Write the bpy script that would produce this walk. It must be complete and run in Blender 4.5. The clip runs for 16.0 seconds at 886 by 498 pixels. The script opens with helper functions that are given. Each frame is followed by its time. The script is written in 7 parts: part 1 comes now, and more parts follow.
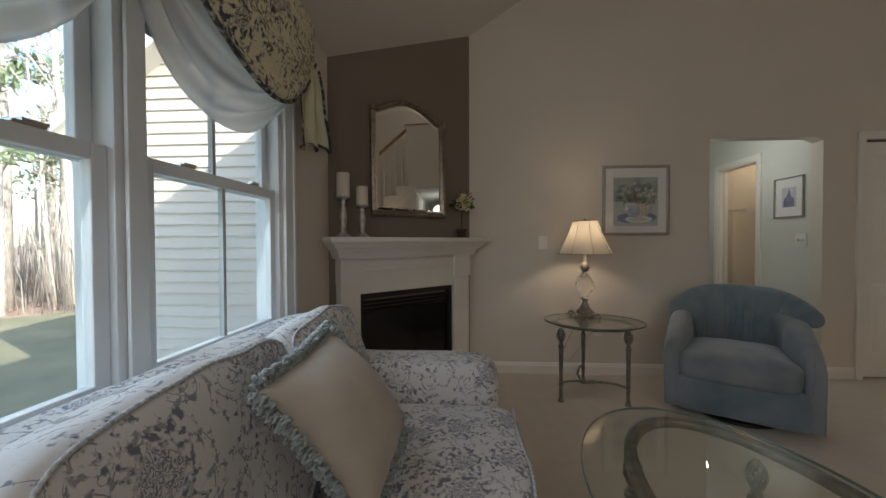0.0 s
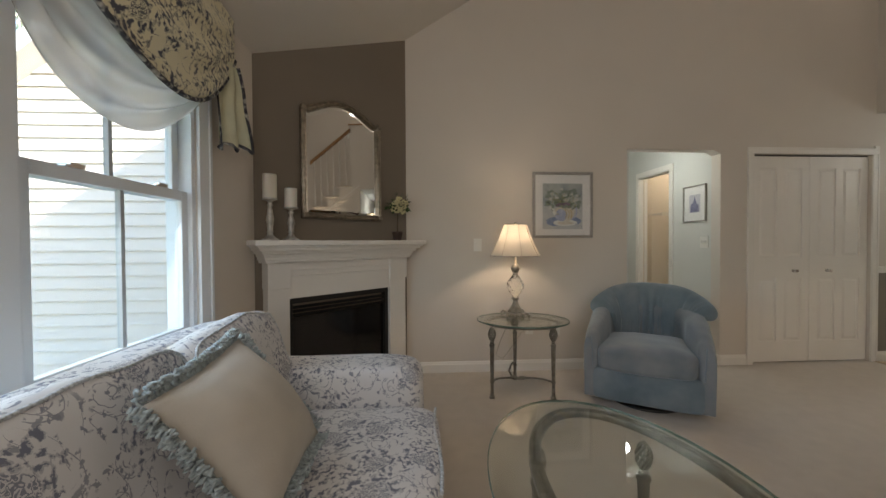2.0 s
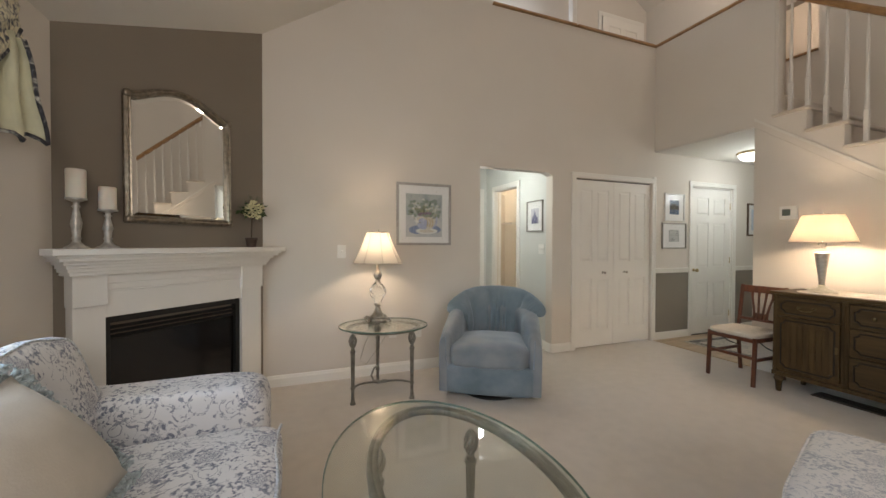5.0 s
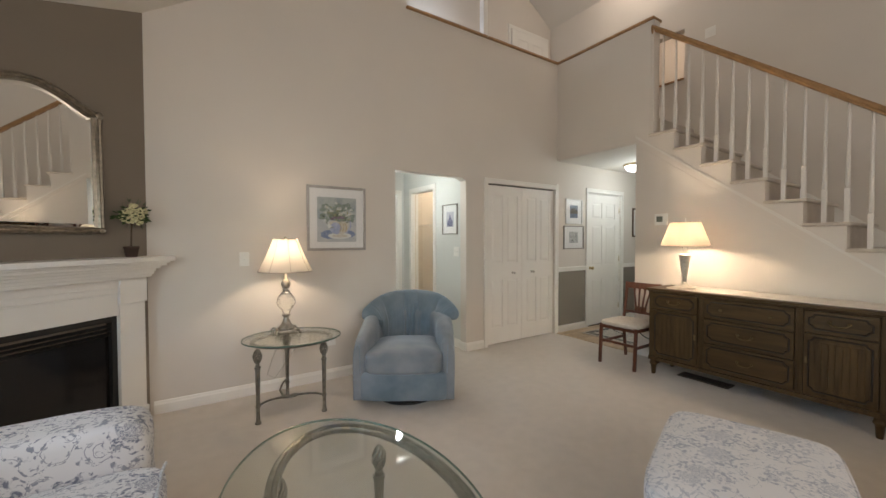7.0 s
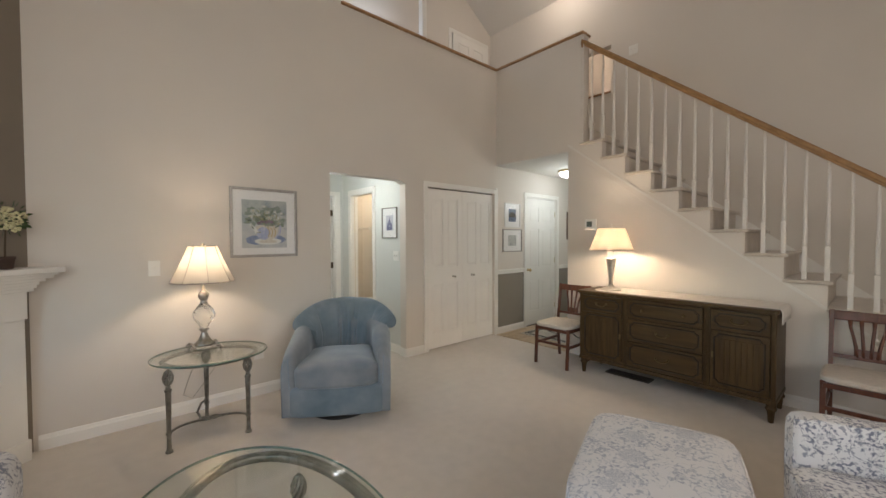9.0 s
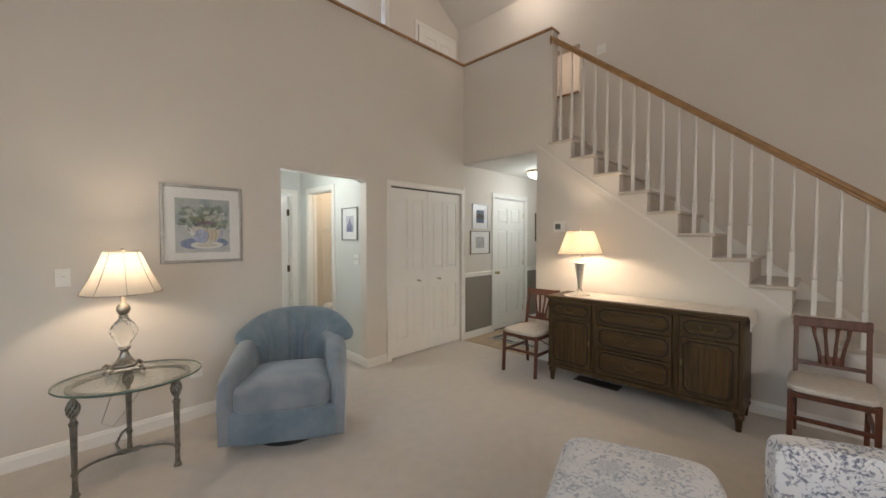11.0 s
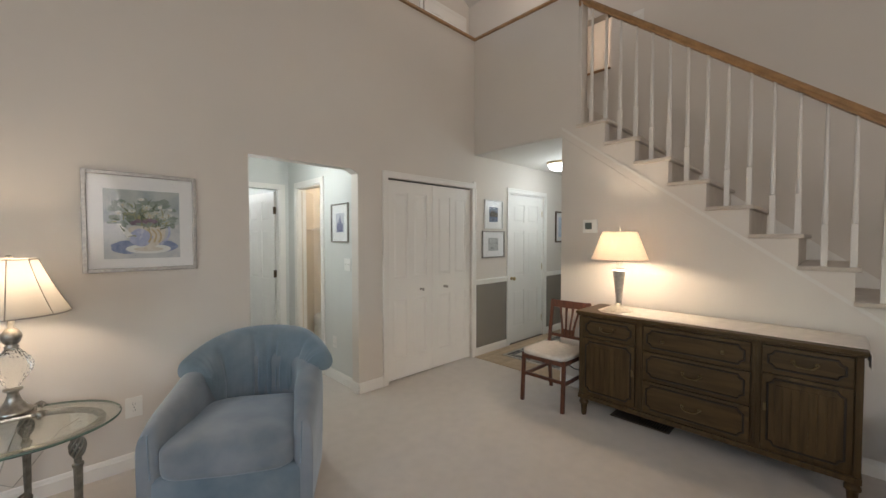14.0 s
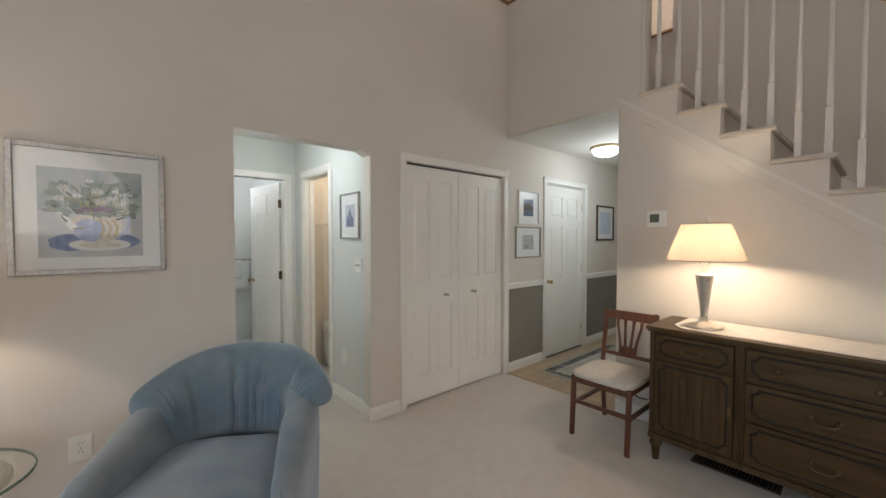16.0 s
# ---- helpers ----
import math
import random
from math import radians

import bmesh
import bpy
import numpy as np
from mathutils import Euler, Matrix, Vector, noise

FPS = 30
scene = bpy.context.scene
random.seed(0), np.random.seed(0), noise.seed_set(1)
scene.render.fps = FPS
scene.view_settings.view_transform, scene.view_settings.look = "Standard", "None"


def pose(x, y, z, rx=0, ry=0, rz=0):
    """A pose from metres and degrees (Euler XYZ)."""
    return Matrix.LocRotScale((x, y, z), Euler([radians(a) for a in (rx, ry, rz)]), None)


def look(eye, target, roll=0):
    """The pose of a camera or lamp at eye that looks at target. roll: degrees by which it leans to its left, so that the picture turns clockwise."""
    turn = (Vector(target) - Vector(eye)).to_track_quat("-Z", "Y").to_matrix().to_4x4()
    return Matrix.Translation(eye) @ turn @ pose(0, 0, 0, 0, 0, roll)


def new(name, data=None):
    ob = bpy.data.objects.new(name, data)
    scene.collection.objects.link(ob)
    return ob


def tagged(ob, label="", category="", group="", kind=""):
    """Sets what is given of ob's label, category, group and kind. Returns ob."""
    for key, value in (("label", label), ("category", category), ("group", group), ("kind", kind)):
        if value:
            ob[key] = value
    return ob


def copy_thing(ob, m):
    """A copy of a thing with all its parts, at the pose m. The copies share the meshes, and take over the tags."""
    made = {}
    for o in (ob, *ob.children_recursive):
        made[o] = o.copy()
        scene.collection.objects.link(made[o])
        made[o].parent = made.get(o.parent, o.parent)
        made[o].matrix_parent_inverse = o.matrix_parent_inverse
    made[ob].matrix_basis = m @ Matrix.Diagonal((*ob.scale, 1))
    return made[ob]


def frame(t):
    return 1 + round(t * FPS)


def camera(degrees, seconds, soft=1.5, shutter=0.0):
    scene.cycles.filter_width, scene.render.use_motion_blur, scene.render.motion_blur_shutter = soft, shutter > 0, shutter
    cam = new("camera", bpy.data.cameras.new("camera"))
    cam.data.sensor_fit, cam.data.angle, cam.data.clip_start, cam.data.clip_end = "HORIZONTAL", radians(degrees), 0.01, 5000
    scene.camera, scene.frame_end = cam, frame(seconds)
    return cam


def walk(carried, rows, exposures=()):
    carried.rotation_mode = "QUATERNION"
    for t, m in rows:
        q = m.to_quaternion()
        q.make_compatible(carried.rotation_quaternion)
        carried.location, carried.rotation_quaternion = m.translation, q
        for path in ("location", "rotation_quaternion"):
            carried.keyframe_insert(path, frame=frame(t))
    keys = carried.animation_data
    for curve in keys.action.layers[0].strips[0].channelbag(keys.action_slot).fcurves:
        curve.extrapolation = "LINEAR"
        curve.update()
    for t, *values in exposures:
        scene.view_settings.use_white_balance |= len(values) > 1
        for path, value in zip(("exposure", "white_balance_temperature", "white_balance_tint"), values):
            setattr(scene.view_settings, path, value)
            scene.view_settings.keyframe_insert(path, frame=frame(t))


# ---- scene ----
cam = camera(98.9, 16.0)
PATH = [
    (0, (0.225, 0.28, 1.189), (0.093, 2.275, 1.152), -0.2),
    (0.5, (0.26, 0.277, 1.19), (0.17, 2.275, 1.152), -0.2),
    (1, (0.29, 0.271, 1.194), (0.252, 2.27, 1.158), -0.2),
    (1.5, (0.324, 0.264, 1.193), (0.36, 2.264, 1.161), -0.2),
    (2, (0.362, 0.247, 1.204), (0.483, 2.243, 1.17), -0.3),
    (2.5, (0.379, 0.24, 1.208), (0.609, 2.226, 1.176), -0.2),
    (3, (0.418, 0.23, 1.204), (0.745, 2.203, 1.174), -0.3),
    (3.5, (0.44, 0.218, 1.205), (0.858, 2.173, 1.176), -0.3),
    (4, (0.463, 0.207, 1.212), (0.968, 2.142, 1.184), -0.4),
    (4.2, (0.463, 0.189, 1.221), (1.015, 2.111, 1.195), -0.2),
    (6.5, (0.546, 0.111, 1.322), (1.559, 1.835, 1.272), -0.1),
    (7, (0.545, 0.1, 1.343), (1.639, 1.773, 1.294), -0.1),
    (7.5, (0.549, 0.088, 1.363), (1.713, 1.713, 1.314), -0.1),
    (8, (0.569, 0.082, 1.372), (1.786, 1.669, 1.324), -0.1),
    (8.5, (0.603, 0.086, 1.385), (1.88, 1.624, 1.334), -0.1),
    (9, (0.653, 0.095, 1.395), (1.968, 1.6, 1.344), -0.2),
    (11.5, (0.929, 0.292, 1.442), (2.379, 1.668, 1.386), -0.0),
    (12, (0.994, 0.371, 1.445), (2.461, 1.729, 1.39), 0.0),
    (12.5, (1.054, 0.45, 1.449), (2.528, 1.801, 1.39), 0.0),
    (13, (1.161, 0.531, 1.444), (2.623, 1.894, 1.387), 0.1),
    (13.5, (1.303, 0.586, 1.456), (2.717, 1.999, 1.398), 0.0),
    (14, (1.398, 0.683, 1.449), (2.784, 2.124, 1.393), -0.0),
    (14.5, (1.49, 0.792, 1.434), (2.848, 2.259, 1.38), 0.0),
    (15, (1.575, 0.923, 1.427), (2.919, 2.404, 1.372), 0.0),
    (15.5, (1.672, 1.049, 1.417), (3.001, 2.542, 1.363), 0.0),
    (16, (1.773, 1.185, 1.413), (3.083, 2.696, 1.358), 0.0),
]
EXPOSURES = [(0.0, 2.02, 6850, 12.5), (1.0, 2.27, 6880, 12.5), (2.0, 2.68, 6900, 13), (3.0, 2.97, 6850, 13), (4.0, 3.25, 6780, 13), (7.0, 3.41, 6630, 13), (9.0, 3.39, 6550, 13), (12.0, 3.40, 6450, 13), (16.0, 3.25, 6200, 13)]
walk(cam, [(t, look(eye, target, roll)) for t, eye, target, roll in PATH], EXPOSURES)

# ---- world and lights ----
SUN_EL, SUN_AZ = 31.0, 118.0
world = bpy.data.worlds.new("sky")
world.use_nodes = True
scene.world = world
wn = world.node_tree.nodes
sky = wn.new("ShaderNodeTexSky")
sky.sky_type = 'NISHITA'
sky.sun_disc = False
sky.sun_elevation, sky.sun_rotation = radians(SUN_EL), radians(SUN_AZ)
world.node_tree.links.new(sky.outputs[0], wn["Background"].inputs[0])
wn["Background"].inputs[1].default_value = 0.15


def lamp(name, kind, watts, color, m, size=0.1, size_y=None):
    data = bpy.data.lights.new(name, kind)
    data.energy, data.color = watts, color
    if kind == 'AREA':
        data.shape = 'RECTANGLE'
        data.size, data.size_y = size, size_y or size
    elif kind == 'POINT':
        data.shadow_soft_size = size
    elif kind == 'SUN':
        data.angle = radians(size)
    ob = new(name, data)
    ob.matrix_world = m
    return ob


WARM, AMBER, DAY = (1.0, 0.80, 0.57), (1.0, 0.785, 0.55), (0.80, 0.92, 1.0)
# sun from the south-east, over the roof
az, el = radians(SUN_AZ), radians(SUN_EL)
sun_from = Vector((math.sin(az) * math.cos(el), math.cos(az) * math.cos(el), math.sin(el)))
lamp("sun", 'SUN', 2.3, (1.0, 0.95, 0.88), look(sun_from * 20, (0, 0, 0)), 0.5)
# added fill from the south end, where the wall has no window
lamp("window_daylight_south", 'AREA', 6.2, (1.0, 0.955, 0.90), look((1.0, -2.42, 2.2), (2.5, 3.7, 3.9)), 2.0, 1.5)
for y in (0.84, 1.735):
    lamp("window_daylight", 'AREA', 0.64, DAY, look((-0.705, y, 1.40), (1.0, y, 0.7)), 0.72, 1.25)
# lamps of the place
lamp("table_lamp_bulb", 'POINT', 0.8, WARM, pose(1.16, 3.385, 1.24), 0.035)
lamp("sideboard_lamp_bulb", 'POINT', 2.05, AMBER, pose(4.513, 1.886, 1.335), 0.035)
lamp("foyer_bulb", 'POINT', 1.2, (0.84, 0.97, 1.0), pose(5.99, 3.02, 2.05), 0.16)
lamp("hall_bulb", 'POINT', 1.3, (0.86, 0.97, 0.97), pose(2.62, 4.3, 2.05), 0.05)
lamp("bath_bulb", 'POINT', 1.15, (0.9, 0.97, 1.0), pose(2.7, 6.3, 2.2), 0.08)
lamp("closet_bulb", 'POINT', 0.85, (1.0, 0.88, 0.70), pose(3.9, 4.9, 2.3), 0.06)
lamp("loft_room_bulb", 'POINT', 0.95, (1.0, 0.84, 0.68), pose(6.5, 3.0, 4.4), 0.06)
lamp("loft_ceiling_bulb", 'POINT', 1.05, (1.0, 0.87, 0.73), pose(5.25, 3.1, 5.0), 0.1)
# added bluish point lamp in place of daylight; the loft has no opening built
lamp("loft_daylight_fill", 'POINT', 0.8, (0.72, 0.84, 1.0), pose(3.3, 4.35, 4.2), 0.15)

# ---- materials ----
def srgb(r, g, b):
    f = lambda c: c / 12.92 if c <= 0.04045 else ((c + 0.055) / 1.055) ** 2.4
    return (f(r / 255), f(g / 255), f(b / 255), 1.0)


def material(name, color, rough=0.6, metal=0.0, noise_scale=0.0, vary=0.06, bump=0.0, bump_scale=200.0, coat=0.0, sheen=0.0, spec=0.5):
    """A principled material with soft colour variation at two scales and fine relief."""
    m = bpy.data.materials.new(name)
    m.use_nodes = True
    n, ln = m.node_tree.nodes, m.node_tree.links
    b = n["Principled BSDF"]
    b.inputs["Base Color"].default_value = (*color[:3], 1)
    b.inputs["Roughness"].default_value, b.inputs["Metallic"].default_value = rough, metal
    b.inputs["Coat Weight"].default_value, b.inputs["Sheen Weight"].default_value = coat, sheen
    b.inputs["Specular IOR Level"].default_value = spec
    co = n.new("ShaderNodeTexCoord")
    if noise_scale:
        t = n.new("ShaderNodeTexNoise")
        t.inputs["Scale"].default_value, t.inputs["Detail"].default_value = noise_scale, 6
        ln.new(co.outputs["Object"], t.inputs["Vector"])
        mix = n.new("ShaderNodeMix")
        mix.data_type, mix.blend_type = 'RGBA', 'MULTIPLY'
        ramp = n.new("ShaderNodeMapRange")
        ramp.inputs["From Min"].default_value, ramp.inputs["From Max"].default_value = 0.3, 0.7
        ramp.inputs["To Min"].default_value, ramp.inputs["To Max"].default_value = 1 - vary, 1 + vary * 0.5
        ln.new(t.outputs["Fac"], ramp.inputs["Value"])
        mix.inputs[0].default_value = 1.0
        mix.inputs[6].default_value = (*color[:3], 1)
        ln.new(ramp.outputs[0], mix.inputs[7])
        ln.new(mix.outputs[2], b.inputs["Base Color"])
    if bump:
        t2 = n.new("ShaderNodeTexNoise")
        t2.inputs["Scale"].default_value, t2.inputs["Detail"].default_value = bump_scale, 4
        ln.new(co.outputs["Object"], t2.inputs["Vector"])
        bp = n.new("ShaderNodeBump")
        bp.inputs["Strength"].default_value, bp.inputs["Distance"].default_value = bump, 0.002
        ln.new(t2.outputs["Fac"], bp.inputs["Height"])
        ln.new(bp.outputs[0], b.inputs["Normal"])
    return m


WALL = material("wall_paint", (0.70, 0.643, 0.575), 0.75, noise_scale=1.3, vary=0.03, bump=0.12, bump_scale=260, spec=0.25)
HALLW = material("hall_paint", (0.68, 0.68, 0.64), 0.75, noise_scale=1.3, vary=0.03, bump=0.12, bump_scale=260, spec=0.25)
CEIL = material("ceiling_paint", (0.70, 0.66, 0.60), 0.85, noise_scale=1.1, vary=0.03, bump=0.15, bump_scale=150, spec=0.2)
TAUPE = material("taupe_paint", (0.22, 0.185, 0.145), 0.75, noise_scale=1.5, vary=0.05, bump=0.12, bump_scale=260, spec=0.25)
GREYP = material("grey_wainscot_paint", (0.25, 0.225, 0.19), 0.7, noise_scale=1.5, vary=0.05, bump=0.12, bump_scale=260, spec=0.3)
TRIM = material("white_trim_paint", (0.84, 0.81, 0.755), 0.4, noise_scale=3.0, vary=0.03, bump=0.05, bump_scale=90)
VINYL = material("white_window_vinyl", (0.80, 0.83, 0.85), 0.35, noise_scale=4.0, vary=0.03)
BLACK = material("black_metal", (0.012, 0.011, 0.010), 0.45, noise_scale=8, vary=0.2)
# near-black colour painted in for the shade inside gaps and recesses
GAP_SHADE = material("gap_shade", (0.01, 0.009, 0.008), 0.9, noise_scale=4, vary=0.3)
BRASS = material("brass", (0.52, 0.40, 0.21), 0.28, 1.0, noise_scale=30, vary=0.1)
CHROME = material("polished_metal", (0.62, 0.60, 0.57), 0.18, 1.0, noise_scale=20, vary=0.08)

# ---- mesh helpers ----
def box(bm, x0, y0, z0, x1, y1, z1, bevel=0.0):
    made = bmesh.ops.create_cube(bm, size=1.0, matrix=Matrix.LocRotScale(((x0 + x1) / 2, (y0 + y1) / 2, (z0 + z1) / 2), None, (abs(x1 - x0), abs(y1 - y0), abs(z1 - z0))))
    if bevel:
        edges = list({e for v in made["verts"] for e in v.link_edges})
        bmesh.ops.bevel(bm, geom=edges, offset=bevel, segments=2, affect='EDGES', profile=0.6)
    return bm


def boxes(*specs, bevel=0.0):
    bm = bmesh.new()
    for s in specs:
        box(bm, *s, bevel=bevel)
    return bm


def lathe(profile, n=28, at=(0, 0, 0), squash=(1, 1)):
    """A turned shape from (radius, height) pairs."""
    bm = bmesh.new()
    rings = []
    for r, z in profile:
        rings.append([bm.verts.new((at[0] + squash[0] * r * math.cos(2 * math.pi * i / n), at[1] + squash[1] * r * math.sin(2 * math.pi * i / n), at[2] + z)) for i in range(n)])
    for a, b in zip(rings, rings[1:]):
        for i in range(n):
            bm.faces.new((a[i], a[(i + 1) % n], b[(i + 1) % n], b[i]))
    bm.faces.new(rings[0][::-1])
    bm.faces.new(rings[-1])
    for f in bm.faces:
        f.smooth = True
    return bm


def tube(points, radius, n=8, closed=False, bm=None):
    """A round bar along points; radius may be one number or one for each point."""
    bm = bm or bmesh.new()
    pts = [Vector(p) for p in points]
    rad = radius if isinstance(radius, (list, tuple)) else [radius] * len(pts)
    rings, last = [], None
    for i, p in enumerate(pts):
        a = pts[i - 1] if i or closed else p
        b = pts[(i + 1) % len(pts)] if i + 1 < len(pts) or closed else p
        d = (b - a).normalized()
        if last is None:
            side = d.orthogonal().normalized()
        else:
            side = (last - last.dot(d) * d)
            side = side.normalized() if side.length > 1e-6 else d.orthogonal().normalized()
        last = side
        up = d.cross(side)
        rings.append([bm.verts.new(p + rad[i] * (math.cos(2 * math.pi * k / n) * side + math.sin(2 * math.pi * k / n) * up)) for k in range(n)])
    pairs = list(zip(rings, rings[1:])) + ([(rings[-1], rings[0])] if closed else [])
    for a, b in pairs:
        for k in range(n):
            bm.faces.new((a[k], a[(k + 1) % n], b[(k + 1) % n], b[k])).smooth = True
    if not closed:
        bm.faces.new(rings[0][::-1])
        bm.faces.new(rings[-1])
    return bm


def prism(outline, d0, d1, axis='z', bm=None):
    """A slab with the given 2D outline, from d0 to d1 along the axis (x: outline is y,z; y: x,z; z: x,y)."""
    bm = bm or bmesh.new()
    put = {'x': lambda u, v, d: (d, u, v), 'y': lambda u, v, d: (u, d, v), 'z': lambda u, v, d: (u, v, d)}[axis]
    a = [bm.verts.new(put(u, v, d0)) for u, v in outline]
    b = [bm.verts.new(put(u, v, d1)) for u, v in outline]
    n = len(outline)
    bm.faces.new(a[::-1])
    bm.faces.new(b)
    for i in range(n):
        bm.faces.new((a[i], a[(i + 1) % n], b[(i + 1) % n], b[i]))
    return bm


def sheet(points, uv=False, bm=None):
    """A smooth grid surface through rows of points."""
    bm = bm or bmesh.new()
    rows = [[bm.verts.new(p) for p in row] for row in points]
    for r0, r1 in zip(rows, rows[1:]):
        for i in range(len(r0) - 1):
            bm.faces.new((r0[i], r0[i + 1], r1[i + 1], r1[i])).smooth = True
    return bm


def shift(bm, m):
    bmesh.ops.transform(bm, matrix=m, verts=bm.verts)
    return bm


def smooth(bm):
    for f in bm.faces:
        f.smooth = True
    return bm


def part(name, bm, mat, parent=None, label="", subsurf=0, solid=0.0):
    """Links a bmesh as one mesh object under a thing or a part."""
    bmesh.ops.recalc_face_normals(bm, faces=bm.faces)
    me = bpy.data.meshes.new(name)
    bm.to_mesh(me)
    bm.free()
    me.materials.append(mat)
    ob = new(name, me)
    if parent:
        ob.parent = parent
    if solid:
        s = ob.modifiers.new("solid", 'SOLIDIFY')
        s.thickness, s.offset = solid, 0
    if subsurf:
        s = ob.modifiers.new("smooth", 'SUBSURF')
        s.levels = s.render_levels = subsurf
    if label:
        ob["label"] = label
    return ob


def thing(name, m, label, category, group=""):
    ob = new(name)
    ob.matrix_world = m
    ob.empty_display_size = 0.1
    return tagged(ob, label, category, group)


def structure(name, bm, mat, label, category):
    return tagged(part(name, bm, mat), label, category, kind="structure")

# ---- the large structure ----
XW, YN, XS, XE = -0.715, 3.735, 4.86, 5.85      # west wall, north wall, stair wall, stairwell's far wall
SLOPE = 0.64
RIDGE = 4.6


def roof_z(x):
    z = 3.04 + SLOPE * (min(x, RIDGE) - 0.237)
    return z if x <= RIDGE else z - SLOPE * (x - RIDGE)


CARPET = material("beige_carpet", (0.59, 0.53, 0.465), 0.95, noise_scale=11.0, vary=0.055, bump=0.7, bump_scale=420, sheen=0.3, spec=0.1)
WOODFLOOR = material("light_oak_floor", (0.50, 0.36, 0.22), 0.4, noise_scale=5, vary=0.2)
TILE = material("bathroom_floor", (0.7, 0.69, 0.66), 0.4, noise_scale=3, vary=0.05)

structure("floor", boxes((-0.85, -2.7, -0.12, XS, YN + 0.12, 0.0), (XS, -2.7, -0.12, XE + 0.1, 2.56, 0.0), (1.7, YN + 0.12, -0.12, 4.6, 5.45, 0.0)), CARPET, "beige cut-pile carpet with faint tread marks", "floor")
structure("floor_bath", boxes((1.7, 5.45, -0.12, 4.6, 7.0, 0.0)), TILE, "pale vinyl bathroom floor", "floor")

# west wall with the window openings
WY = [(0.41, 1.272), (1.318, 2.158)]
WZ0, WZ1 = 0.735, 2.14
bm = boxes((-0.85, -2.7, 0, XW, WY[0][0], 2.44), (-0.85, WY[0][0], 0, XW, WY[1][1], WZ0), (-0.85, WY[0][0], WZ1, XW, WY[1][1], 2.44),
           (-0.85, WY[0][1], WZ0, XW, WY[1][0], WZ1), (-0.85, WY[1][1], 0, XW, 3.85, 2.44))
structure("wall_west", bm, WALL, "warm beige painted wall with two windows", "wall")

# north wall: hall opening, closet, foyer door; stepped top along the loft
OX0, OX1, OZ = 2.322, 3.252, 2.08
CX0, CX1, CZ = 3.582, 4.815, 2.045
DX0, DX1, DZ = 5.57, 6.42, 2.06
Y1 = YN + 0.115
bm = boxes((-0.85, YN, 0, OX0, Y1, 2.47), (OX1, YN, 0, CX0, Y1, 2.47), (CX1, YN, 0, DX0, Y1, 2.47), (DX1, YN, 0, 7.7, Y1, 2.47),
           (OX0, YN, OZ, OX1, Y1, 2.47), (CX0, YN, CZ, CX1, Y1, 2.47), (DX0, YN, DZ, DX1, Y1, 2.47), (2.46, YN, 2.47, XS + 0.12, Y1, 3.80))
prism([(OX1 - 0.075, OZ), (OX1, OZ - 0.035), (OX1, OZ)], YN, Y1, 'y', bm)
prism([(-0.85, 2.47), (2.46, 2.47), (2.46, roof_z(2.46) + 0.05), (-0.6, roof_z(-0.6) + 0.05), (-0.85, 2.5)], YN, Y1, 'y', bm)
structure("wall_north", bm, WALL, "tall warm beige painted wall", "wall")

# diagonal chimney breast
D0, D1 = Vector((XW, 2.785)), Vector((0.238, YN))
bm = prism([(D0.x, D0.y), (D1.x, D1.y), (D1.x - 0.08, D1.y + 0.1), (D0.x - 0.12, D0.y + 0.12)], 0, 2.40, 'z')
v = [(D0.x, D0.y, 2.40), (D1.x, D1.y, 2.40), (D1.x, D1.y, roof_z(D1.x) + 0.02), (D0.x, D0.y, roof_z(D0.x) + 0.02)]
f = [bm.verts.new(p) for p in v]
g = [bm.verts.new((p[0] - 0.08, p[1] + 0.08, p[2])) for p in v]
bm.faces.new(f), bm.faces.new(g[::-1])
for i in range(4):
    bm.faces.new((f[i], f[(i + 1) % 4], g[(i + 1) % 4], g[i]))
structure("wall_chimney", bm, TAUPE, "taupe painted diagonal chimney breast", "wall")

# loft front wall, under-stair wall, stairwell wall
structure("wall_loft", boxes((XS, 2.42, 2.47, XS + 0.12, YN, 3.80)), WALL, "beige half wall of the loft", "wall")
structure("wall_foyer_south", boxes((XS + 0.12, 2.47, 0, 7.7, 2.58, 2.47)), WALL, "beige foyer wall", "wall")
structure("wall_foyer_east", boxes((7.7, 2.47, 0, 7.82, 3.85, 2.47)), WALL, "beige foyer end wall", "wall")
bm = boxes((XE, -2.7, 0, XE + 0.12, 2.53, 5.2), (XE, 2.53, 2.47, XE + 0.12, 3.12, 3.40), (XE, 2.53, 4.05, XE + 0.12, 3.12, 5.2), (XE, 3.12, 2.47, XE + 0.12, 4.9, 5.2))
structure("wall_stairwell", bm, WALL, "tall beige stairwell wall", "wall")
bm = boxes((2.35, 4.73, 2.73, XE, 4.85, 6.2), (2.34, Y1, 2.73, 2.46, 4.73, 5.0))
structure("wall_loft_north", bm, WALL, "beige loft wall with a closed door", "wall")
structure("loft_floor", boxes((2.46, Y1, 2.50, XE, 4.85, 2.73), (XS + 0.12, 2.53, 2.47, XE, Y1, 2.73)), CARPET, "carpeted loft floor", "floor")
structure("wall_south", boxes((-0.85, -2.82, 0, XE + 0.12, -2.7, 6.2)), WALL, "plain beige wall", "wall")
structure("loft_room", boxes((7.2, 2.2, 2.47, 7.3, 4.2, 5.2), (5.97, 2.2, 2.47, 7.3, 2.3, 5.2), (5.97, 4.2, 2.47, 7.3, 4.3, 5.2), (5.97, 2.2, 5.0, 7.3, 4.3, 5.1), (5.97, 2.2, 2.5, 7.3, 4.3, 2.73)), WALL, "lamp-lit room beside the loft", "wall")

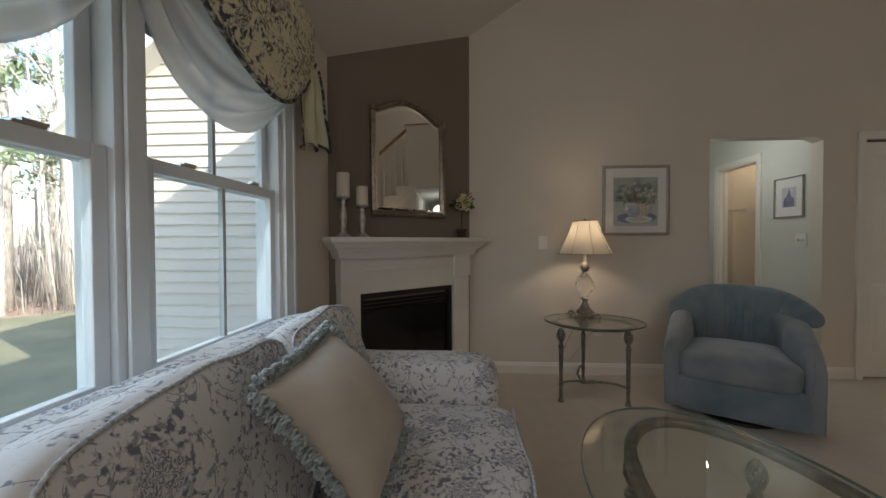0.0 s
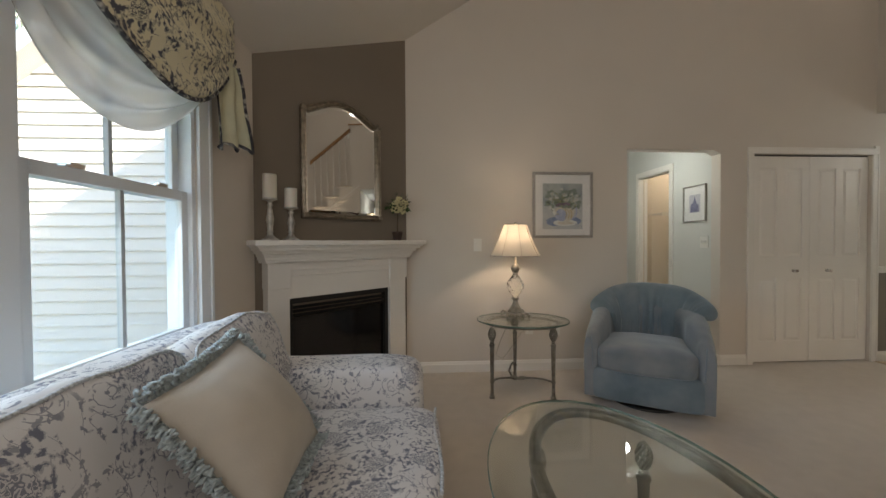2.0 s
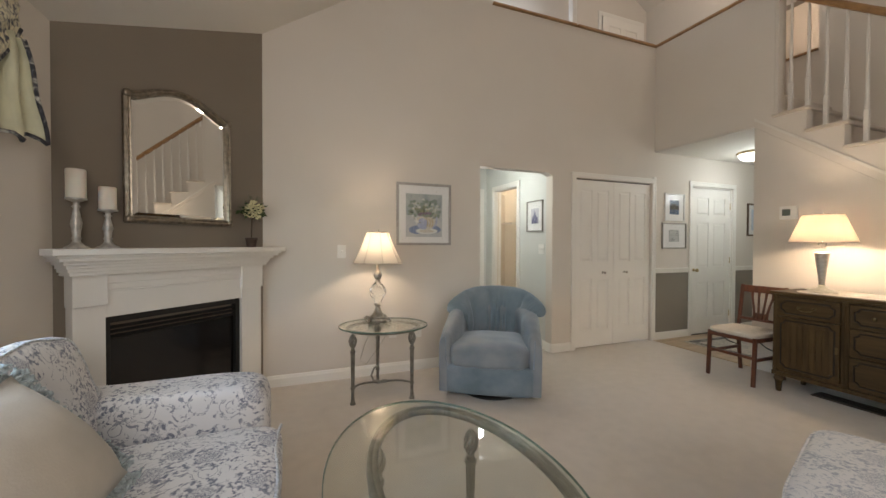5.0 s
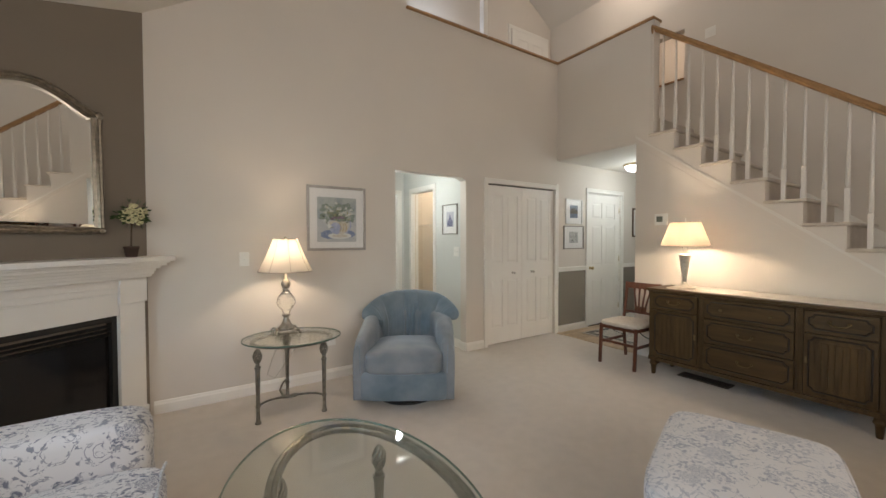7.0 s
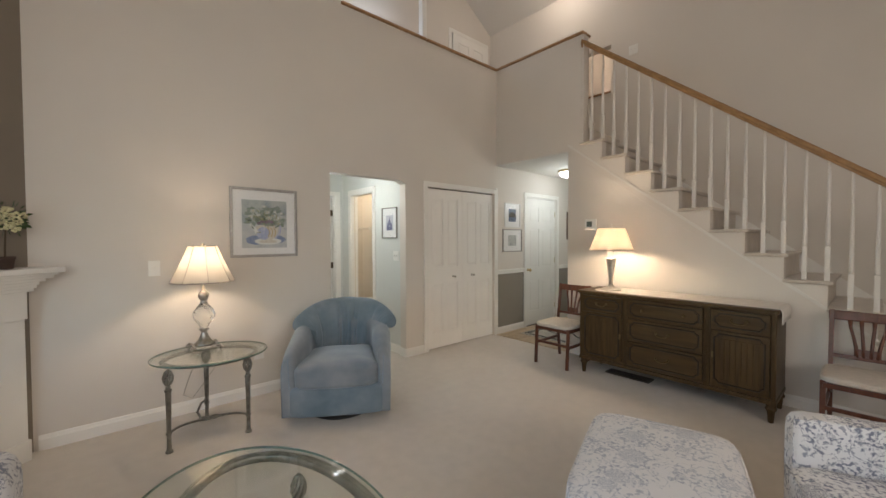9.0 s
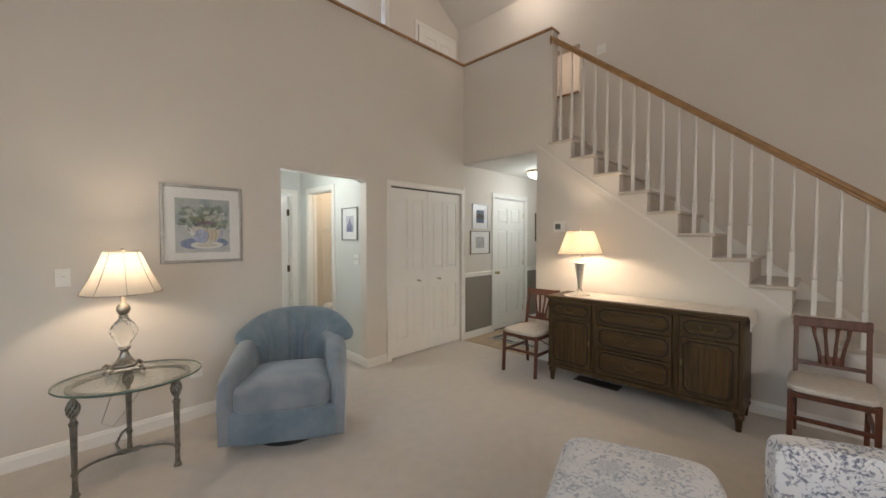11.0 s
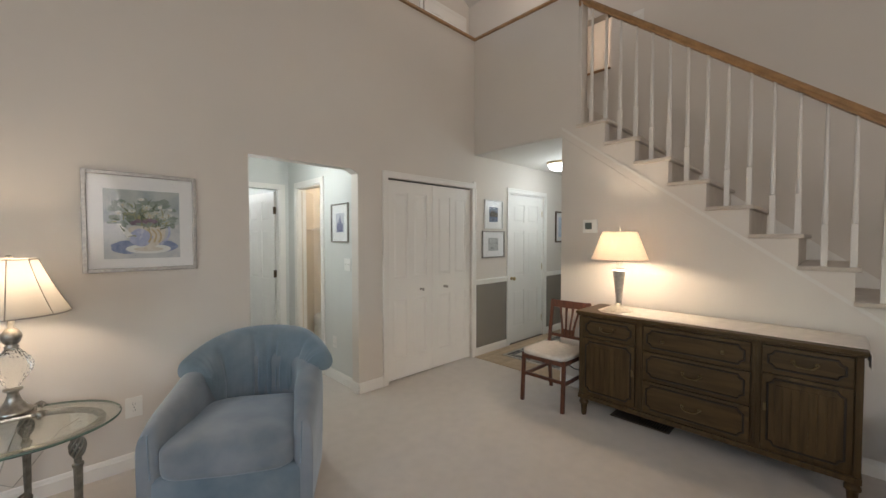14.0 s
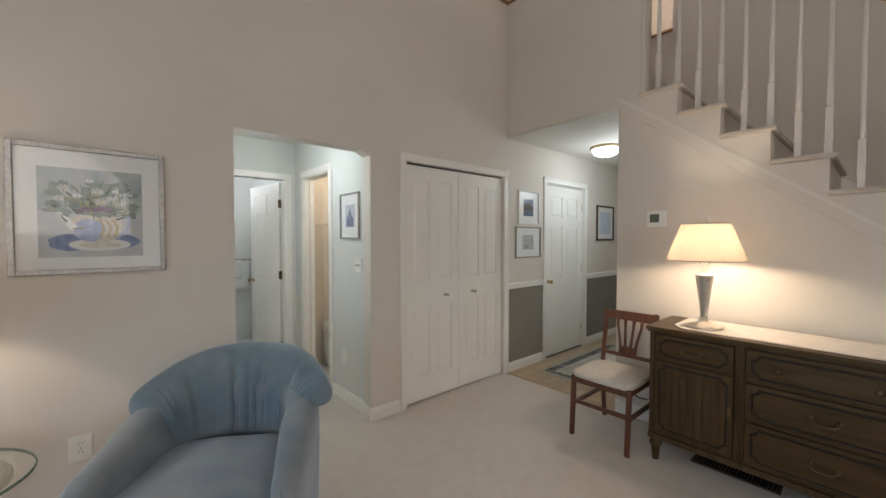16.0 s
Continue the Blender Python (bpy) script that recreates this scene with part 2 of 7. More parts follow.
# ceilings
def slab(x0, x1, y0, y1, t=0.12):
    return prism([(x0, roof_z(x0)), (x1, roof_z(x1)), (x1, roof_z(x1) + t), (x0, roof_z(x0) + t)], y0, y1, 'y')


structure("ceiling", slab(-0.95, RIDGE, -2.85, 6.1), CEIL, "pale sloping cathedral ceiling", "ceiling")
structure("ceiling_east", slab(RIDGE, 6.2, -2.85, 6.1), CEIL, "pale sloping ceiling over the stairs", "ceiling")
# unseen slab over the ceiling, thickened to set the sun's shadow on siding and lawn
SHADE_SLAB = material("shade_slab_dark", (0.10, 0.095, 0.09), 0.9, noise_scale=6, vary=0.3, bump=0.5, bump_scale=30)
structure("roof_shade_slab", prism([(-1.3, roof_z(-1.3) + 0.125), (RIDGE, roof_z(RIDGE) + 0.125), (RIDGE, roof_z(RIDGE) + 0.88), (-1.3, roof_z(-1.3) + 0.88)], -3.1, 6.3, 'y'), SHADE_SLAB, "unseen dark roof slab shaping the sun's shadow outside", "roof")
structure("ceiling_foyer", boxes((XS, 2.58, 2.452, 7.70, YN, 2.466)), CEIL, "flat white foyer ceiling", "ceiling")

# hall behind the opening
HX, HY = 3.275, 5.39
CY0, CY1 = 4.505, 5.12        # closet doorway in the hall's east wall
BX0, BX1 = 2.42, 3.17         # bathroom doorway
structure("wall_hall_east", boxes((HX, Y1, 0, HX + 0.1, CY0, 2.44), (HX, CY0, 2.04, HX + 0.1, CY1, 2.44), (HX, CY1, 0, HX + 0.1, HY + 0.1, 2.44)), HALLW, "pale cool-lit hall wall with a closet doorway", "wall")
structure("wall_hall_north", boxes((BX1, HY, 0, HX, HY + 0.1, 2.44), (BX0, HY, 2.04, BX1, HY + 0.1, 2.44), (1.7, HY, 0, BX0, HY + 0.1, 2.44)), HALLW, "pale cool-lit hall wall with the bathroom doorway", "wall")
structure("wall_hall_west", boxes((1.6, Y1, 0, 1.7, 7.1, 2.44)), HALLW, "pale cool-lit hall side wall", "wall")
structure("wall_bath_north", boxes((1.7, 7.0, 0, 3.4, 7.1, 2.44)), HALLW, "pale bathroom end wall", "wall")
structure("wall_bath_east", boxes((HX, HY + 0.1, 0, HX + 0.1, 7.0, 2.44)), HALLW, "pale bathroom side wall", "wall")
structure("ceiling_hall", boxes((1.6, Y1, 2.44, 4.7, 7.1, 2.50)), CEIL, "white hall ceiling", "ceiling")
CLOSETW = material("closet_paint", (0.74, 0.67, 0.57), 0.75, noise_scale=1.3, vary=0.03, bump=0.12, bump_scale=260)
structure("wall_closet", boxes((HX + 0.1, HY - 0.1, 0, 4.7, HY, 2.44), (4.6, Y1, 0, 4.7, HY, 2.44), (HX + 0.1, 4.3, 0, 4.6, 4.4, 2.44)), CLOSETW, "warm-lit closet walls", "wall")
# black sheet behind the bifold doors, so their gaps read as shaded
structure("wall_closet_back", boxes((CX0 - 0.1, 4.25, 0, CX1 + 0.2, 4.29, 2.47)), GAP_SHADE, "near-black closet back, the shade behind the doors put into its colour", "wall")

# ---- trim, windows, doors, fireplace, stairs ----
def trim(name, bm, label, mat=TRIM):
    return structure(name, bm, mat, label, "trim")


BASE_H = 0.10


def baseboard(bm, x0, y0, x1, y1, h=BASE_H, t=0.014):
    """A moulded skirting along a wall face, from one point to another; the room lies to its left."""
    d = Vector((x1 - x0, y1 - y0, 0))
    length = d.length
    d.normalize()
    n = Vector((-d.y, d.x, 0))
    prof = [(0, 0), (t, 0), (t, h * 0.72), (t * 0.75, h * 0.8), (t * 0.55, h * 0.93), (t * 0.3, h), (0, h)]
    a = [bm.verts.new(Vector((x0, y0, 0)) + n * p + Vector((0, 0, q + 0.001))) for p, q in prof]
    b = [bm.verts.new(v.co + d * length) for v in a]
    for i in range(len(prof)):
        j = (i + 1) % len(prof)
        bm.faces.new((a[i], b[i], b[j], a[j]))
    bm.faces.new(a), bm.faces.new(b[::-1])


CAS = 0.062
bm = bmesh.new()
for a in [(OX0, YN, 0.262, YN), (CX0 - CAS - 0.001, YN, OX1, YN), (OX1, YN, OX1, Y1), (OX0, Y1, OX0, YN), (DX0 - CAS, YN, CX1 + CAS, YN), (7.7, YN, DX1 + CAS, YN), (HX, Y1, HX, CY0 - CAS), (XW, 2.78, XW, -2.7), (XS, -0.7, XS, 2.58), (7.7, 2.58, 7.7, 3.72)]:
    baseboard(bm, *a)
trim("baseboard", bm, "white moulded baseboard along the walls")

# floor of the foyer, strip by strip
foyer = tagged(new("floor_foyer"), "light oak strip floor of the foyer", "floor", kind="structure")
part("underlay", boxes((XS, 2.58, -0.12, 7.72, YN + 0.1, -0.006)), WOODFLOOR, foyer)
rng = random.Random(4)
OAK = []
for i in range(4):
    c = 0.92 + 0.05 * i
    OAK.append(material("oak_strip", (0.52 * c, 0.38 * c, 0.235 * c), 0.38, noise_scale=9, vary=0.18, bump=0.1, bump_scale=60))
y = 2.585
k = 0
while y < YN - 0.005:
    x = XS + 0.03
    while x < 7.68:
        length = min(rng.uniform(0.5, 1.1), 7.70 - x)
        part("floor_strip", boxes((x + 0.0008, y + 0.0008, -0.006, x + length - 0.0008, min(y + 0.0572, YN), 0.004), bevel=0.001), rng.choice(OAK), foyer)
        x += length
    y += 0.058
trim("threshold", boxes((XS - 0.005, 2.585, 0.0, XS + 0.03, YN - 0.015, 0.008), bevel=0.002), "thin wooden edge strip between carpet and foyer floor", OAK[1])

# windows of the west wall
GLASS = bpy.data.materials.new("window_glass")
GLASS.use_nodes = True
gn, gl = GLASS.node_tree.nodes, GLASS.node_tree.links
gb = gn["Principled BSDF"]
gt, gm, gf = gn.new("ShaderNodeBsdfTransparent"), gn.new("ShaderNodeMixShader"), gn.new("ShaderNodeBsdfGlossy")
gt.inputs[0].default_value = (0.90, 0.945, 0.945, 1)
gf.inputs[1].default_value = 0.02
gm.inputs[0].default_value = 0.05
gl.new(gt.outputs[0], gm.inputs[1]), gl.new(gf.outputs[0], gm.inputs[2]), gl.new(gm.outputs[0], gn["Material Output"].inputs[0])
MUNTIN = material("grey_muntin", (0.46, 0.47, 0.47), 0.5, noise_scale=5, vary=0.05)


def sash(name, y0, y1, z0, z1, x0, x1, parent, fr=0.045, low=0.045):
    s = part(name, boxes((x0, y0, z0, x1, y0 + fr, z1), (x0, y1 - fr, z0, x1, y1, z1), (x0, y0 + fr, z0, x1, y1 - fr, z0 + low), (x0, y0 + fr, z1 - fr, x1, y1 - fr, z1), bevel=0.004), VINYL, parent)
    xm = (x0 + x1) / 2
    p = part("pane", boxes((xm - 0.003, y0 + fr - 0.004, z0 + low - 0.004, xm + 0.003, y1 - fr + 0.004, z1 - fr + 0.004)), GLASS, s)
    p.visible_shadow = False
    ym = (y0 + y1) / 2
    part("muntin", boxes((xm - 0.010, ym - 0.009, z0 + low, xm + 0.010, ym + 0.009, z1 - fr)), MUNTIN, s)
    return s


for i, (y0, y1) in enumerate(WY):
    w = tagged(new("window_%d" % (i + 1)), "white double-hung vinyl window with a sill", "window", kind="structure")
    part("window_frame", boxes((-0.845, y0, WZ0, -0.722, y0 + 0.03, WZ1), (-0.845, y1 - 0.03, WZ0, -0.722, y1, WZ1), (-0.845, y0 + 0.03, WZ1 - 0.03, -0.722, y1 - 0.03, WZ1), (-0.845, y0 + 0.03, WZ0, -0.722, y1 - 0.03, WZ0 + 0.025), bevel=0.003), VINYL, w)
    sash("upper_sash", y0 + 0.031, y1 - 0.031, 1.405, WZ1 - 0.031, -0.812, -0.782, w)
    lower = sash("lower_sash", y0 + 0.031, y1 - 0.031, WZ0 + 0.026, 1.45, -0.775, -0.742, w, low=0.055)
    for f in (0.27, 0.76):
        yl = y0 + (y1 - y0) * f
        lock = boxes((-0.772, yl - 0.035, 1.451, -0.745, yl + 0.035, 1.459), (-0.768, yl - 0.012, 1.459, -0.75, yl + 0.045, 1.468), bevel=0.002)
        part("sash_lock", lock, CHROME, lower)
    part("window_sill", boxes((-0.735, y0 - 0.04, WZ0 - 0.022, -0.665, y1 + 0.04, WZ0 - 0.001), bevel=0.006), TRIM, w)
Y0, YA, YB, Y2 = WY[0][0], WY[0][1], WY[1][0], WY[1][1]
CW = 0.10
bm = boxes((XW, Y2, WZ0 - 0.001, XW + 0.016, Y2 + CW, WZ1 + CW), (XW, Y0 - CW, WZ0 - 0.001, XW + 0.016, Y0, WZ1 + CW), (XW, Y0, WZ1, XW + 0.016, Y2, WZ1 + CW), (XW, YA - 0.008, WZ0 - 0.001, XW + 0.012, YB + 0.008, WZ1),
           (XW, Y2 + 0.078, WZ0, XW + 0.024, Y2 + CW, WZ1 + CW), bevel=0.003)
box(bm, XW, Y0 - CW, WZ0 - 0.09, XW + 0.014, Y2 + CW, WZ0 - 0.023, 0.003)
trim("window_casing", bm, "white moulded window casing", VINYL)

# door casings
def casing(bm, x0, x1, z, y=YN, w=CAS, t=0.016):
    for a, b in ((x0 - w, x0), (x1, x1 + w)):
        box(bm, a, y - t, 0, b, y, z, 0.003)
        box(bm, a + (0 if a < x0 else w * 0.72), y - t - 0.005, 0, a + (w * 0.28 if a < x0 else w), y - t + 0.002, z, 0.002)
    box(bm, x0 - w, y - t, z, x1 + w, y, z + w, 0.003)
    box(bm, x0 - w, y - t - 0.005, z + w * 0.72, x1 + w, y - t + 0.002, z + w, 0.002)


bm = bmesh.new()
casing(bm, CX0, CX1, CZ)
box(bm, CX1 + CAS - 0.052, YN - 0.02, CZ + CAS, CX1 + CAS - 0.004, YN, CZ + CAS + 0.022, 0.004)
trim("closet_casing", bm, "white moulded casing round the closet doors")
bm = bmesh.new()
casing(bm, DX0, DX1, DZ)
trim("door_casing", bm, "white moulded casing round the foyer door")
# hall casings
bm = bmesh.new()
for a, b in ((CY0 - CAS, CY0), (CY1, CY1 + CAS)):
    box(bm, HX - 0.016, a, 0, HX, b, 2.04, 0.003)
box(bm, HX - 0.016, CY0 - CAS, 2.04, HX, CY1 + CAS, 2.04 + CAS, 0.003)
for a, b in ((BX0 - CAS, BX0), (BX1, BX1 + CAS)):
    box(bm, a, HY - 0.016, 0, b, HY, 2.04, 0.003)
box(bm, BX0 - CAS, HY - 0.016, 2.04, BX1 + CAS, HY, 2.04 + CAS, 0.003)
for a, b in ((CY0, CY0 + 0.012), (CY1 - 0.012, CY1)):
    box(bm, HX, a, 0, HX + 0.1, b, 2.04)
box(bm, HX, CY0, 2.028, HX + 0.1, CY1, 2.04)
for a, b in ((BX0, BX0 + 0.012), (BX1 - 0.012, BX1)):
    box(bm, a, HY, 0, b, HY + 0.1, 2.04)
trim("hall_casing", bm, "white casings round the hall doorways")


def panel_leaf(w, h, t, panels, proud=0.007):
    """A moulded door leaf: stiles and rails proud of a thin core, with a raised field in each panel (x, z, x, z)."""
    bm = boxes((0, -t / 2 + proud, 0, w, t / 2 - proud, h))
    xs = sorted({0, w, *[p[0] for p in panels], *[p[2] for p in panels]})
    zs = sorted({0, h, *[p[1] for p in panels], *[p[3] for p in panels]})
    for x0, x1 in zip(xs, xs[1:]):
        for z0, z1 in zip(zs, zs[1:]):
            xm, zm = (x0 + x1) / 2, (z0 + z1) / 2
            if not any(p[0] < xm < p[2] and p[1] < zm < p[3] for p in panels):
                box(bm, x0, -t / 2, z0, x1, t / 2, z1)
    for x0, z0, x1, z1 in panels:
        for s in (-1, 1):
            e, d = 0.014, 0.034
            ya, yb = s * (t / 2 - proud), s * (t / 2 - 0.002)
            q = [bm.verts.new(v) for v in ((x0 + e, ya, z0 + e), (x1 - e, ya, z0 + e), (x1 - e, ya, z1 - e), (x0 + e, ya, z1 - e), (x0 + d, yb, z0 + d), (x1 - d, yb, z0 + d), (x1 - d, yb, z1 - d), (x0 + d, yb, z1 - d))]
            for f in ((0, 1, 5, 4), (1, 2, 6, 5), (2, 3, 7, 6), (3, 0, 4, 7), (4, 5, 6, 7)):
                bm.faces.new([q[i] for i in f])
    return bm


DOORP = material("white_door_paint", (0.86, 0.83, 0.775), 0.38, noise_scale=3.0, vary=0.03, bump=0.08, bump_scale=40)


def knob_mesh(r=0.026, stem=0.03):
    bm = lathe([(r * 0.9, 0), (r * 0.9, 0.006), (r * 0.35, 0.009), (r * 0.35, stem), (r * 0.8, stem + 0.006), (r, stem + 0.018), (r * 0.85, stem + 0.030), (r * 0.3, stem + 0.036)], 20)
    return shift(bm, Matrix.Rotation(radians(90), 4, 'X'))


# bifold closet doors
bif = thing("bifold_door", pose(CX0, YN + 0.045, 0.014), "white four-panel bifold closet doors with small metal knobs, closed", "door")
LW = (CX1 - CX0) / 2 - 0.0085
for i in range(2):
    pn = []
    for c in (0.085, 0.345):
        pn += [(c, 1.03, c + 0.185, 1.90), (c, 0.20, c + 0.185, 0.82)]
    leaf = part("door_leaf", shift(panel_leaf(LW, 2.015, 0.034, pn, 0.011), pose(0.006 + i * (LW + 0.005), 0, 0)), DOORP, bif)
    part("knob", shift(knob_mesh(0.016, 0.018), pose(0.447 if i == 0 else LW + 0.19, -0.017, 0.895)), CHROME, leaf, "small polished metal knob")
part("track", boxes((0.002, -0.008, 2.0185, CX1 - CX0 - 0.002, 0.02, 2.029)), BLACK, bif, "dark top track")

# foyer door
six = lambda w: [(a, z0, b, z1) for a, b in ((0.115, w / 2 - 0.05), (w / 2 + 0.05, w - 0.115)) for z0, z1 in ((0.22, 0.72), (0.93, 1.55), (1.66, 1.90))]
DW = DX1 - DX0 - 0.03
fd = thing("foyer_door", pose(DX0 + 0.015, YN + 0.04, 0.012), "white six-panel interior door with brass knob, closed", "door")
leaf = part("door_leaf", panel_leaf(DW, 2.03, 0.036, six(DW)), DOORP, fd)
part("door_handle", shift(knob_mesh(), pose(0.065, -0.018, 0.89)), BRASS, leaf, "round brass knob")
for z in (0.25, 1.02, 1.80):
    part("hinge", boxes((DW - 0.003, -0.026, z - 0.045, DW + 0.012, -0.012, z + 0.045), bevel=0.002), BRASS, leaf)
part("door_jamb", boxes((-0.014, -0.035, -0.012, -0.002, 0.07, 2.046), (DW + 0.002, -0.035, -0.012, DW + 0.014, 0.07, 2.046), (-0.002, -0.035, 2.034, DW + 0.002, 0.07, 2.046)), TRIM, fd)
trim("door_threshold", boxes((DX0, YN - 0.005, 0.004, DX1, YN + 0.1, 0.011)), "dark door threshold", material("dark_threshold", (0.05, 0.035, 0.025), 0.5, noise_scale=6, vary=0.2))

# open bathroom door, ajar into the bathroom
BW = 0.735
bd = thing("bathroom_door", pose(BX1 - 0.016, HY + 0.098, 0.012, 0, 0, 98), "white six-panel bathroom door standing open", "door")
leaf = part("door_leaf", panel_leaf(BW, 2.01, 0.036, six(BW)), DOORP, bd)
part("door_handle", shift(knob_mesh(), pose(BW - 0.065, -0.018, 0.90, 0, 0, 0)), BRASS, leaf, "round brass knob")
part("door_handle", shift(knob_mesh(), pose(BW - 0.065, 0.018, 0.90, 0, 0, 180)), BRASS, leaf, "round brass knob")
DARKBRASS = material("dark_brass", (0.12, 0.085, 0.05), 0.4, 1.0, noise_scale=20, vary=0.2)
for z in (0.22, 1.0, 1.78):
    part("hinge", boxes((-0.012, -0.02, z - 0.045, 0.012, 0.026, z + 0.045), bevel=0.002), DARKBRASS, leaf, "dark brass hinge")

# chair rail and wainscot
trim("wainscot", boxes((CX1 + CAS, YN - 0.004, BASE_H, DX0 - CAS, YN, 0.88), (DX1 + CAS, YN - 0.004, BASE_H, 7.7, YN, 0.88)), "taupe painted lower wall of the foyer", GREYP)
bm = bmesh.new()
for a, b in ((CX1 + CAS, DX0 - CAS), (DX1 + CAS, 7.7)):
    box(bm, a, YN - 0.016, 0.88, b, YN, 0.945, 0.004)
    box(bm, a, YN - 0.028, 0.918, b, YN, 0.94, 0.006)
trim("chair_rail", bm, "white moulded chair rail")

# loft cap
CAPW = material("honey_oak", (0.36, 0.20, 0.085), 0.4, noise_scale=14, vary=0.25, bump=0.06, bump_scale=40)
bm = boxes((XS - 0.03, 2.385, 3.80, XS + 0.15, YN - 0.02, 3.825), (2.46, YN - 0.03, 3.80, 3.560, Y1 + 0.03, 3.825), (3.585, YN - 0.03, 3.80, XS + 0.15, Y1 + 0.03, 3.825), bevel=0.005)
trim("loft_cap", bm, "thin oak cap on the loft half walls", CAPW)
trim("stairwell_sill", boxes((XE - 0.03, 2.53, 3.40, XE + 0.14, 3.12, 3.42), bevel=0.004), "oak sill of the stairwell opening", CAPW)
trim("loft_door_casing", boxes((4.84, 4.715, 2.73, 4.9, 4.73, 4.84), (5.72, 4.715, 2.73, 5.78, 4.73, 4.84), (4.9, 4.715, 4.78, 5.72, 4.73, 4.84), bevel=0.003), "white casing of the loft doorway")

trim("loft_post", boxes((3.535, YN + 0.02, 3.826, 3.60, Y1 - 0.02, roof_z(3.535) + 0.02), bevel=0.004), "white square post on the loft half wall")
ld = thing("loft_door", pose(4.905, 4.712, 2.735), "white panelled loft door, closed", "door")
part("door_leaf", panel_leaf(0.81, 2.03, 0.03, six(0.81)), DOORP, ld)

# fireplace: local x runs along the diagonal wall, -y out into the room
FD = pose(D0.x, D0.y, 0, 0, 0, 45)
fp = thing("fireplace", FD, "white painted wooden mantelpiece with gas firebox in a diagonal corner", "fireplace")
MANT = material("white_mantel_paint", (0.79, 0.765, 0.72), 0.42, noise_scale=3.0, vary=0.03, bump=0.05, bump_scale=60)
L0, L1, R0, R1 = 0.05, 0.198, 1.083, 1.262
for a, b in ((L0, L1), (R0, R1)):
    part("pilaster", boxes((a, -0.075, 0, b, 0, 1.07), (a - 0.008, -0.088, 0.0, b + 0.008, 0, 0.13), (a - 0.005, -0.09, 0.90, b + 0.005, 0, 1.075), bevel=0.003), MANT, fp)
part("frieze", boxes((L1, -0.065, 0.825, R0, 0, 1.07), (L1, -0.078, 1.02, R0, 0, 1.075), (L1, -0.072, 0.985, R0, 0, 1.02), (L1, -0.07, 0.972, R0, 0, 0.979), bevel=0.003), MANT, fp)
steps = [(1.075, 0.02), (1.095, 0.03), (1.115, 0.038), (1.135, 0.058), (1.155, 0.085), (1.175, 0.10), (1.188, 0.108)]
bm = bmesh.new()
for (z0, o), (z1, o2) in zip(steps, steps[1:]):
    o = min(o2, o + 0.006)
    box(bm, L0 - o, -0.085 - o, z0, R1 + o, 0, z1 + 0.001, 0.003)
part("crown_moulding", bm, MANT, fp)
part("shelf", boxes((L0 - 0.13, -0.215, 1.188, R1 + 0.13, -0.002, 1.224), bevel=0.006), MANT, fp)
fbx = part("firebox", boxes((L1, -0.048, 0.02, L1 + 0.035, 0.0, 0.825), (R0 - 0.035, -0.048, 0.02, R0, 0.0, 0.825), (L1 + 0.035, -0.048, 0.785, R0 - 0.035, 0, 0.825), (L1 + 0.035, -0.048, 0.02, R0 - 0.035, 0, 0.11), bevel=0.002), BLACK, fp, "black metal surround")
for i in range(3):
    z = 0.70 + 0.028 * i
    part("louver", shift(boxes((L1 + 0.035, -0.012, -0.003, R0 - 0.035, 0.014, 0.003)), pose(0, -0.03, z, 28, 0, 0)), BLACK, fbx)
FGLASS = material("smoked_glass", (0.012, 0.010, 0.009), 0.12, noise_scale=3, vary=0.4)
part("glass_front", boxes((L1 + 0.035, -0.018, 0.11, R0 - 0.035, -0.010, 0.685)), FGLASS, fbx, "dark smoked glass front")
part("log", tube([(0.42, -0.03, 0.16), (0.62, -0.028, 0.18), (0.86, -0.03, 0.17)], [0.028, 0.034, 0.026]), material("charred_log", (0.05, 0.04, 0.032), 0.9, noise_scale=20, vary=0.5), fbx)

# ---- staircase ----
RISE, RUN, N = 0.2103, 0.2606, 12
YT, ZT = 2.425, 2.530
st = tagged(new("staircase"), "carpeted staircase with painted side, white turned balusters and oak handrail", "stairs", kind="structure")
outline = []
for k in range(N):
    outline += [(YT - RUN * k, ZT - RISE * k - 0.03), (YT - RUN * (k + 1), ZT - RISE * k - 0.03)]
yb = YT - RUN * N
STAIRW = material("stair_side_paint", (0.74, 0.70, 0.64), 0.5, noise_scale=2, vary=0.03, bump=0.06, bump_scale=120)
part("skirt", prism([(2.585, ZT - 0.03)] + outline + [(yb, 0), (-0.645, 0), (2.585, ZT - 0.08)], XS - 0.004, XS + 0.1, 'x'), WALL, st, "beige painted stair side")
structure("wall_stairs", prism([(2.585, 0), (2.585, ZT - 0.082), (-0.645, 0)], XS, XS + 0.1, 'x'), WALL, "warm beige wall under the stairs", "wall")
line = lambda y: ZT + 0.755 * (y - YT) - 0.135
part("skirt_trim", prism([(2.585, line(2.585)), (2.585, line(2.585) + 0.028), (-0.62, line(-0.62) + 0.028), (-0.62, line(-0.62))], XS - 0.013, XS - 0.003, 'x'), STAIRW, st)
STCARP = material("stair_carpet", (0.60, 0.53, 0.45), 0.95, noise_scale=6, vary=0.12, bump=0.8, bump_scale=350, sheen=0.3, spec=0.1)
bm = boxes((-0.035, -0.03, -0.03, XE - XS - 0.012, RUN + 0.004, 0.0), bevel=0.011)
box(bm, 0.004, 0.002, -RISE, XE - XS - 0.012, 0.022, -0.028)
first = None
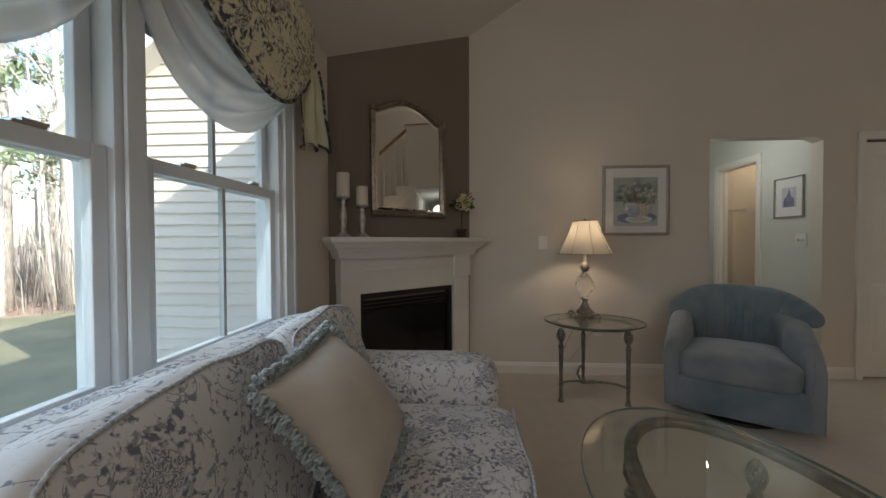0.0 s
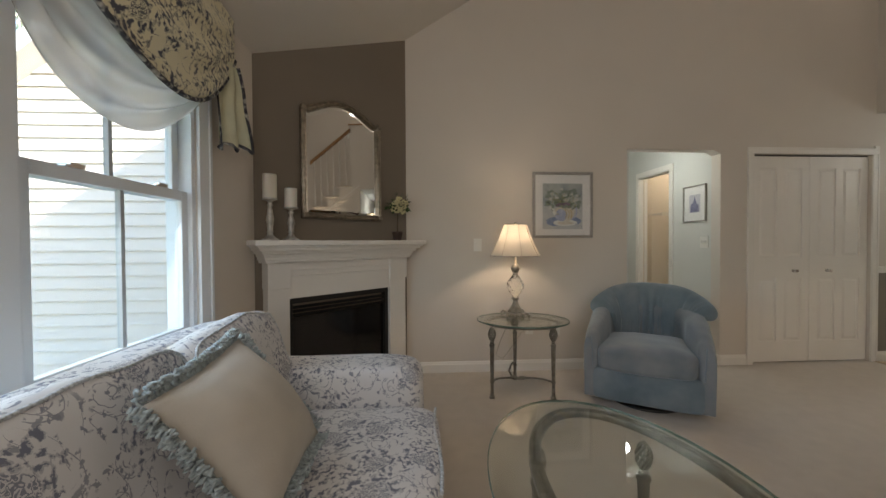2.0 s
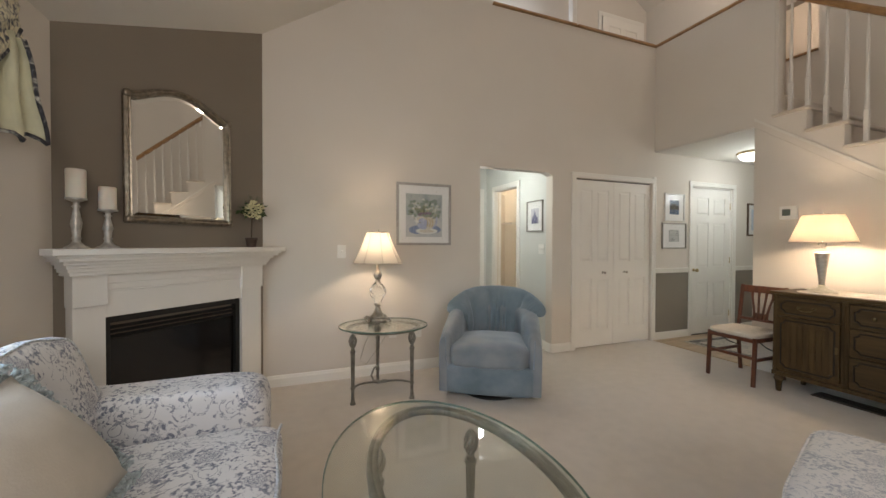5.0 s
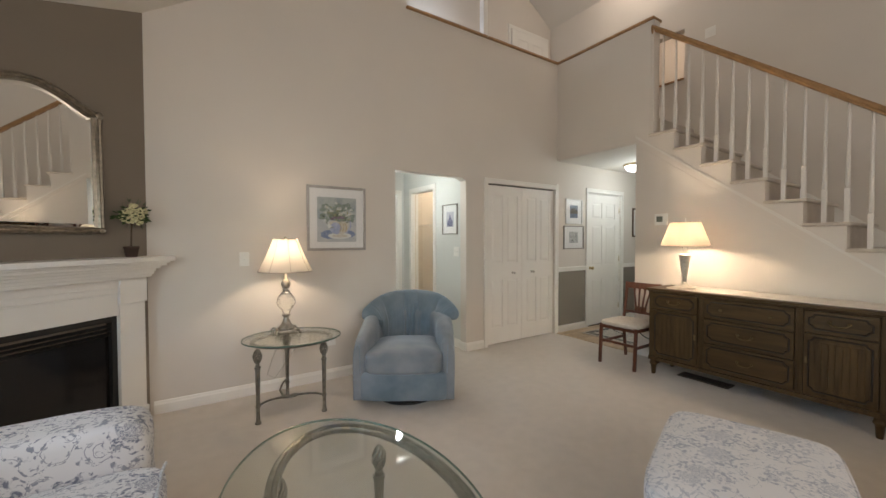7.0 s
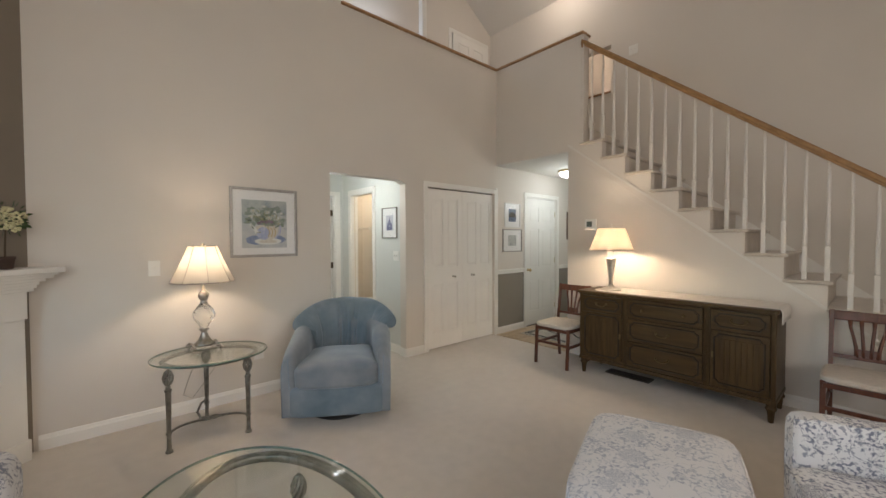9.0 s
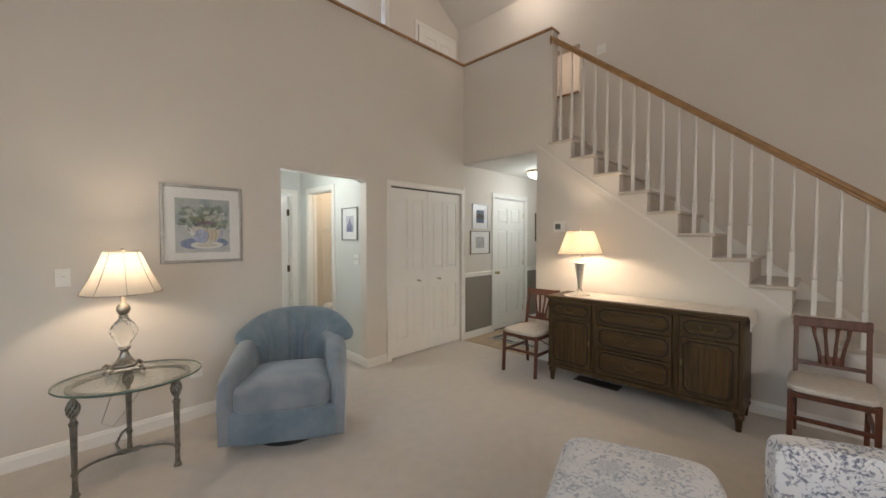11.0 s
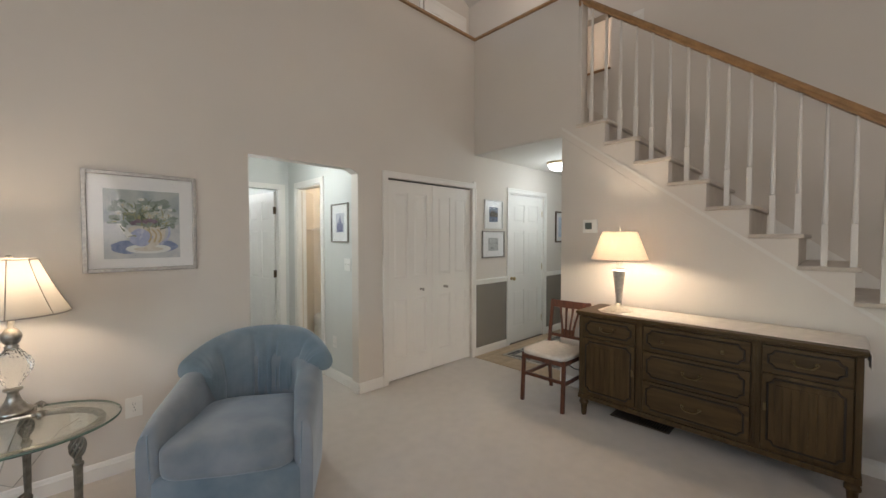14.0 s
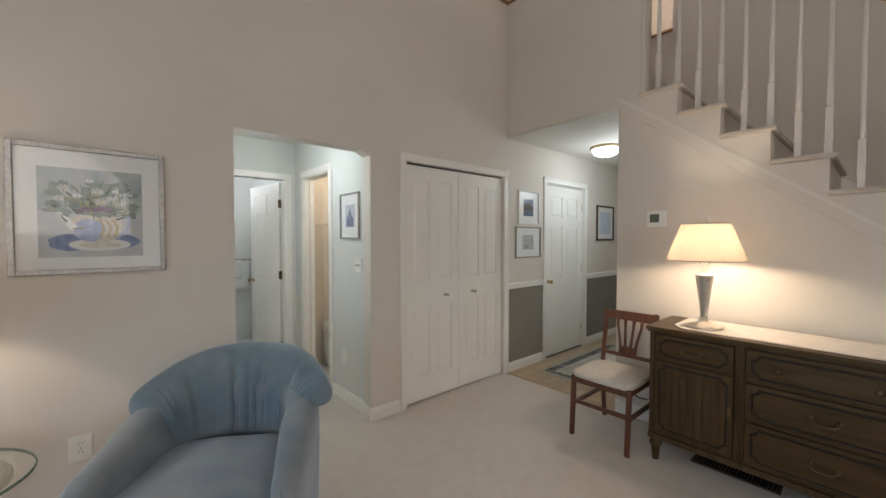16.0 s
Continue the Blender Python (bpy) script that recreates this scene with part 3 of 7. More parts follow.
for k in range(N):
    at = pose(XS, YT - RUN * (k + 1), ZT - RISE * k)
    if first is None:
        first = part("step", bm, STCARP, st, "carpeted step")
        first.matrix_local = at
    else:
        o = new("step", first.data)
        o.parent, o.matrix_local = st, at
part("top_riser", boxes((XS + 0.004, YT - 0.02, ZT, XE, YT + 0.02, 2.732), bevel=0.006), STCARP, st)
# balusters
RY0, RZ0, RS = 2.40, 3.70, 0.815
rail_z = lambda y: RZ0 + RS * (y - RY0)
bal_x = XS + 0.03
made = {}
for k in range(N):
    for off in (0.121, 0.253):
        y = YT - RUN * k - off
        if y > 2.40:
            continue
        z0 = ZT - RISE * k
        h = round(rail_z(y) - 0.03 - z0, 2)
        if h not in made:
            q = 0.016
            bm = boxes((-q, -q, -0.005, q, q, 0.27), bevel=0.002)
            prof = [(0.0155, 0.27), (0.013, 0.285), (0.017, 0.295), (0.0165, 0.31), (0.0155, 0.33), (0.0135, 0.5), (0.0105, h - 0.12), (0.009, h)]
            b2 = lathe(prof, 10)
            tmp = bpy.data.meshes.new("tmp")
            b2.to_mesh(tmp)
            b2.free()
            bm.from_mesh(tmp)
            bpy.data.meshes.remove(tmp)
            b = part("baluster", bm, STAIRW, st, "white turned baluster")
            made[h] = b.data
        else:
            b = new("baluster", made[h])
            b.parent = st
        b.matrix_local = pose(bal_x, y, z0)
hr = bmesh.new()
prof = [(-0.026, -0.034), (0.026, -0.034), (0.026, -0.018), (0.036, -0.004), (0.036, 0.018), (0.022, 0.036), (-0.022, 0.036), (-0.036, 0.018), (-0.036, -0.004), (-0.026, -0.018)]
a = [hr.verts.new((bal_x + p, RY0 + 0.02, rail_z(RY0 + 0.02) + q)) for p, q in prof]
b = [hr.verts.new((bal_x + p, yb + 0.2, rail_z(yb + 0.2) + q)) for p, q in prof]
for i in range(len(prof)):
    hr.faces.new((a[i], a[(i + 1) % len(prof)], b[(i + 1) % len(prof)], b[i]))
hr.faces.new(a), hr.faces.new(b)
part("handrail", hr, CAPW, st, "honey oak handrail")
part("rosette", shift(lathe([(0.05, 0), (0.05, 0.012), (0.04, 0.02)], 24, squash=(1, 1.25)), pose(bal_x, 2.418, 3.69, 90, 0, 0)), CAPW, st, "oak wall rosette")
part("end_post", boxes((XS + 0.001, 2.392, ZT, XS + 0.119, 2.419, 3.799), bevel=0.003), WALL, st)
part("wall_skirt", prism([(2.5, ZT + 0.13), (2.5, ZT + 0.22), (yb, 0.22), (yb, 0.0), (yb + 0.15, 0.0)], XE - 0.012, XE - 0.001, 'x'), TRIM, st)

# ---- soft furniture ----
def rbox(cx, cy, cz, hx, hy, hz, k=7.0, n=10, crown=0.0, wob=0.0, seed=0.0):
    """A rounded, slightly uneven upholstered block with a crowned top."""
    bm = bmesh.new()
    bmesh.ops.create_cube(bm, size=2.0)
    bmesh.ops.subdivide_edges(bm, edges=bm.edges[:], cuts=n, use_grid_fill=True)
    for v in bm.verts:
        u = v.co
        r = (abs(u.x) ** k + abs(u.y) ** k + abs(u.z) ** k) ** (1 / k)
        p = u / r
        q = Vector((p.x * hx, p.y * hy, p.z * hz))
        if p.z > 0:
            q.z += crown * (1 - p.x ** 2) * (1 - p.y ** 2)
        if wob:
            q += wob * noise.noise_vector(Vector((q.x * 6 + seed, q.y * 6, q.z * 6)))
        v.co = q + Vector((cx, cy, cz))
    return smooth(bm)


def wpart(name, bm, mat, parent, label="", **kw):
    """A part given in world coordinates."""
    root = parent
    while root.parent:
        root = root.parent
    return part(name, shift(bm, root.matrix_basis.inverted()), mat, parent, label, **kw)


def fabric(name, base, ink, scale, lines=1.0, dense=0.5, rough=0.9):
    """Printed cotton: trailing vines, leaf sprays and flower heads in one ink."""
    m = bpy.data.materials.new(name)
    m.use_nodes = True
    n, ln = m.node_tree.nodes, m.node_tree.links
    b = n["Principled BSDF"]
    b.inputs["Roughness"].default_value, b.inputs["Sheen Weight"].default_value, b.inputs["Specular IOR Level"].default_value = rough, 0.15, 0.2
    co = n.new("ShaderNodeTexCoord")
    warp = n.new("ShaderNodeTexNoise")
    warp.inputs["Scale"].default_value, warp.inputs["Detail"].default_value = scale * 2.0, 2
    ln.new(co.outputs["Object"], warp.inputs["Vector"])
    add = n.new("ShaderNodeMixRGB")
    add.blend_type, add.inputs[0].default_value = 'LINEAR_LIGHT', 0.016 * 8 / scale
    ln.new(co.outputs["Object"], add.inputs[1]), ln.new(warp.outputs["Color"], add.inputs[2])

    def vor(s, feature):
        v = n.new("ShaderNodeTexVoronoi")
        v.feature = feature
        v.inputs["Scale"].default_value = s
        ln.new(add.outputs[0], v.inputs["Vector"])
        return v

    def step(src, lo, hi, a=1.0, c=0.0):
        r = n.new("ShaderNodeMapRange")
        r.interpolation_type = 'SMOOTHSTEP'
        for key, val in (("From Min", lo), ("From Max", hi), ("To Min", a), ("To Max", c)):
            r.inputs[key].default_value = val
        ln.new(src, r.inputs["Value"])
        return r.outputs[0]

    def op(kind, a, c, clamp=True):
        o = n.new("ShaderNodeMath")
        o.operation = kind
        o.use_clamp = clamp
        for i, s in enumerate((a, c)):
            if isinstance(s, float):
                o.inputs[i].default_value = s
            else:
                ln.new(s, o.inputs[i])
        return o.outputs[0]

    def contour(sc, detail, width, bands):
        t = n.new("ShaderNodeTexNoise")
        t.inputs["Scale"].default_value, t.inputs["Detail"].default_value, t.inputs["Distortion"].default_value = sc, detail, 1.2
        ln.new(co.outputs["Object"], t.inputs["Vector"])
        w = n.new("ShaderNodeMath")
        w.operation = 'PINGPONG'
        mul = n.new("ShaderNodeMath")
        mul.operation = 'MULTIPLY'
        mul.inputs[1].default_value = bands
        ln.new(t.outputs["Fac"], mul.inputs[0]), ln.new(mul.outputs[0], w.inputs[0])
        w.inputs[1].default_value = 0.5
        return w.outputs[0], step(w.outputs[0], width * 0.4, width)

    def cloud(sc, detail, off):
        t, o = n.new("ShaderNodeTexNoise"), n.new("ShaderNodeVectorMath")
        t.inputs["Scale"].default_value, t.inputs["Detail"].default_value = sc, detail
        o.inputs[1].default_value = (off, off * 0.7, off * 1.3)
        ln.new(add.outputs[0], o.inputs[0]), ln.new(o.outputs[0], t.inputs["Vector"])
        return t.outputs["Fac"]

    # bouquets: a rose of curling petals in a ragged ring of leaves
    cell = vor(scale * 0.56, 'F1')
    sep = n.new("ShaderNodeSeparateColor")
    ln.new(cell.outputs["Color"], sep.inputs[0])
    grow = step(sep.outputs[0], 0.0, 1.0, 1.35, 0.8)
    far = op('MULTIPLY', cell.outputs["Distance"], grow)
    ragged = op('ADD', far, step(cloud(scale * 2.2, 2.0, 0.0), 0.3, 0.7, 0.0, 0.30))
    inside = step(ragged, 0.60 + 0.03 * dense, 0.64 + 0.03 * dense)
    curl_r = op('FRACT', op('MULTIPLY', op('ADD', far, step(cloud(scale * 5.0, 2.0, 2.2), 0.3, 0.7, 0.0, 0.17)), 15.0, False), 0.0)
    rose = op('MULTIPLY', step(curl_r, 0.35, 0.65, 0.85, 0.12), step(far, 0.25, 0.29, 1.0, 0.0))
    leafy = cloud(scale * 6.0, 3.0, 1.9)
    foliage = op('MAXIMUM', step(leafy, 0.47, 0.50, 0.0, 0.42), step(leafy, 0.54, 0.57, 0.0, 0.95))
    spray = op('MULTIPLY', foliage, step(far, 0.25, 0.29, 0.0, 1.0))
    flowers = op('MULTIPLY', op('MAXIMUM', rose, spray), inside)
    # scrolling tendrils: broken arcs and long vines with small leaves
    eye = vor(scale * 0.95, 'F1')
    arc_d = op('ABSOLUTE', op('SUBTRACT', eye.outputs["Distance"], 0.50, False), 0.0)
    arc = op('MULTIPLY', step(arc_d, 0.004, 0.017), step(cloud(scale * 1.5, 1.0, 9.1), 0.43, 0.48, 0.0, 1.0))
    arc_d2 = op('ABSOLUTE', op('SUBTRACT', eye.outputs["Distance"], 0.34, False), 0.0)
    arc2 = op('MULTIPLY', step(arc_d2, 0.004, 0.017), step(cloud(scale * 1.8, 1.0, 4.4), 0.44, 0.49, 0.0, 1.0))
    band, vine = contour(scale * 0.9, 0.0, 0.026, 4.0)
    gaps = step(cloud(scale * 1.3, 1.0, 5.3), 0.40, 0.46, 0.0, 1.0)
    twig = op('MULTIPLY', op('MULTIPLY', step(band, 0.10, 0.20), gaps), step(leafy, 0.53, 0.56, 0.0, 0.8))
    leaf2 = op('MULTIPLY', op('MULTIPLY', step(arc_d, 0.06, 0.10), step(leafy, 0.53, 0.56, 0.0, 0.8)), step(cloud(scale * 1.5, 1.0, 9.1), 0.44, 0.49, 0.0, 0.85))
    vines = op('MULTIPLY', op('MULTIPLY', vine, gaps), 0.7 * lines)
    arcs = op('MULTIPLY', op('MAXIMUM', arc, arc2), 0.75 * lines)
    open_ground = op('MULTIPLY', op('MAXIMUM', op('MAXIMUM', vines, arcs), op('MAXIMUM', twig, leaf2)), step(inside, 0.2, 0.8))
    ink_all = op('MAXIMUM', open_ground, flowers)
    mix = n.new("ShaderNodeMixRGB")
    mix.inputs[1].default_value, mix.inputs[2].default_value = (*base, 1), (*ink, 1)
    ln.new(ink_all, mix.inputs[0])
    ln.new(mix.outputs[0], b.inputs["Base Color"])
    weave = n.new("ShaderNodeTexNoise")
    weave.inputs["Scale"].default_value, weave.inputs["Detail"].default_value = 180, 3
    ln.new(co.outputs["Object"], weave.inputs["Vector"])
    soft = n.new("ShaderNodeTexNoise")
    soft.inputs["Scale"].default_value = 9
    ln.new(co.outputs["Object"], soft.inputs["Vector"])
    bp, bp2 = n.new("ShaderNodeBump"), n.new("ShaderNodeBump")
    bp.inputs["Strength"].default_value, bp.inputs["Distance"].default_value = 0.25, 0.002
    bp2.inputs["Strength"].default_value, bp2.inputs["Distance"].default_value = 0.35, 0.012
    ln.new(weave.outputs["Fac"], bp.inputs["Height"]), ln.new(soft.outputs["Fac"], bp2.inputs["Height"])
    ln.new(bp2.outputs[0], bp.inputs["Normal"]), ln.new(bp.outputs[0], b.inputs["Normal"])
    return m


TOILE = fabric("toile_cotton", (0.72, 0.71, 0.71), (0.17, 0.185, 0.245), 10.5)
CORD = material("blue_white_cord", (0.66, 0.69, 0.72), 0.9, noise_scale=120, vary=0.5, bump=0.6, bump_scale=200)


def sofa_cushion_piping(y0, y1, x, z, sag=0.02):
    n = 16
    return tube([(x + 0.008 * math.sin(7 * i / n), y0 + (y1 - y0) * i / n, z - sag * (2 * i / n - 1) ** 4 + 0.004 * math.sin(5.1 * i)) for i in range(n + 1)], 0.0065, 6)


sofa = thing("sofa", pose(-0.1, 1.25, 0), "white sofa with blue-grey toile print and corded cushions below the window", "sofa")
wpart("base", rbox(-0.12, 1.375, 0.165, 0.50, 0.94, 0.155, k=14, n=8), TOILE, sofa)
wpart("back_frame", rbox(-0.555, 1.375, 0.46, 0.09, 0.92, 0.40, k=6, n=12, wob=0.004), TOILE, sofa)
for s, y in ((1, 2.19), (-1, 0.565)):
    wpart("arm", rbox(-0.11, y, 0.31, 0.485, 0.148, 0.30, k=7.5, n=14, wob=0.005, seed=s), TOILE, sofa)
for y0, y1, sd in ((0.70, 1.37, 3.0), (1.38, 2.05, 8.0)):
    seat = wpart("seat_cushion", rbox(0.105, (y0 + y1) / 2, 0.365, 0.335, (y1 - y0) / 2, 0.08, k=6, n=12, crown=0.018, wob=0.005, seed=sd), TOILE, sofa)
    wpart("piping", sofa_cushion_piping(y0 + 0.03, y1 - 0.03, 0.425, 0.432, 0.008), CORD, seat, "blue and white twisted cord")
for y0, y1, sd in ((0.70, 1.50, 13.0), (1.475, 2.185, 18.0)):
    m = pose(-0.385, (y0 + y1) / 2, 0.645, 0, -17, 0)
    cu = wpart("back_cushion", shift(rbox(0, 0, 0, 0.105, (y1 - y0) / 2, 0.255, k=4.6, n=18, wob=0.018, seed=sd), m), TOILE, sofa)
    loop = []
    for i in range(72):
        c, q = math.cos(2 * math.pi * i / 72), math.sin(2 * math.pi * i / 72)
        r = 0.936 * (abs(c) ** 4.6 + abs(q) ** 4.6) ** (-1 / 4.6)
        p = Vector((0.081, r * c * (y1 - y0) / 2, r * q * 0.255))
        p += 0.018 * noise.noise_vector(Vector((p.x * 6 + sd, p.y * 6, p.z * 6)))
        loop.append(m @ (p * 1.004))
    wpart("piping", tube(loop, 0.005, 6, closed=True), CORD, cu, "blue and white twisted cord")

# throw pillow on the sofa with a tassel fringe
LINEN = material("beige_linen", (0.54, 0.49, 0.42), 0.92, noise_scale=9, vary=0.08, bump=0.4, bump_scale=160, sheen=0.2, spec=0.15)
FRINGE = material("blue_green_fringe", (0.46, 0.53, 0.55), 0.95, noise_scale=60, vary=0.4, bump=0.8, bump_scale=90)
pT, pL, pR = Vector((-0.23, 1.555, 0.846)), Vector((-0.262, 1.149, 0.835)), Vector((-0.005, 1.581, 0.541))
pc = (pL + pR) / 2
ux = (pR - pT).normalized()
uy = (pL - pT)
uy = (uy - uy.dot(ux) * ux).normalized()
un = ux.cross(uy)
M = Matrix((ux, uy, un)).transposed().to_4x4()
M.translation = pc
pil = thing("throw_pillow", M, "beige linen throw pillow with blue-green tassel fringe, leaning on the sofa", "pillow")
bm = bmesh.new()
bmesh.ops.create_cube(bm, size=2.0)
bmesh.ops.subdivide_edges(bm, edges=bm.edges[:], cuts=13, use_grid_fill=True)
for v in bm.verts:
    u = v.co.copy()
    pinch = 1 - 0.07 * (1 - u.x ** 2) * abs(u.y) - 0.07 * (1 - u.y ** 2) * abs(u.x)
    h = 0.105 * ((1 - abs(u.x) ** 2.2) * (1 - abs(u.y) ** 2.2)) ** 0.55
    v.co = Vector((u.x * 0.215 * pinch, u.y * 0.215 * pinch, u.z * (h + 0.004)))
    crease = 0.010 * noise.noise(Vector((u.x * 2.2 + u.y * 3.4, u.y * 1.3 - u.x * 0.8, 3.3))) * (1 - abs(u.x * u.y))
    v.co += 0.006 * noise.noise_vector(v.co * 11) + Vector((0, 0, crease if u.z > 0 else -crease))
part("cover", smooth(bm), LINEN, pil)
rng = random.Random(7)
bm = bmesh.new()
for side in range(4):
    for i in range(64):
        f = -1 + 2 * (i + 0.5) / 64
        e = 0.212 - 0.014 * (1 - f * f)
        for _ in range(3):
            g = f * 0.213 + rng.uniform(-0.006, 0.006)
            reach, drop, lean = rng.uniform(0.022, 0.042), rng.uniform(-0.02, 0.018), rng.uniform(-0.014, 0.014)
            path = [(e, g, 0.0), (e + reach * 0.55, g + lean * 0.4, drop * 0.4 + 0.006), (e + reach, g + lean, drop), (e + reach * 0.75, g + lean * 1.5, drop - 0.008)]
            turn = [lambda p: p, lambda p: (p[1], p[0], p[2]), lambda p: (-p[0], p[1], p[2]), lambda p: (p[1], -p[0], p[2])][side]
            tube([turn(p) for p in path], [0.003, 0.0042, 0.0052, 0.004], 5, bm=bm)
part("fringe", smooth(bm), FRINGE, pil, "blue-green tassel fringe")

# ottoman
ott = thing("ottoman", pose(2.345, 0.675, 0, 0, 0, 18), "square toile-covered ottoman with welted edges on the carpet", "ottoman")
OTT = fabric("faded_toile_cotton", (0.68, 0.67, 0.67), (0.36, 0.39, 0.45), 11.0)
part("base", rbox(0, 0, 0.155, 0.395, 0.285, 0.15, k=14, n=8), OTT, ott)
part("cushion", rbox(0, 0, 0.375, 0.415, 0.305, 0.095, k=9, n=14, crown=0.012, wob=0.004, seed=2), OTT, ott)
ring = []
for i in range(64):
    a = 2 * math.pi * i / 64
    c, s = math.cos(a), math.sin(a)
    k = (abs(c) ** 7 + abs(s) ** 7) ** (-1 / 7)
    ring.append((0.412 * c * k, 0.302 * s * k, 0.452))
part("piping", tube(ring, 0.006, 6, closed=True), OTT, ott)

# second sofa, facing the ottoman
s2 = thing("loveseat", pose(2.667, -0.22, 0, 0, 0, 22), "white toile-print loveseat with low arms beside the ottoman", "sofa")
part("base", rbox(-0.13, -0.02, 0.165, 0.585, 0.43, 0.155, k=14, n=8), TOILE, s2)
part("back_frame", rbox(-0.13, -0.36, 0.46, 0.57, 0.09, 0.40, k=6, n=10), TOILE, s2)
for s, x in ((-1, -0.675), (1, 0.412)):
    arm = part("arm", rbox(x, 0.015, 0.325, 0.058, 0.42, 0.305, k=16, n=16, wob=0.003, seed=s), TOILE, s2)
    part("piping", tube([(x - 0.052, 0.432, 0.05), (x - 0.052, 0.434, 0.35), (x - 0.05, 0.43, 0.618), (x - 0.052, 0.2, 0.626), (x - 0.052, -0.25, 0.626)], 0.005, 6), TOILE, arm)
seat = part("seat_cushion", rbox(-0.13, 0.135, 0.37, 0.475, 0.345, 0.08, k=9, n=12, crown=0.015, wob=0.004, seed=5), TOILE, s2)
part("piping", tube([(-0.58, 0.47, 0.437), (-0.13, 0.474, 0.44), (0.31, 0.47, 0.437)], 0.005, 6), TOILE, seat)

# ---- blue swivel armchair ----
VELVET = bpy.data.materials.new("blue_velvet")
VELVET.use_nodes = True
vn, vl = VELVET.node_tree.nodes, VELVET.node_tree.links
vb = vn["Principled BSDF"]
vb.inputs["Roughness"].default_value, vb.inputs["Sheen Weight"].default_value, vb.inputs["Specular IOR Level"].default_value = 0.85, 0.6, 0.15
vb.inputs["Sheen Tint"].default_value = (0.7, 0.8, 0.9, 1)
vc, vt, vr = vn.new("ShaderNodeTexCoord"), vn.new("ShaderNodeTexNoise"), vn.new("ShaderNodeValToRGB")
vt.inputs["Scale"].default_value, vt.inputs["Detail"].default_value = 4.5, 4
vr.color_ramp.elements[0].position, vr.color_ramp.elements[1].position = 0.35, 0.7
vr.color_ramp.elements[0].color, vr.color_ramp.elements[1].color = (0.135, 0.185, 0.22, 1), (0.235, 0.28, 0.315, 1)
vl.new(vc.outputs["Object"], vt.inputs["Vector"]), vl.new(vt.outputs["Fac"], vr.inputs[0]), vl.new(vr.outputs[0], vb.inputs["Base Color"])
vt2, vbp = vn.new("ShaderNodeTexNoise"), vn.new("ShaderNodeBump")
vt2.inputs["Scale"].default_value, vt2.inputs["Detail"].default_value = 320, 2
vbp.inputs["Strength"].default_value, vbp.inputs["Distance"].default_value = 0.3, 0.001
vl.new(vc.outputs["Object"], vt2.inputs["Vector"]), vl.new(vt2.outputs["Fac"], vbp.inputs["Height"]), vl.new(vbp.outputs[0], vb.inputs["Normal"])

# greyer velvet copy: the nap's sheen on arms and seat, painted into its colour
SHEEN_VELVET = VELVET.copy()
SHEEN_VELVET.name = "sheen_blue_grey_velvet"
wr_ = [x for x in SHEEN_VELVET.node_tree.nodes if x.type == 'VALTORGB'][0].color_ramp.elements
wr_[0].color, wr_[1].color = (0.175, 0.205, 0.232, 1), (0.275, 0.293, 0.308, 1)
ac = thing("swivel_armchair", pose(2.115, 3.085, 0, 0, 0, -32), "blue-grey velvet swivel tub armchair with channelled back", "armchair")


def tub(r_mid, half, y_front, y_c, top, bottom=0.055, steps=48):
    """A U-shaped upholstered wall: straight arms and a round back, with a fat rounded top edge."""
    straight = y_c - y_front
    total = 2 * straight + math.pi * r_mid
    nose = [0.0, 0.004, 0.012, 0.024, 0.04, 0.055, 0.07]
    along = nose + [0.085 + (total - 0.17) * i / steps for i in range(steps + 1)] + [total - d for d in reversed(nose)]
    rows = []
    for d in along:
        if d < straight:
            p, o = Vector((-r_mid, y_front + d, 0)), Vector((-1, 0, 0))
        elif d > total - straight:
            p, o = Vector((r_mid, y_c - (d - (total - straight)), 0)), Vector((1, 0, 0))
        else:
            a = math.pi - (d - straight) / r_mid
            p, o = Vector((r_mid * math.cos(a), y_c + r_mid * math.sin(a), 0)), Vector((math.cos(a), math.sin(a), 0))
        end = min(d, total - d)
        e = 1 - min(1.0, end / 0.04)
        h = top(end) - 0.03 * e * e
        w = half * (0.62 + 0.38 * math.sqrt(max(0.0, 1 - e * e))) * (0.62 + 0.38 * min(1.0, end / 0.34))
        p = p + o * (half - w) * 0.9
        pleat = 0.0035 * math.sin(end * 420) * math.exp(-((end - 0.035) / 0.03) ** 2)
        sec = [(-0.92, bottom), (-0.95, 0.30), (-1.0, h - 0.10), (-0.97, h - 0.06), (-0.82, h - 0.028), (-0.5, h - 0.007), (-0.1, h), (0.35, h - 0.004), (0.75, h - 0.024), (1.02, h - 0.062), (1.10, h - 0.11), (1.08, h * 0.55), (0.98, bottom)]
        rows.append([p + o * (w * u + (pleat if 2 < i < 10 else 0)) + Vector((0, 0, z + (pleat if 2 < i < 10 else 0))) for i, (u, z) in enumerate(sec)])
    bm = sheet(rows)
    bm.verts.ensure_lookup_table()
    n = len(rows[0])
    bm.faces.new([bm.verts[i] for i in range(n)])
    bm.faces.new([bm.verts[i] for i in range(len(bm.verts) - n, len(bm.verts))])
    return bm


def arm_top(d):
    return 0.535 + 0.035 * min(1, d / 0.10) + 0.115 * min(1, max(0, (d - 0.08) / 0.45))


body = part("body", tub(0.330, 0.074, -0.385, 0.04, arm_top, 0.075), SHEEN_VELVET, ac, subsurf=1)
part("front_panel", rbox(0, -0.318, 0.178, 0.352, 0.078, 0.118, k=9, n=8), VELVET, body)
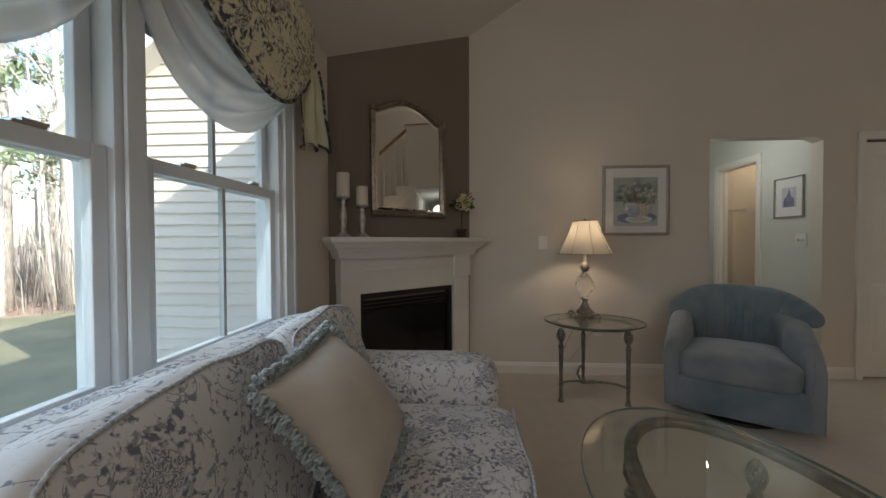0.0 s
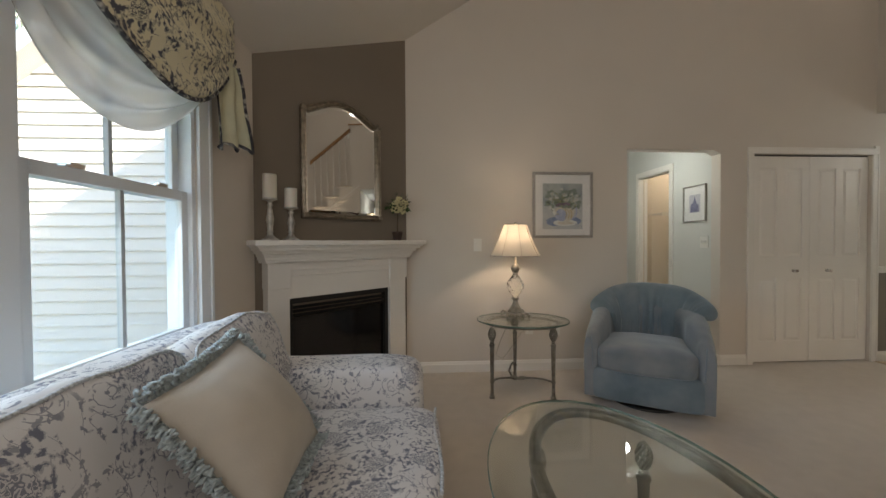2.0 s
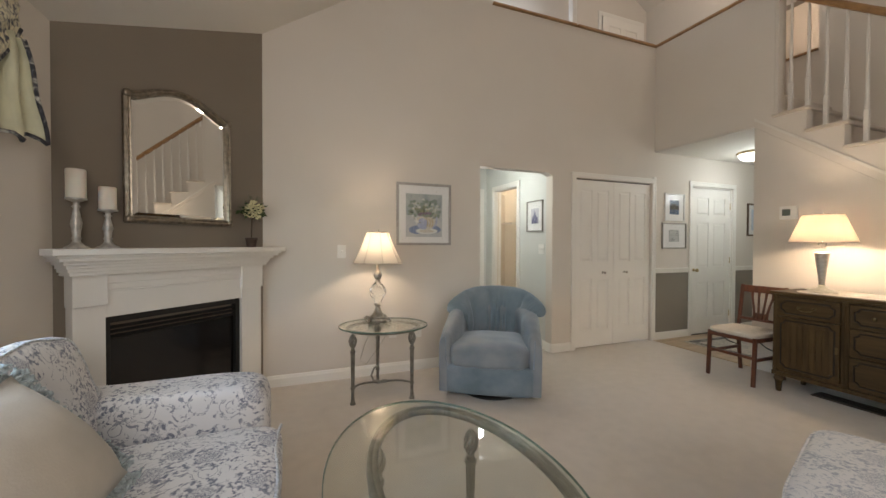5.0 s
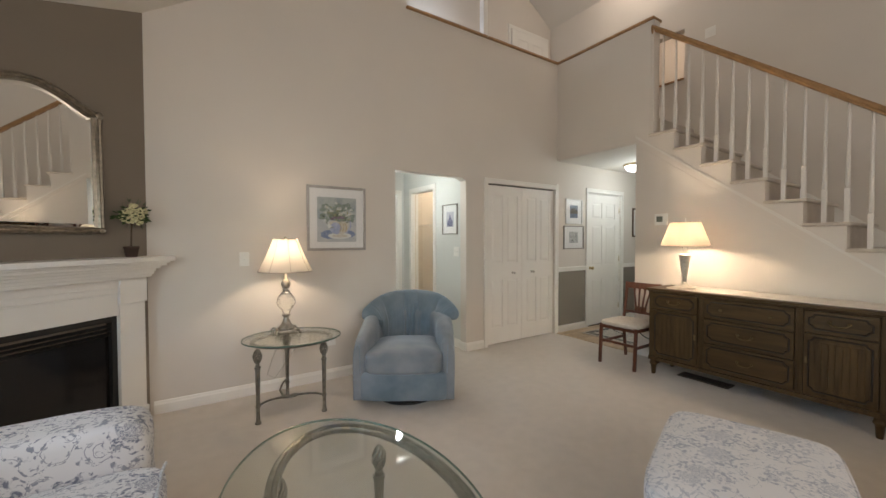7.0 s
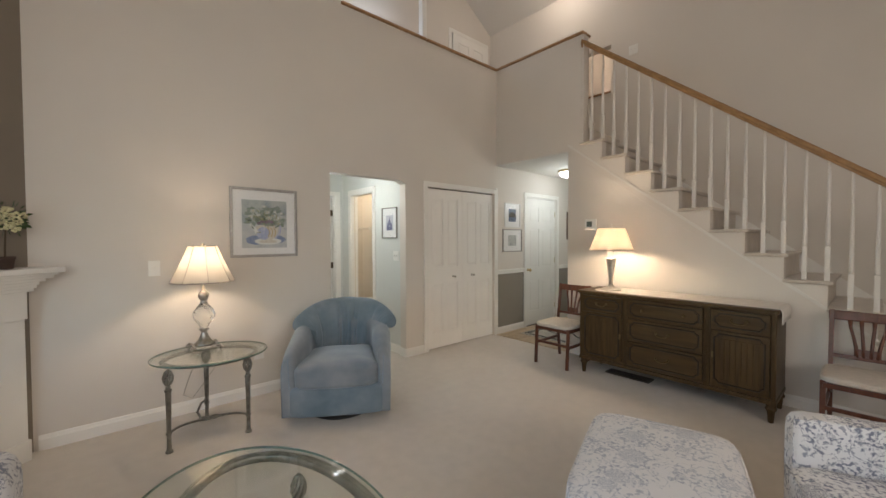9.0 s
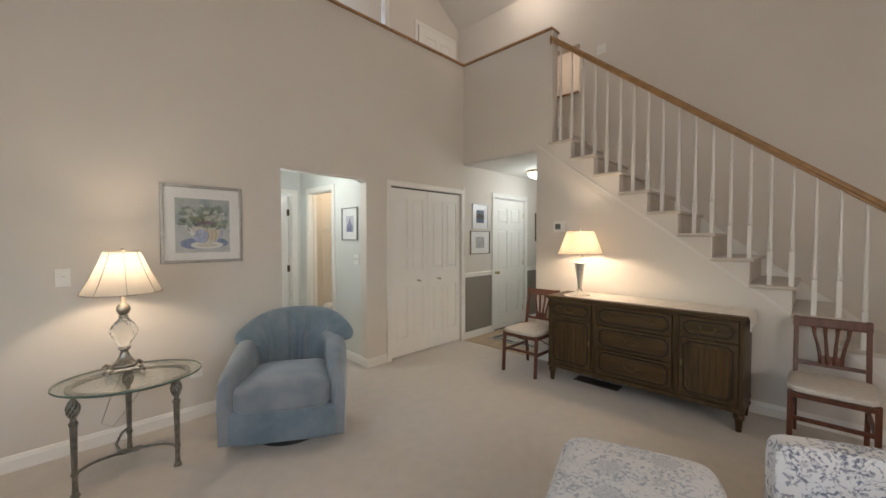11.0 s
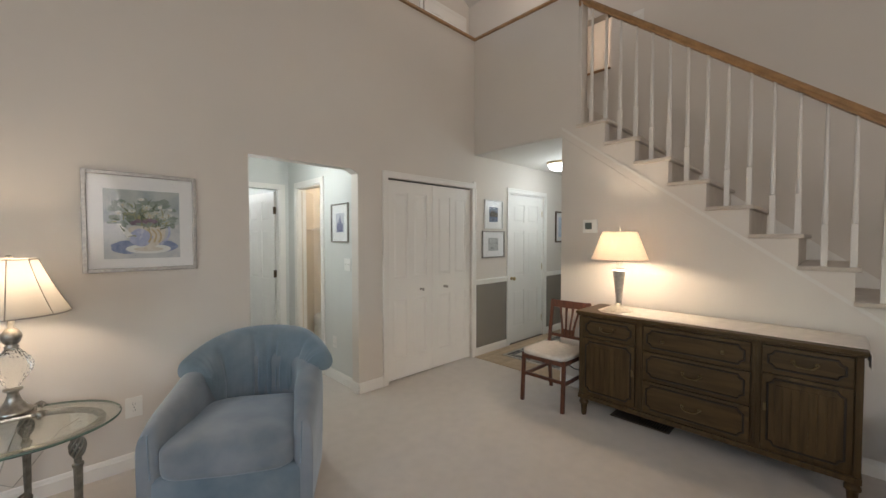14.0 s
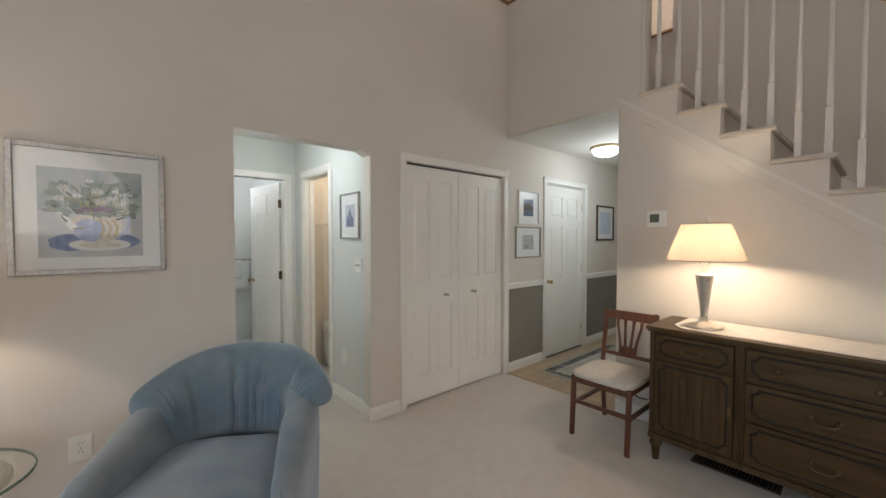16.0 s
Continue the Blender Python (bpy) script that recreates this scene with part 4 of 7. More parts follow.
for s in (-1, 1):
    part("welt", tube([(s * 0.342, -0.384, 0.29), (s * 0.346, -0.386, 0.4), (s * 0.35, -0.384, 0.51)], 0.004, 6), VELVET, body)
part("seat_deck", rbox(0, -0.02, 0.18, 0.27, 0.28, 0.10, k=8, n=4), VELVET, body)
bm = rbox(-0.003, -0.11, 0.36, 0.29, 0.315, 0.088, k=7.0, n=16, crown=0.028, wob=0.006, seed=1)
for v in bm.verts:
    v.co.x *= 1.0 + 0.10 * min(1.0, max(0.0, (-0.05 - v.co.y) / 0.3))
part("seat_cushion", bm, SHEEN_VELVET, ac)
rows = []
NA = 216
FOLDS = [(-0.60, 0.45, -0.05), (-0.15, 1.0, -0.03), (-0.02, 0.45, 0.02), (0.10, 1.0, 0.05), (0.19, 0.45, 0.06), (0.58, 0.5, 0.05)]
for j in range(NA + 1):
    f = -1 + 2 * j / NA
    a = radians(90 - 86 * f)
    drop = abs(f) ** 2.6
    zt = 0.855 - 0.145 * drop
    prof = [(0.275, 0.40), (0.262, 0.47), (0.262, 0.55), (0.275, 0.63), (0.292, zt - 0.12), (0.312, zt - 0.055), (0.345, zt - 0.012), (0.385, zt), (0.425, zt - 0.02), (0.447, zt - 0.06), (0.445, zt - 0.10), (0.41, zt - 0.125), (0.36, zt - 0.12)]
    row = []
    for i, (r, z) in enumerate(prof):
        hgt = min(1.0, max(0.0, (z - 0.42) / 0.42))
        wide = 0.026 + 0.035 * hgt
        groove = sum(st_ * math.exp(-((f - at_ - lean_ * hgt + 0.012 * math.sin(9 * z + 7 * at_)) / wide) ** 2) for at_, st_, lean_ in FOLDS)
        g = (0.036 * (1 - 0.72 * hgt) if i < 8 else 0.006 if i < 11 else 0) * min(1.2, groove)
        pleat = 0.005 * math.sin(f * 105) * max(0.0, (abs(f) - 0.78) / 0.22) if 3 < i < 7 else 0
        r2 = r + g + pleat + 0.009 * noise.noise(Vector((f * 6 + z * 4, z * 7, 1.7))) * (1.0 if i < 7 else 0.4) + 0.004 * noise.noise(Vector((f * 22, z * 12, 4.2))) * (1 - hgt) - 0.018 * max(0.0, 1 - groove) * math.exp(-((z - 0.60) / 0.14) ** 2)
        low = max(0.0, abs(f) - 0.72) / 0.28
        z2 = z if i > 4 else max(z, z + (arm_top(0.3) - 0.04 - z) * low)
        z2 -= 0.5 * g if i > 5 else 0
        tip = max(0.0, (abs(f) - 0.93) / 0.07)
        r2 += 0.045 * max(0.0, (abs(f) - 0.62) / 0.38) ** 1.5 * (1.0 if i > 5 else 0.0)
        shrink = math.sqrt(max(0.0, 1 - tip * tip))
        r2 = 0.372 + (r2 - 0.372) * shrink
        z2 = zt - 0.062 + (z2 - zt + 0.062) * shrink
        row.append((0.022 + r2 * math.cos(a) * 0.97, 0.03 + r2 * math.sin(a) * (0.97 if math.sin(a) > 0 else 0.75), z2))
    rows.append(row)
part("backrest", sheet(rows), VELVET, ac, subsurf=1)
part("swivel_base", shift(lathe([(0.265, 0.0), (0.27, 0.008), (0.26, 0.02), (0.10, 0.03), (0.10, 0.08)], 36), pose(0, -0.05, 0)), BLACK, ac, "dark round swivel base")

# ---- glass tables ----
def schlick(m, f0=0.045):
    """Gloss of glass by the angle of view, alike from both sides."""
    n, ln = m.node_tree.nodes, m.node_tree.links
    w, p, a = n.new("ShaderNodeLayerWeight"), n.new("ShaderNodeMath"), n.new("ShaderNodeMath")
    w.inputs["Blend"].default_value = 0.5
    p.operation, a.operation = 'POWER', 'MULTIPLY_ADD'
    p.inputs[1].default_value = 5.0
    a.inputs[1].default_value, a.inputs[2].default_value = 1 - f0, f0
    ln.new(w.outputs["Facing"], p.inputs[0]), ln.new(p.outputs[0], a.inputs[0])
    return a.outputs[0]


TGLASS = bpy.data.materials.new("table_glass")
TGLASS.use_nodes = True
tn, tl = TGLASS.node_tree.nodes, TGLASS.node_tree.links
tt, tg, tm, tf = tn.new("ShaderNodeBsdfTransparent"), tn.new("ShaderNodeBsdfGlossy"), tn.new("ShaderNodeMixShader"), schlick(TGLASS, 0.07)
tt.inputs[0].default_value = (0.94, 0.965, 0.945, 1)
tg.inputs[1].default_value = 0.01
tl.new(tf, tm.inputs[0]), tl.new(tt.outputs[0], tm.inputs[1]), tl.new(tg.outputs[0], tm.inputs[2]), tl.new(tm.outputs[0], tn["Material Output"].inputs[0])
GEDGE = material("green_glass_edge", (0.13, 0.20, 0.165), 0.12, noise_scale=6, vary=0.3)
PEWTER = material("antique_pewter", (0.30, 0.285, 0.25), 0.42, 0.85, noise_scale=26, vary=0.35, bump=0.4, bump_scale=70)


def ellipse(a, b, n=72):
    return [(a * math.cos(2 * math.pi * i / n), b * math.sin(2 * math.pi * i / n)) for i in range(n)]


def glass_top(parent, a, b, z0, z1, dx=0.0):
    top = part("glass_top", prism([(x + dx, y) for x, y in ellipse(a - 0.002, b - 0.002)], z0, z1, 'z'), TGLASS, parent, "clear glass top with green edge")
    top.visible_shadow = False
    bm = bmesh.new()
    zm, h = (z0 + z1) / 2, (z1 - z0) / 2
    rings = [[bm.verts.new((x * s + dx, y * s2, zm + q)) for x, y in ellipse(1, 1)] for s, s2, q in ((a - 0.003, b - 0.003, -h), (a, b, -h * 0.6), (a + 0.001, b + 0.001, 0), (a, b, h * 0.6), (a - 0.003, b - 0.003, h))]
    for r0, r1 in zip(rings, rings[1:]):
        for i in range(72):
            bm.faces.new((r0[i], r0[(i + 1) % 72], r1[(i + 1) % 72], r1[i])).smooth = True
    part("glass_edge", bm, GEDGE, top, "polished green glass edge")


def rim(parent, a, b, z0, z1, w, dx=0.0):
    bm = bmesh.new()
    prof = [(0, z0), (0, z1 - 0.004), (0.004, z1), (w * 0.45, z1), (w * 0.5, z1 - 0.003), (w * 0.55, z1), (w - 0.004, z1), (w, z1 - 0.004), (w, z0)]
    rings = [[bm.verts.new((x * (a - w + p) + dx, y * (b - w + p), z)) for x, y in ellipse(1, 1)] for p, z in prof]
    rings.append(rings[0])
    for r0, r1 in zip(rings, rings[1:]):
        for i in range(72):
            bm.faces.new((r0[i], r0[(i + 1) % 72], r1[(i + 1) % 72], r1[i])).smooth = True
    part("rim", bm, PEWTER, parent, "pewter-finished metal rim")


def fluted_leg(h, r=0.0155, foot=0.022):
    """A tapered fluted column with collar rings, a flared foot and an openwork knot at the head."""
    bm = bmesh.new()
    n, rings = 24, []
    levels = [(0.0, foot, 0), (0.012, foot, 0), (0.02, r * 0.95, 0), (0.07, r * 0.8, 0.5), (0.12, r * 0.82, 1), (0.122, r * 1.15, 0), (0.135, r * 1.15, 0), (0.137, r * 0.85, 1), (h - 0.15, r * 1.1, 1), (h - 0.148, r * 1.35, 0), (h - 0.135, r * 1.35, 0), (h - 0.13, r * 0.9, 0), (h - 0.115, r * 0.9, 0), (h - 0.11, r * 0.5, 0)]
    for z, rr, fl in levels:
        rings.append([bm.verts.new(((rr * (1 - 0.13 * fl * (i % 2))) * math.cos(2 * math.pi * i / n), (rr * (1 - 0.13 * fl * (i % 2))) * math.sin(2 * math.pi * i / n), z)) for i in range(n)])
    for a, b in zip(rings, rings[1:]):
        for i in range(n):
            bm.faces.new((a[i], a[(i + 1) % n], b[(i + 1) % n], b[i]))
    bm.faces.new(rings[0][::-1])
    for q in range(4):
        a = q * math.pi / 4
        pts = []
        for i in range(15):
            t = i / 14
            rad = 0.027 * math.sin(math.pi * t) ** 0.7
            ang = a + 2.4 * (t - 0.5)
            for_s = (rad * math.cos(ang), rad * math.sin(ang), h - 0.113 + 0.108 * t)
            pts.append(for_s)
        tube(pts, 0.0062, 6, bm=bm)
        tube([(-x, -y, z) for x, y, z in pts], 0.0062, 6, bm=bm)
    return bm


def scroll(c, r, n=26, turns=1.6):
    return [(c[0] + r * (1 - 0.6 * i / n) * math.cos(turns * 2 * math.pi * i / n), c[1] + r * (1 - 0.6 * i / n) * math.sin(turns * 2 * math.pi * i / n), c[2]) for i in range(n)]


et = thing("end_table", pose(1.18, 3.24, 0, 0, 0, -13), "oval glass-topped end table on three fluted pewter legs", "table")
glass_top(et, 0.365, 0.30, 0.574, 0.586)
rim(et, 0.305, 0.245, 0.552, 0.573, 0.03)
loc = lambda x, y: (et.matrix_basis.inverted() @ Vector((x, y, 0)))
feet = [loc(0.912, 3.130), loc(1.377, 3.080), loc(1.188, 3.515)]
for f in feet:
    part("leg", shift(fluted_leg(0.553), pose(f.x, f.y, 0)), PEWTER, et)
knot = loc(1.168, 3.33)
bm = bmesh.new()
for f in feet[:2]:
    pts = []
    for i in range(13):
        t = i / 12
        p = f.lerp(knot, t)
        side = Vector((-(knot - f).y, (knot - f).x, 0)).normalized() * (0.05 if f is feet[0] else -0.05)
        pts.append((p.x + side.x * math.sin(math.pi * t), p.y + side.y * math.sin(math.pi * t), 0.128 - 0.05 * t))
    tube(pts, 0.0085, 8, bm=bm)
for dx in (-0.035, 0.035):
    tube(scroll((knot.x + dx, knot.y, 0.08), 0.032), 0.007, 6, bm=bm)
    tube(scroll((knot.x + dx * 0.4, knot.y - 0.025, 0.085), 0.026), 0.006, 6, bm=bm)
b3 = feet[2]
tube([(knot.x - 0.05, knot.y + 0.02, 0.08), (knot.x - 0.075, knot.y + 0.07, 0.11), (knot.x - 0.055, knot.y + 0.13, 0.15), (b3.x, b3.y, 0.16)], 0.008, 8, bm=bm)
part("stretcher", bm, PEWTER, et, "curved stretcher with scrolled knot")

ct = thing("coffee_table", pose(1.0, 1.30, 0), "large oval glass coffee table on fluted pewter legs", "table")
glass_top(ct, 0.40, 0.632, 0.474, 0.485, -0.036)
rim(ct, 0.322, 0.575, 0.446, 0.473, 0.042, 0.03)
for sx, sy in ((1, 1), (-1, 1), (1, -1), (-1, -1)):
    part("leg", shift(fluted_leg(0.448, 0.02, 0.028), pose(sx * 0.205, sy * 0.325, 0)), PEWTER, ct)
bm = bmesh.new()
for sy in (1, -1):
    tube([(-0.205, sy * 0.33, 0.13), (-0.1, sy * 0.2, 0.1), (0, sy * 0.14, 0.09), (0.1, sy * 0.2, 0.1), (0.205, sy * 0.33, 0.13)], 0.009, 8, bm=bm)
    tube(scroll((0, sy * 0.1, 0.09), 0.045), 0.008, 6, bm=bm)
part("stretcher", bm, PEWTER, ct)

# ---- lamps ----
def shade_material(name, color, glow):
    m = bpy.data.materials.new(name)
    m.use_nodes = True
    n, ln = m.node_tree.nodes, m.node_tree.links
    d, t, x = n.new("ShaderNodeBsdfDiffuse"), n.new("ShaderNodeBsdfTranslucent"), n.new("ShaderNodeMixShader")
    co, w, bp = n.new("ShaderNodeTexCoord"), n.new("ShaderNodeTexNoise"), n.new("ShaderNodeBump")
    w.inputs["Scale"].default_value = 140
    bp.inputs["Strength"].default_value, bp.inputs["Distance"].default_value = 0.2, 0.001
    ln.new(co.outputs["Object"], w.inputs["Vector"]), ln.new(w.outputs["Fac"], bp.inputs["Height"]), ln.new(bp.outputs[0], d.inputs["Normal"])
    d.inputs[0].default_value, t.inputs[0].default_value = (*color, 1), (*glow, 1)
    x.inputs[0].default_value = 0.5
    ln.new(d.outputs[0], x.inputs[1]), ln.new(t.outputs[0], x.inputs[2]), ln.new(x.outputs[0], n["Material Output"].inputs[0])
    return m


SHADE = shade_material("ivory_silk_shade", (0.72, 0.67, 0.60), (0.27, 0.25, 0.215))
SHADE2 = shade_material("cream_paper_shade", (0.68, 0.60, 0.50), (0.24, 0.195, 0.145))
SHTRIM = material("shade_trim", (0.34, 0.31, 0.27), 0.8, noise_scale=40, vary=0.2)
CRYSTAL = bpy.data.materials.new("cut_glass")
CRYSTAL.use_nodes = True
cb = CRYSTAL.node_tree.nodes["Principled BSDF"]
cb.inputs["Transmission Weight"].default_value, cb.inputs["Roughness"].default_value, cb.inputs["IOR"].default_value = 1.0, 0.03, 1.22
cb.inputs["Base Color"].default_value = (0.95, 0.95, 0.93, 1)
PEWTER2 = material("silver_lamp_metal", (0.42, 0.39, 0.34), 0.33, 0.95, noise_scale=40, vary=0.3, bump=0.25, bump_scale=90)

lampet = thing("table_lamp", pose(1.16, 3.385, 0.586), "lit table lamp with cut-glass body and ribbed ivory bell shade", "lamp")
bm = boxes((-0.075, -0.075, 0.012, 0.075, 0.075, 0.032), bevel=0.008)
for sx in (-1, 1):
    for sy in (-1, 1):
        tube([(sx * 0.06, sy * 0.06, 0.022), (sx * 0.085, sy * 0.085, 0.032), (sx * 0.098, sy * 0.098, 0.016), (sx * 0.086, sy * 0.086, 0.009)], 0.010, 8, bm=bm)
part("foot", bm, PEWTER2, lampet, "ornate silver foot")
part("stem", lathe([(0.062, 0.032), (0.066, 0.038), (0.062, 0.048), (0.045, 0.065), (0.028, 0.095), (0.019, 0.125), (0.022, 0.135), (0.034, 0.142), (0.034, 0.15), (0.02, 0.156)], 28), PEWTER2, lampet)
bm = bmesh.new()
n, rings = 32, []
for r, z in [(0.022, 0.156), (0.027, 0.164), (0.036, 0.18), (0.052, 0.204), (0.068, 0.23), (0.0735, 0.25), (0.0725, 0.268), (0.062, 0.292), (0.044, 0.316), (0.028, 0.334), (0.021, 0.345)]:
    rings.append([bm.verts.new((r * (1 - 0.05 * (i % 2)) * math.cos(2 * math.pi * i / n + z * 9), r * (1 - 0.05 * (i % 2)) * math.sin(2 * math.pi * i / n + z * 9), z)) for i in range(n)])
for a, b in zip(rings, rings[1:]):
    for i in range(n):
        bm.faces.new((a[i], a[(i + 1) % n], b[(i + 1) % n], b[i]))
bm.faces.new(rings[0][::-1]), bm.faces.new(rings[-1])
part("glass_body", bm, CRYSTAL, lampet, "swirled cut-glass body")
part("neck", lathe([(0.024, 0.345), (0.026, 0.352), (0.016, 0.358), (0.027, 0.368), (0.037, 0.394), (0.034, 0.414), (0.022, 0.432), (0.012, 0.44), (0.012, 0.53), (0.008, 0.54)], 24), PEWTER2, lampet)


def bell_shade(parent, r0, r1, z0, z1, mat, ribs, flare):
    n, rows = 64, []
    for j in range(9):
        t = j / 8
        r = r0 + (r1 - r0) * t - flare * math.sin(math.pi * t)
        row = []
        for i in range(n + 1):
            a = 2 * math.pi * i / n
            sc = 1 - (0.018 * abs(math.sin(ribs * a / 2)) if ribs else 0)
            row.append((r * sc * math.cos(a), r * sc * math.sin(a), z0 + (z1 - z0) * t))
        rows.append(row)
    bm = sheet(rows)
    bmesh.ops.remove_doubles(bm, verts=bm.verts, dist=1e-5)
    sh = part("shade", bm, mat, parent, "glowing fabric shade")
    for r, z in ((r0 - 0.001, z0), (r1 - 0.001, z1)):
        part("shade_trim", tube([(r * math.cos(2 * math.pi * i / 48), r * math.sin(2 * math.pi * i / 48), z) for i in range(48)], 0.0032, 6, closed=True), SHTRIM, sh)
    for k in range(ribs):
        a = 2 * math.pi * k / ribs
        pts = []
        for j in range(9):
            t = j / 8
            r = r0 + (r1 - r0) * t - flare * math.sin(math.pi * t) + 0.001
            pts.append((r * math.cos(a), r * math.sin(a), z0 + (z1 - z0) * t))
        part("rib", tube(pts, 0.0022, 5), SHTRIM, sh)
    bm = tube([(r1 * 0.98 * math.cos(a), r1 * 0.98 * math.sin(a), z1 - 0.01) if s else (0, 0, z1 - 0.01) for a, s in ((0, 1), (0, 0), (2.1, 1))], 0.0018, 5)
    part("spider", bm, PEWTER2, sh)
    return sh


bell_shade(lampet, 0.208, 0.094, 0.505, 0.765, SHADE, 8, 0.006)
part("finial", lathe([(0.004, 0.752), (0.006, 0.766), (0.012, 0.771), (0.013, 0.779), (0.006, 0.787)], 14), PEWTER2, lampet)

NICKEL = material("brushed_nickel", (0.70, 0.67, 0.62), 0.30, 1.0, noise_scale=50, vary=0.12)
sbl = thing("sideboard_lamp", pose(4.513, 1.888, 0.869), "lit table lamp with brushed-nickel trumpet body and cream empire shade", "lamp")
part("foot", lathe([(0.098, 0.0), (0.1, 0.006), (0.094, 0.012), (0.088, 0.013), (0.075, 0.022), (0.04, 0.03), (0.026, 0.045), (0.02, 0.062)], 40), NICKEL, sbl)
part("stem", lathe([(0.019, 0.062), (0.021, 0.10), (0.03, 0.18), (0.042, 0.27), (0.048, 0.312), (0.05, 0.318), (0.046, 0.326), (0.028, 0.332)], 32), NICKEL, sbl, "trumpet-shaped stem")
part("neck", lathe([(0.02, 0.332), (0.022, 0.345), (0.015, 0.352), (0.02, 0.362), (0.026, 0.40), (0.012, 0.405), (0.012, 0.55), (0.006, 0.56)], 24), CRYSTAL, sbl, "small glass neck")
bell_shade(sbl, 0.208, 0.128, 0.412, 0.632, SHADE2, 0, 0.0)
part("finial", lathe([(0.003, 0.60), (0.004, 0.635), (0.007, 0.645), (0.005, 0.66), (0.001, 0.675)], 12), NICKEL, sbl)

# ceiling lights
GLOBE = bpy.data.materials.new("lit_frosted_glass")
GLOBE.use_nodes = True
gbs = GLOBE.node_tree.nodes["Principled BSDF"]
gbs.inputs["Base Color"].default_value, gbs.inputs["Emission Color"].default_value, gbs.inputs["Emission Strength"].default_value = (0.9, 0.9, 0.88, 1), (0.96, 0.98, 1.0, 1), 0.5
for nm, p, mat in (("foyer_ceiling_light", (5.99, 3.24, 2.452), BRASS), ("hall_ceiling_light", (2.62, 4.2, 2.44), BRASS), ("loft_ceiling_light", (5.25, 3.1, roof_z(5.42)), BRASS)):
    cl = thing(nm, pose(*p), "lit flush ceiling light with frosted dome and brass rim", "ceiling light")
    ring = part("rim", lathe([(0.165, -0.001), (0.17, -0.02), (0.158, -0.03), (0.15, -0.03)], 40), mat, cl, "brass rim")
    ring.visible_shadow = False
    dome = part("dome", lathe([(0.148, -0.028), (0.142, -0.055), (0.12, -0.085), (0.08, -0.105), (0.03, -0.113), (0.012, -0.114)], 40), GLOBE, cl, "frosted glass dome")
    dome.visible_shadow = False
    part("finial", lathe([(0.012, -0.113), (0.014, -0.122), (0.006, -0.13)], 14), mat, cl)

# ---- sideboard ----
def wood(name, c1, c2, scale=3.0, rough=0.42, stretch=(1, 1, 9), spec=0.5):
    m = bpy.data.materials.new(name)
    m.use_nodes = True
    n, ln = m.node_tree.nodes, m.node_tree.links
    b = n["Principled BSDF"]
    co, mp, t, r = n.new("ShaderNodeTexCoord"), n.new("ShaderNodeMapping"), n.new("ShaderNodeTexNoise"), n.new("ShaderNodeValToRGB")
    mp.inputs["Scale"].default_value = [scale * 10 / s for s in stretch]
    t.inputs["Scale"].default_value, t.inputs["Detail"].default_value, t.inputs["Distortion"].default_value = 1.0, 7, 0.6
    r.color_ramp.elements[0].position, r.color_ramp.elements[1].position = 0.3, 0.72
    r.color_ramp.elements[0].color, r.color_ramp.elements[1].color = (*c1, 1), (*c2, 1)
    ln.new(co.outputs["Object"], mp.inputs["Vector"]), ln.new(mp.outputs[0], t.inputs["Vector"]), ln.new(t.outputs["Fac"], r.inputs[0]), ln.new(r.outputs[0], b.inputs["Base Color"])
    bp = n.new("ShaderNodeBump")
    bp.inputs["Strength"].default_value, bp.inputs["Distance"].default_value = 0.12, 0.002
    ln.new(t.outputs["Fac"], bp.inputs["Height"]), ln.new(bp.outputs[0], b.inputs["Normal"])
    b.inputs["Roughness"].default_value, b.inputs["Specular IOR Level"].default_value = rough, spec
    return m


WALNUT = wood("brown_walnut", (0.048, 0.028, 0.0105), (0.10, 0.060, 0.024), spec=0.22)
WALNUTH = wood("brown_walnut_crossgrain", (0.047, 0.028, 0.0105), (0.098, 0.058, 0.0235), stretch=(9, 1, 1), spec=0.22)
GROOVE = material("dark_glazed_moulding", (0.016, 0.009, 0.004), 0.65, noise_scale=20, vary=0.3)
ABRASS = material("aged_brass", (0.19, 0.14, 0.075), 0.45, 1.0, noise_scale=40, vary=0.35)
sb = thing("sideboard", pose(4.345, 2.135, 0, 0, 0, -90), "long brown walnut sideboard with drawers, fluted doors and short turned legs", "sideboard")
LEN, DEP = 1.565, 0.44
part("case", boxes((0, 0.012, 0.155, LEN, DEP, 0.838), bevel=0.003), WALNUT, sb)
for x0, x1, y in ((0, 0.03, 0.0), (LEN - 0.03, LEN, 0.0), (0.44, 0.485, -0.003), (1.105, 1.15, -0.003)):
    part("stile", boxes((x0, y, 0.179, x1, 0.02, 0.825), bevel=0.003), WALNUT, sb)
part("base_moulding", boxes((-0.004, -0.008, 0.145, LEN + 0.004, DEP, 0.178), bevel=0.003), WALNUT, sb)
part("tabletop", boxes((-0.018, -0.028, 0.838, LEN + 0.018, DEP + 0.005, 0.862), (-0.010, -0.018, 0.826, LEN + 0.010, DEP, 0.838), bevel=0.006), WALNUTH, sb)
for x, y in ((0.03, 0.035), (LEN - 0.03, 0.035), (0.03, DEP - 0.035), (LEN - 0.03, DEP - 0.035)):
    part("leg", shift(lathe([(0.017, 0), (0.019, 0.004), (0.026, 0.085), (0.028, 0.092), (0.036, 0.098), (0.038, 0.112), (0.033, 0.118), (0.03, 0.14), (0.03, 0.156)], 8), pose(x, y, 0, 0, 0, 22.5)), WALNUT, sb)
